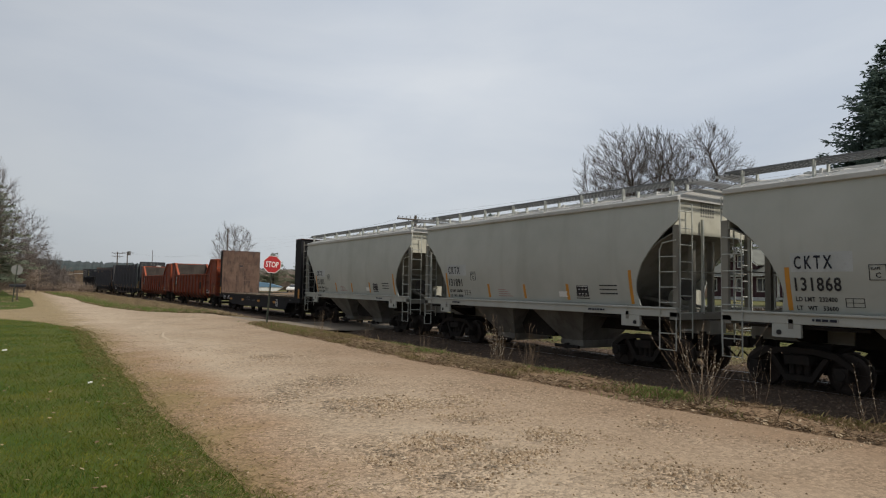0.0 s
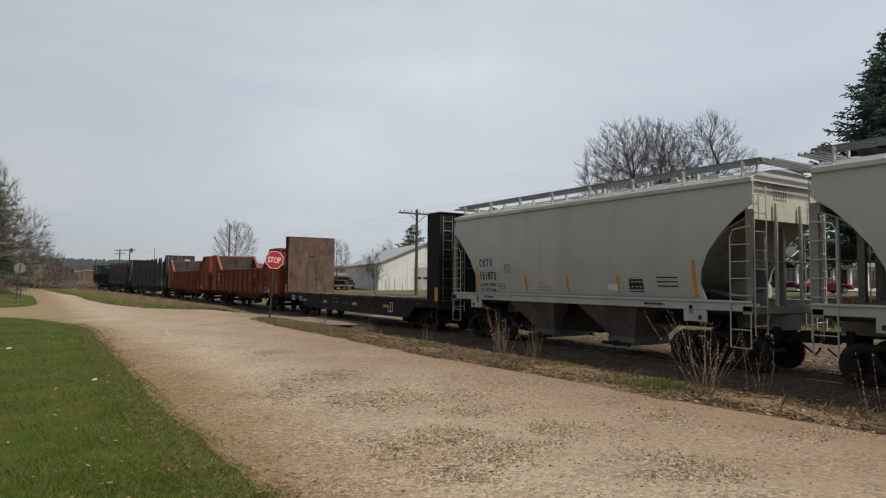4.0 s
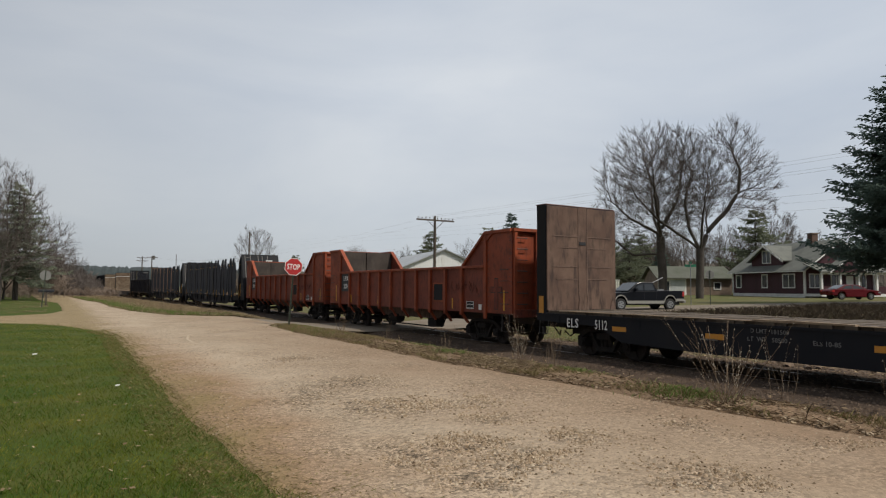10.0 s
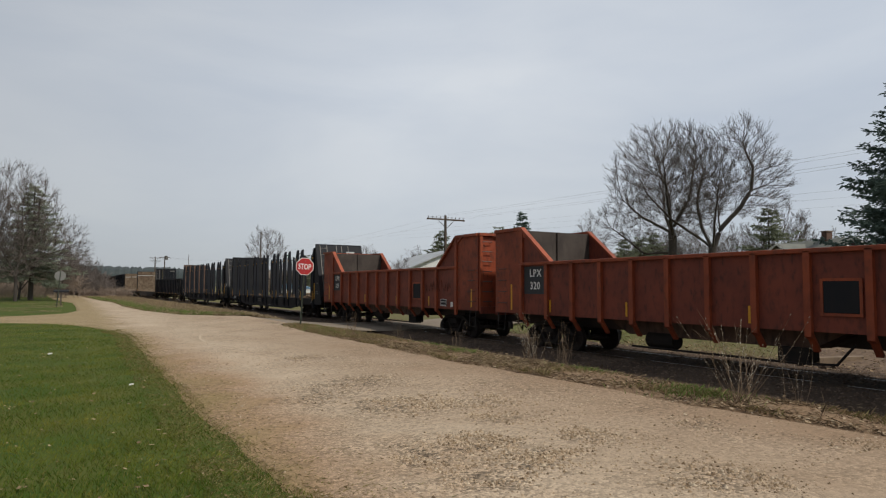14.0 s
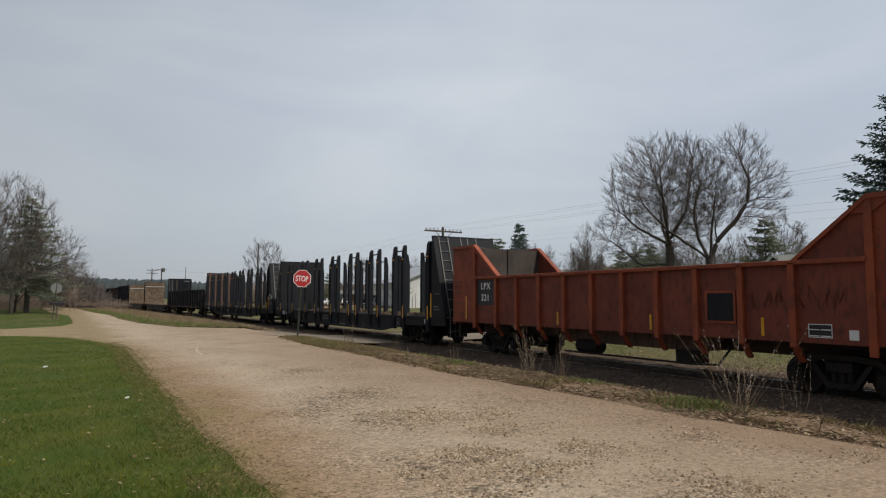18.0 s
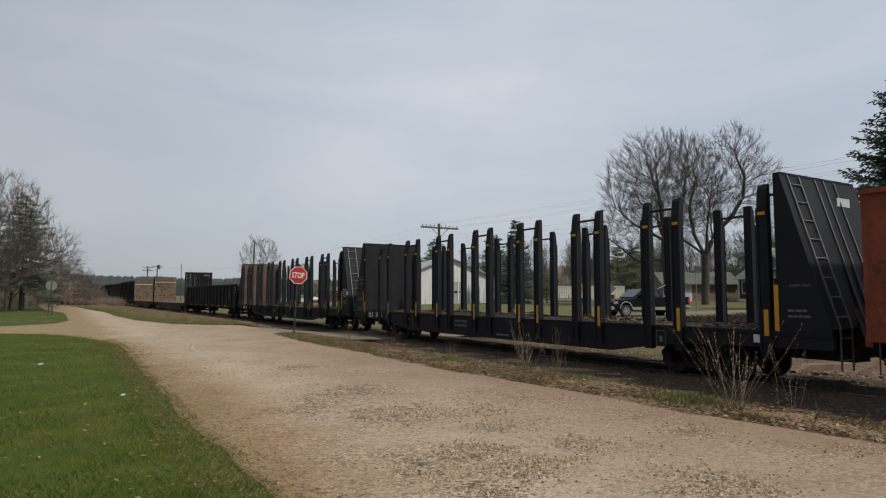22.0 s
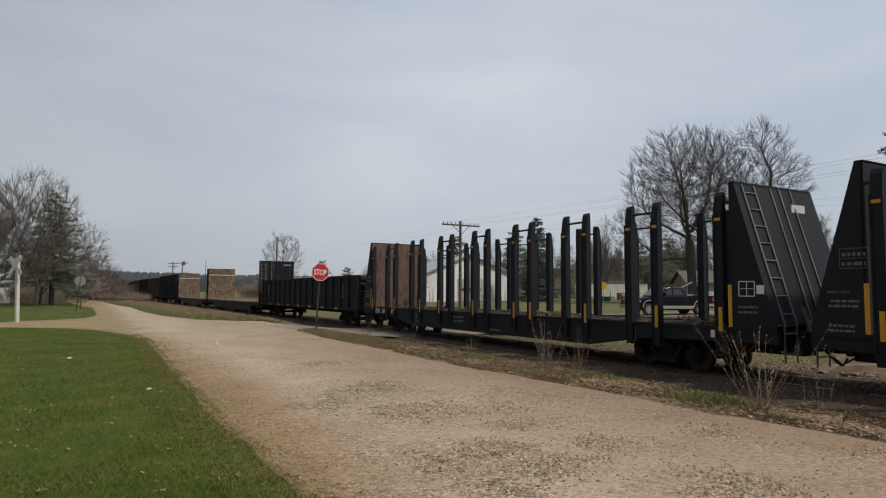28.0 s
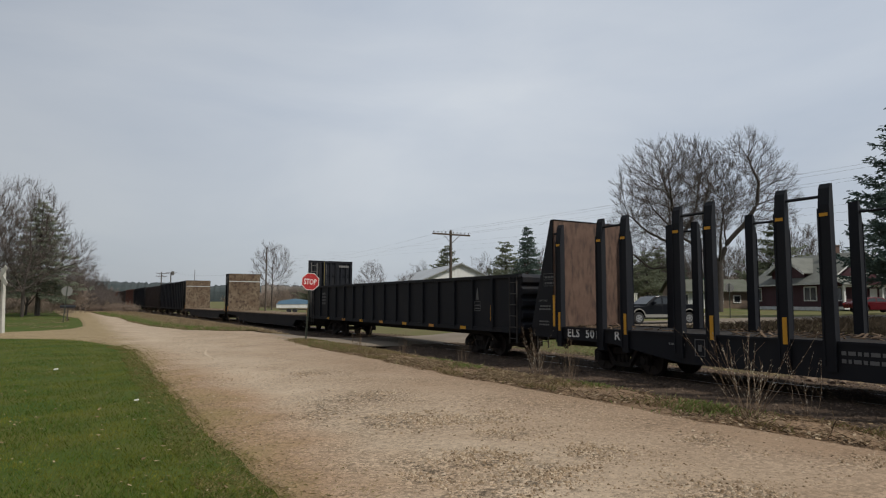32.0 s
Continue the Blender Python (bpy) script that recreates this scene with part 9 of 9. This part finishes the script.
def verge_grass(q):
    y = 2 + 24.5 * q.random()
    x = road_right(y) - 0.1 + (1.1 + 1.6 * smoothstep(14, 25, y)) * q.random() ** 1.4
    if noise.noise((x * 1.1, y * 0.7, 41.0)) < 0.3 - 0.45 * smoothstep(14, 24, y) - 0.2 * q.random():
        return None
    return (x, y, land(x, y) + 0.02 + 0.05 * noise.noise((x * 1.3, y * 1.3, 4.0)))


scatter("verge_grass", "olive and straw-coloured grass along the verge", 26000, verge_grass, blade(0.025, 0.1, 0.0045, 1.6), M_OLIVE, 16)
scatter("verge_stems", "upright dead weed stems on the verge", 240, on_verge(3, 26, 0.05, 0.7), blade(0.08, 0.26, 0.0018, 0.5), M_STRAW, 7)


def tufts(q):
    cx, cy, r = q.choice(((8.3, 6.6, 0.35), (8.1, 6.2, 0.25), (8.9, 9.3, 0.25), (8.3, 13.2, 0.2), (7.9, 20.5, 0.4), (8.4, 24.6, 0.6), (7.8, 22.5, 0.3), (9.0, 15.5, 0.3)))
    x, y = q.gauss(cx, r), q.gauss(cy, r * 1.4)
    return (x, y, land(x, y) + 0.02)


scatter("weed_tufts", "fresh green weeds in the verge", 2600, tufts, blade(0.03, 0.11, 0.005, 1.2), M_WEED, 8)


def on_ballast(q):
    y = 1 + 39 * q.random() ** 1.2
    x = q.choice((q.uniform(9.6, 13.4), q.uniform(11.5, 16.5), q.uniform(15, 19)))
    return (x, y, land(x, y) + 0.035 + 0.05 * noise.noise((x * 1.3, y * 1.3, 4.0)))


scatter("ballast_stones", "dark oily ballast stones and cinders", 60000, on_ballast, chip(0.015, 0.05, 0.7), M_DARKSTONE, 9)
scatter("track_litter", "dead leaves and bark along the track", 7000, lambda q: (lambda x, y: (x, y, land(x, y) + 0.06))(q.choice((q.uniform(9.5, 12.5), q.uniform(17, 22), q.uniform(17, 24))), 1 + 30 * q.random()), leaf_bit(0.02, 0.07), M_STRAW, 10)
scatter("far_side_straw", "dry grass beyond the track", 24000, lambda q: (lambda x, y: (x, y, land(x, y) - 0.02))(q.uniform(18.2, 32), -4 + 31 * q.random()), blade(0.02, 0.1, 0.005, 3.0), M_OLIVE, 11)
scatter("far_verge_grass", "dry and greening grass along the lane", 34000, lambda q: (lambda y: (lambda x: (x, y, land(x, y)))(q.uniform(road_right(y) - 0.1, 11.5 + bend(y))))(35 + 70 * q.random() ** 1.5), blade(0.05, 0.22, 0.01, 2.5), M_PALESTRAW, 12)
scatter("far_lawn_litter", "dead leaves and bare spots on the far lawn", 9000, lambda q: (lambda y: (lambda x: (x, y, land(x, y) + 0.02) if noise.noise((x * 0.45, y * 0.25, 51.0)) > 0.02 else None)(-0.4 - abs(q.gauss(0, 3.2))))(41.5 + 32 * q.random() ** 1.3), leaf_bit(0.015, 0.045), M_LEAF, 18)
scatter("far_verge_weeds", "greening grass along the lane", 11000, lambda q: (lambda y: (lambda x: (x, y, land(x, y)))(road_right(y) + abs(q.gauss(0.2, 0.7))))(35 + 60 * q.random() ** 1.3), blade(0.08, 0.25, 0.012, 1.0), M_WEED, 13)
scatter("street_weeds", "dark dead weeds on the bank before the street", 30000, lambda q: (lambda x, y: (x, y, land(x, y) - 0.02))(q.uniform(24, 50), q.uniform(4, 25.5)), blade(0.1, 0.42, 0.007, 1.2), varied("dark dead weeds", [(0.036, 0.027, 0.02), (0.06, 0.045, 0.031), (0.09, 0.066, 0.045)], 0.9), 14)


# cut logs and an old timber lying beyond the track
for x, y, turn, ln, r in ((17.35, 10.05, 20, 0.7, 0.1), (17.75, 9.75, 35, 0.5, 0.085), (18.0, 9.6, 28, 0.6, 0.08)):
    q = random.Random(int(x * 10))
    root = thing("log", "short cut log lying beside the track", "log", at=pose(x, y, land(x, y) + r * 0.8, 0, 0, turn))
    part("bark", Build().tube([(-ln / 2, 0, 0), (-ln / 6, 0.01, 0.005), (ln / 5, -0.01, 0), (ln / 2, 0, 0.004)], [r, r * 1.04, r * 0.97, r * 0.93], 10, caps=False), M_BARK, root, smooth=True)
    for e in (-1, 1):
        part("cut_end", Build().tube([(e * (ln / 2 - 0.02), 0, 0), (e * (ln / 2 + 0.003), 0, 0)], r * 0.92, 10), M_DARKBROWN, root)
o = part("timber", Build().prism([(0, 0), (3.4, 0.0), (3.4, 0.2), (0.3, 0.23), (0, 0.1)], lambda u, v, w: (u, w, v), -0.12, 0.12), M_DECK, at=pose(18.1, 10.4, land(18.6, 10.3) + 0.02, 0, 0, -12), bevel=0.015)
tagged(o, "long weathered timber lying beyond the track", "timber")

# bare shrubs on the verge
def shrub(x, y, seed, n, high, spread, buds=True):
    q = random.Random(seed)
    root = thing("shrub", "bare shrub with pale stems and small buds", "shrub", at=pose(x, y, land(x, y) - 0.02))
    for k in range(n):
        bd, bb = Build(), Build()
        a = q.uniform(0, 6.283)
        p = Vector((q.gauss(0, 0.07), q.gauss(0, 0.07), 0))
        d = Vector((math.cos(a) * spread * q.uniform(0.1, 1), math.sin(a) * spread * q.uniform(0.1, 1), 1)).normalized()
        ln = high * q.uniform(0.45, 1.05)
        pts = [p]
        for i in range(7):
            d = (d + Vector((q.gauss(0, 0.045), q.gauss(0, 0.045), 0.05))).normalized()
            p = p + d * ln / 7
            pts.append(p)
        r0 = q.uniform(0.003, 0.006)
        bd.tube(pts, [r0 * (1 - 0.1 * i) for i in range(8)], 4, caps=False)
        for j in range(q.randint(1, 3)):
            i = q.randint(2, 6)
            e = pts[i] + (d + Vector((q.gauss(0, 0.6), q.gauss(0, 0.6), 0.2))).normalized() * ln * q.uniform(0.12, 0.3)
            bd.tube([pts[i], e], [r0 * 0.45, r0 * 0.25], 3, caps=False)
        st = part("stem", bd, M_PALETWIG, root)
        if buds:
            for i in range(3, 8):
                for j in range(2):
                    c = pts[i - 1].lerp(pts[i], q.random()) + Vector((q.gauss(0, 0.006), q.gauss(0, 0.006), 0))
                    bb.tube([c - d * 0.012, c, c + d * 0.014], [0.0012, 0.0042, 0.0012], 4, caps=False)
            tagged(part("bud_spray", bb, M_BUD, st), kind="stuff")
    return root


shrub(8.1, 5.55, 1, 25, 1.45, 0.95)
shrub(10.4, 6.15, 2, 6, 1.35, 0.55)
shrub(10.3, 4.4, 3, 4, 1.3, 0.35)
shrub(8.3, 10.4, 4, 20, 1.25, 0.8)
shrub(8.9, 10.2, 5, 14, 1.0, 0.6, False)
shrub(8.0, 19.4, 6, 16, 0.95, 0.7, False)
shrub(8.8, 14.2, 7, 8, 0.8, 0.5, False)
shrub(8.9, 18.0, 8, 10, 0.8, 0.8, False)
# dead weeds beyond the road junction
for k in range(30):
    y = rnd.uniform(36, 80)
    shrub(road_right(y) + rnd.uniform(0.8, 3.0), y, 60 + k, 9, rnd.uniform(0.7, 1.3), 0.8, False)

# ties under the rails
tie_me = [finish("tie", Build().box(-1.3, 1.3, -0.115, 0.115, -0.17, 0.0), M_TIE), finish("tie", Build().prism([(-1.3, -0.16), (1.3, -0.17), (1.3, -0.01), (-1.1, 0.0), (-1.3, -0.02)], lambda u, v, w: (u, w, v), -0.11, 0.11), M_TIE)]
ballast = bpy.data.objects["ballast"]
for k in range(150):
    y = -2 + k * 0.55
    if 27.2 < y < 34.2:
        continue
    part("tie", rnd.choice(tie_me), None, ballast, at=pose(track_x(y) + rnd.uniform(-0.05, 0.05), y, RAIL_Z - 0.165, 0, 0, rnd.uniform(-1.5, 1.5)))


# ---- what moves ----
def along(t):
    """How far the train has come, in metres, t seconds into the clip."""
    u = (t - 16) / 16
    c = (0.292794, 0.002672, -0.002180, 0.001150, 0.002198, 0.000861)
    return 13.3 * 16 * (c[0] * u + sum(c[k] * (u ** (k + 1) - u) for k in range(1, 6)))


def motions():
    ts = [i * 1.0 for i in range(33)]
    for root, mid, spacing in CAR_TOP:
        rows = []
        for t in ts:
            y = mid - along(t)
            ya, yb = y - spacing / 2, y + spacing / 2
            xa, xb = track_x(ya), track_x(yb)
            rows.append((t, pose((xa + xb) / 2, y, RAIL_Z, 0, 0, -math.degrees(math.atan2(xb - xa, yb - ya)))))
        walk(root, rows)
    steps = [i * 32.0 / 256 for i in range(257)]
    turns = [math.degrees((along(t) - along(0)) / WHEEL_R) for t in steps]
    for ws in WHEELSETS:
        y = ws.matrix_basis.translation.y
        walk(ws, [(t, pose(0, y, WHEEL_R, a)) for t, a in zip(steps, turns)])


motions()
